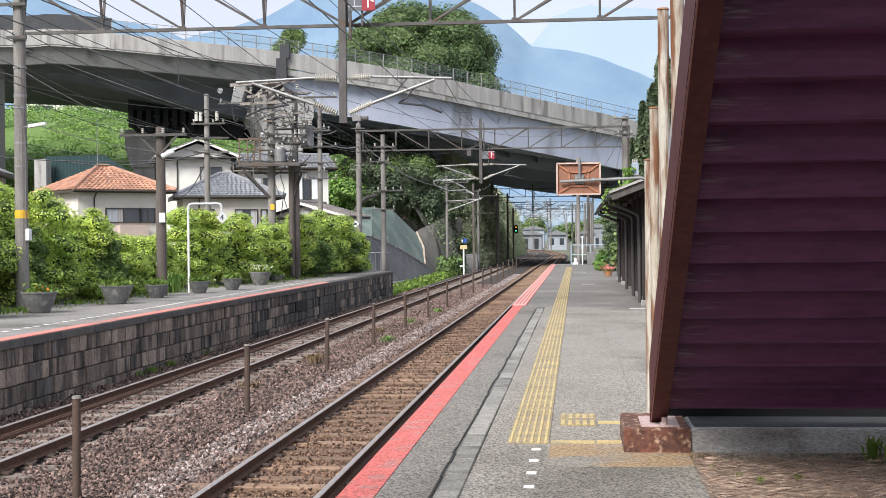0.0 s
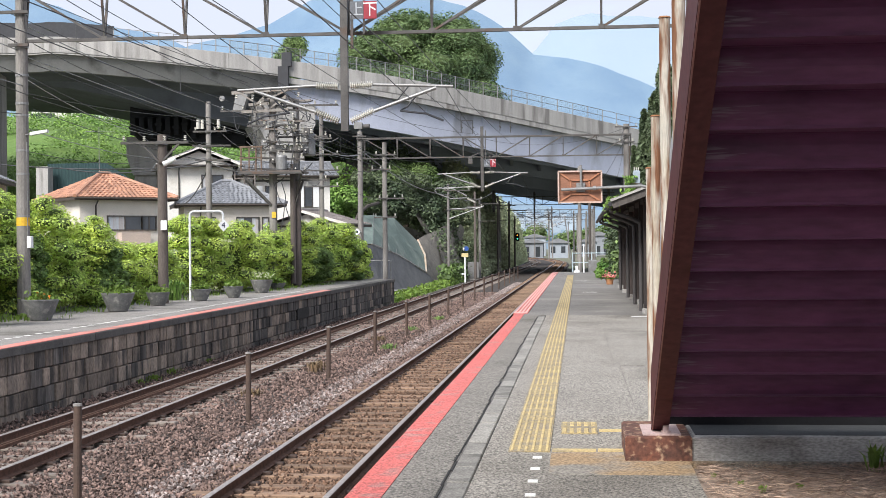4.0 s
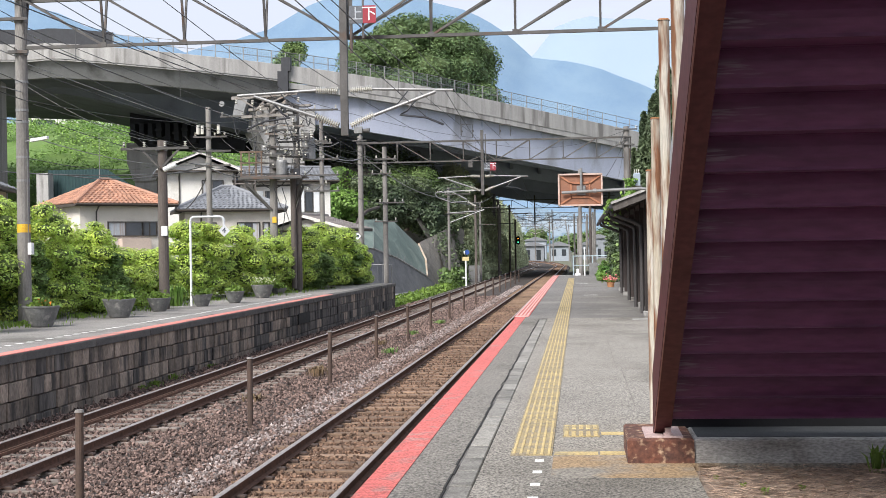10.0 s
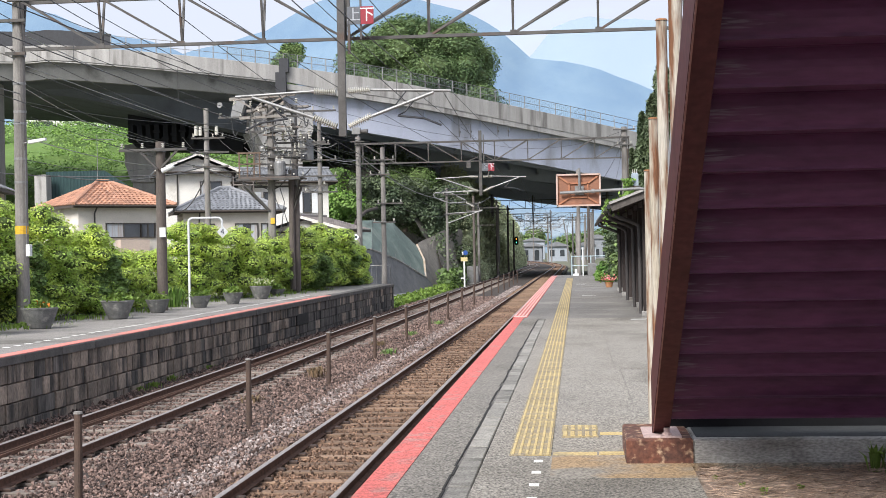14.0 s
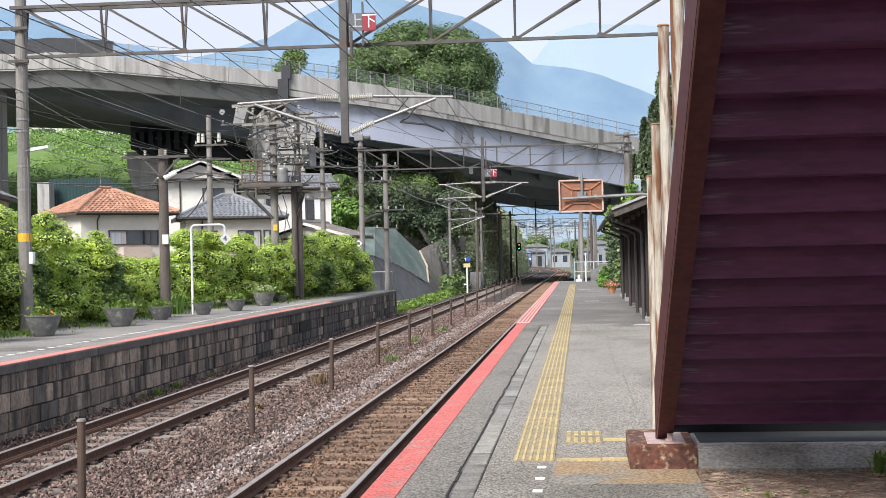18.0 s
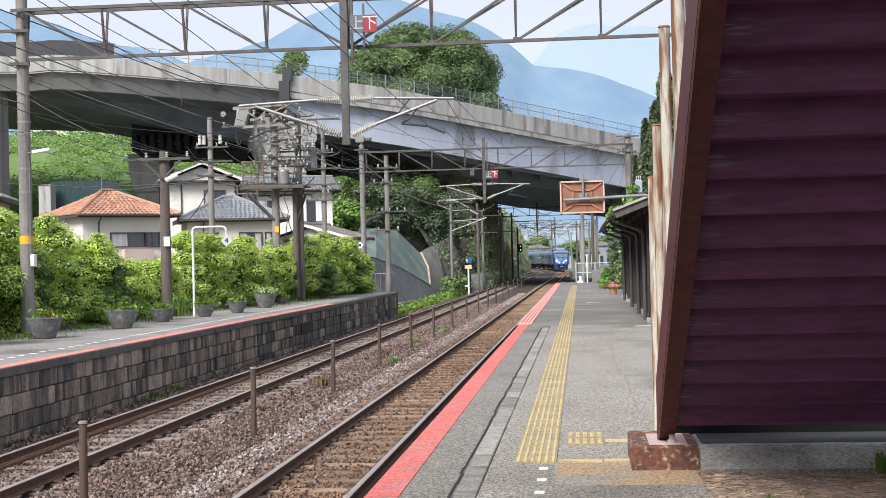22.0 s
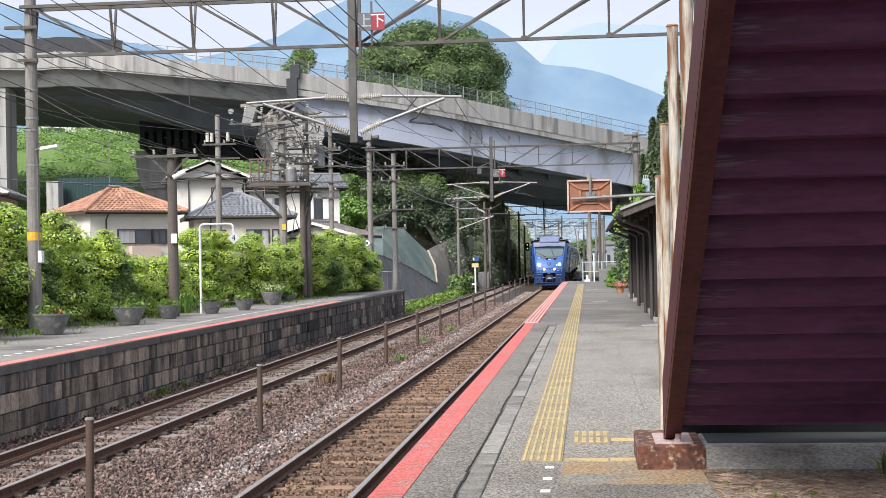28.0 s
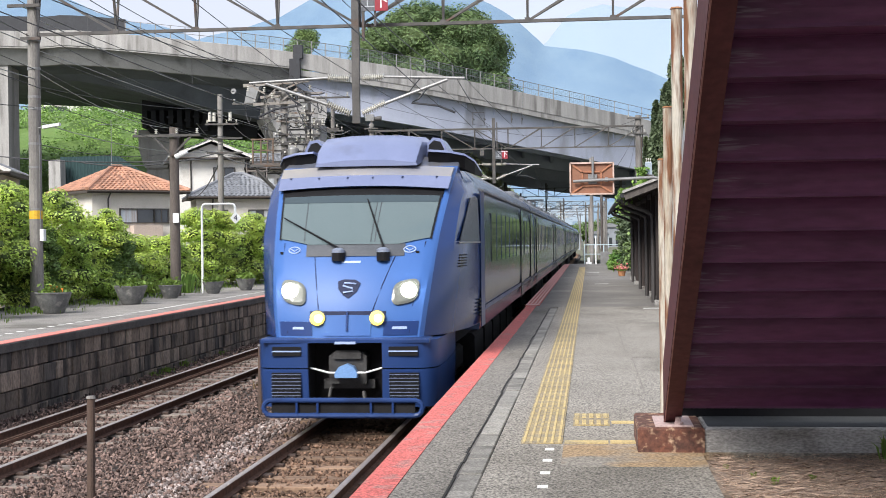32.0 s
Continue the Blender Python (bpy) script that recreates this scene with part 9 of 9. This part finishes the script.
    for y, hw, z0, z1 in ((1.95, 0.68, 3.30, 3.36), (2.15, 0.70, 3.34, 3.56), (2.5, 0.70, 3.40, 3.72), (3.2, 0.74, 3.44, 3.77), (4.6, 0.74, 3.46, 3.72), (5.6, 0.6, 3.46, 3.56)):
        rings.append([(-hw, y, z0), (-hw * 0.97, y, z0 + (z1 - z0) * 0.75), (-hw * 0.88, y, z1 - 0.015), (-hw * 0.4, y, z1 + 0.02), (0, y, z1 + 0.025), (hw * 0.4, y, z1 + 0.02), (hw * 0.88, y, z1 - 0.015), (hw * 0.97, y, z0 + (z1 - z0) * 0.75), (hw, y, z0)])
    # Dome paint is lightened as well, for the sky it mirrors.
    dome = part("roof_dome", Shape().sweep(rings), mat("dome_blue_grey", (0.25, 0.285, 0.45), (0.21, 0.245, 0.39), 1.5, 0.28, metal=0.4, bump=0, grain=0.03, stain=(0.19, 0.21, 0.31), stain_scale=1.6), t, "blue-grey equipment dome on the roof", smooth=True)
    settle(dome)
    for sd in (-1, 1):
        sc = [[(sd * x, y, z) for x, z in ((0.70, 3.42), (0.72, 3.64), (0.80, 3.72), (0.92, 3.70), (0.98, 3.58), (0.99, 3.40))] for y in (2.75, 3.4, 4.8)]
        sc[2] = [(x, y, 3.36 + (z - 3.36) * 0.6) for x, y, z in sc[2]]
        settle(part("scoop", Shape().sweep(sc), bpy.data.materials["dome_blue_grey"], dome, smooth=True))
        part("scoop_mouth", Shape().sweep([[(sd * x, 2.735, z) for x, z in ((0.72, 3.46), (0.745, 3.62), (0.81, 3.68), (0.9, 3.66), (0.945, 3.57), (0.95, 3.46))], [(sd * x, 2.76, z) for x, z in ((0.72, 3.46), (0.745, 3.62), (0.81, 3.68), (0.9, 3.66), (0.945, 3.57), (0.95, 3.46))]]), BLACK, dome, "black air intake")
        wing = [(0.78, 2.30, 3.50), (1.05, 2.38, 3.485), (1.25, 2.55, 3.45), (1.36, 2.85, 3.38), (1.41, 3.3, 3.26)]
        rg = [[(sd * (x), y, z), (sd * x, y + 0.02, z + 0.03), (sd * (x - 0.02), y + 0.4, z + 0.02), (sd * (x - 0.02), y + 0.4, z - 0.03)] for x, y, z in wing]
        part("roof_fin", Shape().sweep(rg), bpy.data.materials["dome_blue_grey"], t, "curved roof edge fin")
        rg = [[(sd * x, y + 0.05, z - 0.015), (sd * x, y + 0.3, z - 0.015), (sd * (x - 0.01), y + 0.3, max(3.25, z - 0.20)), (sd * (x - 0.01), y + 0.12, max(3.2, z - 0.17))] for x, y, z in wing]
        part("fin_slot", Shape().sweep(rg), BLACK, t, "black slot under the roof fin")
    # panel seams on the front
    for pts in ([(-0.86, 1.2), (-0.88, 1.7), (-0.90, 2.3)], [(0.86, 1.2), (0.86, 1.6), (0.90, 2.3)], [(-0.40, 1.45), (-0.44, 1.8), (-0.48, 2.12)], [(0.33, 1.45), (0.44, 1.8), (0.55, 2.12)]):
        part("panel_seam", Shape().tube([face(u, z, 0.004) for u, z in pts], 0.006, 5), NAVY, t)
    # lamps
    for sd in (-1, 1):
        ring = []
        for q in range(20):
            a = 2 * math.pi * q / 20
            ca, sa = math.cos(a), math.sin(a)
            pw = lambda v: math.copysign(abs(v) ** 0.65, v)
            u, z = sd * 0.745 + 0.17 * pw(ca), 1.685 + 0.145 * pw(sa) - 0.03 * sd * pw(ca) * -1
            ring.append((u, z))
        hl = part("headlight", Shape().sweep([[face(u, z, 0.0) for u, z in ring], [face(u, z, 0.025) for u, z in ring], [face(sd * 0.745 + (u - sd * 0.745) * 0.8, 1.685 + (z - 1.685) * 0.8, 0.035) for u, z in ring]]), LAMP_GLASS, t, "clear headlight cover")
        x, y, z = face(sd * 0.79, 1.70, 0.03)
        part("lamp", disc((x, y - 0.035, z), 0.095, 0.02), LAMP_WHITE, hl, "glowing white headlamp")
        x, y, z = face(sd * 0.41, 1.385, 0.0)
        fl = part("fog_light", disc((x, y - 0.03, z), 0.10, 0.03), LAMP_GLASS, t, "round lower lamp")
        part("lamp", disc((x, y - 0.06, z), 0.088, 0.02), LAMP_WARM, fl, "glowing warm lamp")
        part("bulb", disc((x + 0.02, y - 0.085, z), 0.045, 0.01), LAMP_WHITE, fl, "white bulb")
    # Recess drawn as a flat navy patch that holds its shade.
    part("lamp_recess", patch(-0.52, 0.52, 1.30, 1.465, 0.004, 10, 2), NAVY, t, "navy patch for the shaded recess between the lower lamps")
    part("recess_panel", patch(-0.33, 0.33, 1.17, lambda u: 1.42 - 0.02 * abs(u), 0.012, 6, 2), BLUE, t)
    part("centre_rib", patch(-0.012, 0.012, 1.22, 1.45, 0.03, 2, 3, 0.03), BLUE_DARK, t)
    part("corner_panel", patch(-0.97, -0.50, 1.17, 1.34, 0.006, 5, 2), BLUE_DARK, t, "dark blue lower corner")
    part("corner_panel", patch(0.50, 0.97, 1.17, 1.34, 0.006, 5, 2), BLUE_DARK, t, "dark blue lower corner")
    # emblem and unreadable markings, as plain shapes
    em = [(-0.13, 1.82), (-0.05, 1.845), (0.10, 1.84), (0.17, 1.80), (0.13, 1.70), (0.02, 1.615), (-0.06, 1.66), (-0.12, 1.73)]
    part("emblem", Shape().sweep([[face(u - 0.02, z, 0.004) for u, z in em], [face(u - 0.02, z, 0.01) for u, z in em]]), NAVY, t, "dark emblem plate")
    sw = [(0.11, 1.79), (-0.04, 1.80), (-0.06, 1.765), (0.07, 1.735), (0.075, 1.70), (-0.05, 1.685)]
    part("emblem_line", Shape().tube([face(u - 0.02, z, 0.014) for u, z in sw], 0.011, 6), PALE_MARK, t)
    part("name_bar", patch(-0.13, 0.12, 2.045, 2.07, 0.004, 4, 1), PALE_MARK, t)
    for u, w in ((-0.78, 0.16), (0.62, 0.2)):
        part("number_bar", patch(u, u + w, 1.245, 1.275, 0.012, 3, 1), PALE_MARK, t)
    for u in (-0.76, 0.72):
        ring = [(u + 0.075 * math.cos(a), 2.205 + 0.04 * math.sin(a)) for a in [2 * math.pi * q / 12 for q in range(13)]]
        part("badge", Shape().tube([face(a, b, 0.006) for a, b in ring], 0.008, 5).tube([face(u - 0.05, 2.22, 0.006), face(u, 2.19, 0.006), face(u + 0.05, 2.22, 0.006)], 0.007, 5), PALE_MARK, t, "pale badge outline")
    for u in (-0.93, 0.82):
        x, y, z = face(u, 2.17, 0.004)
        part("latch", Shape().box(x - 0.02, x + 0.02, y - 0.01, y + 0.01, z - 0.015, z + 0.015), BLACK, t)
    # side of the cab
    for sd in (-1, 1):
        w = part("cab_window", Shape().add([(sd * x, y, z) for x, y, z in ((1.275, 1.42, 2.30), (1.424, 2.58, 2.30), (1.402, 2.62, 2.86), (1.385, 2.5, 2.9), (1.345, 2.2, 2.87))] + [(sd * (x + 0.012), y, z) for x, y, z in ((1.275, 1.42, 2.30), (1.424, 2.58, 2.30), (1.402, 2.62, 2.86), (1.385, 2.5, 2.9), (1.345, 2.2, 2.87))],
                 [(0, 1, 2, 3, 4), (9, 8, 7, 6, 5), (0, 5, 6, 1), (1, 6, 7, 2), (2, 7, 8, 3), (3, 8, 9, 4), (4, 9, 5, 0)]), CAB_PANE, t, "slanting cab side window")
        part("window_sill", Shape().bar((sd * 1.285, 1.42, 2.28), (sd * 1.435, 2.75, 2.28), 0.02, 0.02), GALV, w, "bright sill")
        part("cab_door", Shape().box(*sorted((sd * 1.424, sd * 1.432)), 2.86, 3.5, 1.12, 2.98), BLUE_DARK, t, "dark blue cab door")
        for q in range(5):
            z = 1.98 + 0.035 * q
            part("vent_slot", Shape().bar((sd * 1.268, 1.42 + 0.02 * q, z), (sd * 1.325, 1.75 + 0.02 * q, z), 0.02, 0.014), BLACK, t)
            part("vent_slot", Shape().bar((sd * 1.415, 2.62, 1.30 + 0.05 * q), (sd * 1.428, 2.8, 1.30 + 0.05 * q), 0.02, 0.02), BLACK, t)
    # skirt with slots and grilles
    for sd in (-1, 1):
        for z0, z1, nm in ((0.80, 1.13, "upper_skirt"), (0.33, 0.785, "lower_skirt")):
            pr = [(1.06, 2.9), (1.115, 1.25), (1.10, 0.48), (1.03, 0.30), (0.92, 0.22), (0.45, 0.20), (0.45, 0.32)]
            rg = [[(sd * x * (1 if z > 0.5 else 0.985), y + (0.03 if z < 0.4 else 0), z) for x, y in pr] for z in (z0, z0 + 0.02, z1 - 0.02, z1)]
            sk = part(nm, Shape().sweep(rg, closed=False).sweep([[(sd * x, y, z1) for x, y in pr], [(sd * min(x, 0.6), y + 0.1, z1) for x, y in pr]], closed=False), BLUE_SKIRT, t, "blue front skirt")
            settle(sk)
            if nm == "upper_skirt":
                part("slot", Shape().box(*sorted((sd * 0.53, sd * 0.88)), 0.19, 0.23, 0.945, 1.055, 0.0), BLACK, sk, "black slot")
                part("slot_bar", Shape().box(*sorted((sd * 0.53, sd * 0.88)), 0.182, 0.195, 0.993, 1.008), PALE_MARK, sk)
            else:
                g = part("grille", Shape().box(*sorted((sd * 0.535, sd * 0.89)), 0.19, 0.25, 0.43, 0.745), BLACK, sk, "black grille opening")
                for q in range(7):
                    part("slat", Shape().box(*sorted((sd * 0.535, sd * 0.89)), 0.178, 0.205, 0.467 + 0.042 * q, 0.473 + 0.042 * q), mat("slat_blue", (0.20, 0.24, 0.36), (0.16, 0.2, 0.3), 5, 0.4, bump=0) if "slat_blue" not in bpy.data.materials else bpy.data.materials["slat_blue"], g)
    part("skirt_beam", Shape().box(-1.02, 1.02, 0.20, 0.6, 1.10, 1.15, 0.015), BLUE_SKIRT, t)
    part("step_mark", Shape().box(-0.12, 0.13, 0.19, 0.21, 1.085, 1.115), PALE_MARK, t)
    part("coupler_bay", Shape().box(-0.46, 0.46, 0.62, 0.7, 0.36, 1.10).box(-0.46, -0.44, 0.24, 0.7, 0.36, 1.10).box(0.44, 0.46, 0.24, 0.7, 0.36, 1.10), UNDER, t, "dark coupler recess")
    cp = part("coupler", Shape().box(-0.22, 0.24, 0.34, 0.62, 0.60, 0.98, 0.05).box(-0.16, 0.18, 0.3, 0.4, 0.90, 1.0, 0.03).box(-0.3, 0.32, 0.45, 0.62, 0.53, 0.64), STEEL, t, "grey steel coupler")
    part("coupler_cover", Shape().sweep([[(x, y, z) for x, z in ((-0.13, 0.68), (0.14, 0.68), (0.14, 0.74), (0.10, 0.81), (0.01, 0.845), (-0.08, 0.81), (-0.13, 0.74))] for y in (0.22, 0.36)]), mat("light_blue_cover", (0.16, 0.30, 0.55), (0.14, 0.26, 0.5), 5, 0.4), cp, "light blue coupler cover")
    part("uncoupling_bar", Shape().tube([(-0.46, 0.3, 0.80), (-0.2, 0.25, 0.74), (-0.12, 0.25, 0.74)], 0.012).tube([(0.46, 0.3, 0.80), (0.24, 0.25, 0.74), (0.14, 0.25, 0.74)], 0.012), WHITE_STEEL, cp, "white bar")
    part("hose", Shape().tube([(-0.2, 0.35, 0.55), (-0.21, 0.3, 0.45), (-0.18, 0.32, 0.38)], 0.02).tube([(0.2, 0.35, 0.5), (0.22, 0.3, 0.42)], 0.025), STEEL, cp)
    # tubular guard
    hoop = []
    for cx, cz, a0 in ((0.86, 0.345, -90), (-0.86, 0.345, 90)):
        for q in range(7):
            a = radians(a0 + 30 * q)
            hoop.append((cx + 0.09 * math.cos(a), 0.02 + 0.05 * (abs(cx) > 0.9), cz + 0.09 * math.sin(a)))
    hoop.append(hoop[0])
    gd = part("guard_hoop", Shape().tube(hoop, 0.032, 8), BLUE_SKIRT, t, "blue tubular obstacle guard")
    part("guard_plate", Shape().box(-0.86, 0.86, 0.04, 0.06, 0.27, 0.43), UNDER, gd)
    for x in (-0.55, -0.30, 0.34, 0.6):
        part("guard_strut", Shape().box(x - 0.012, x + 0.012, 0.0, 0.3, 0.26, 0.43), BLUE_DARK, gd)


cars = []
for i in range(7):
    t = thing("train_car", "leading car of a metallic blue express train, lamps lit" if i == 0 else "grey-blue metallic passenger car of the express train", "train car", "cars of the express train")
    if i == 0:
        end_car_front(t)
        car_body(t, 3.3, CAR - 0.25, SIDE_METAL)
        car_side(t, 3.55, CAR - 0.3, (13.6, 18.2), ((4.9, 12.9), (15.2, 17.4)))
        underfloor(t, 0.7, CAR - 0.3)
        cars.append(t)
    elif i == 1:
        car_body(t, 0.25, CAR - 0.25, SIDE_METAL)
        car_side(t, 0.3, CAR - 0.3, (1.3, 18.0), ((2.9, 9.8), (10.6, 17.2)))
        underfloor(t, 0.3, CAR - 0.3)
        part("gangway", Shape().box(-0.75, 0.75, -0.27, 0.27, 1.1, 3.15), BLACK, t, "black gangway bellows")
        for y in (4.0, 9.5, 15.0):
            part("roof_unit", Shape().box(-0.7, 0.7, y, y + 2.6, 3.48, 3.72, 0.08), ROOF_GREY, t, "roof air conditioner")
        cars.append(t)
    else:
        bpy.data.objects.remove(t)
        cars.append(copy_thing(cars[1], Matrix.Identity(4)))
# folded pantograph on the third car's roof
pg = cars[2]
part("pantograph", Shape().tube([(-0.5, 3.0, 3.55), (-0.45, 4.2, 3.95), (0.45, 4.2, 3.95), (0.5, 3.0, 3.55)], 0.03).rod((-0.85, 3.6, 4.0), (0.85, 3.6, 4.0), 0.03), DARK_STEEL, pg, "folded pantograph")

SPEED, LAST = 20.6, 16.1


def on_rails(s, front, rear):
    """The pose of a car whose bogies stand at s + front and s + rear along the line; its origin is at s."""
    a, b = line(s + front, 0, RAIL_Z)[0], line(s + rear, 0, RAIL_Z)[0]
    w = (b - a).normalized()
    o = a - w * front
    return pose(o.x, o.y, RAIL_Z, 0, 0, math.degrees(math.atan2(-w.x, w.y)))


def motions():
    for i, car in enumerate(cars):
        rows = []
        for k in range(0, 33):
            s = LAST + SPEED * (32 - k) + CAR * i
            rows.append((float(k), on_rails(s, 3.1, 17.2)))
        walk(car, rows)


motions()
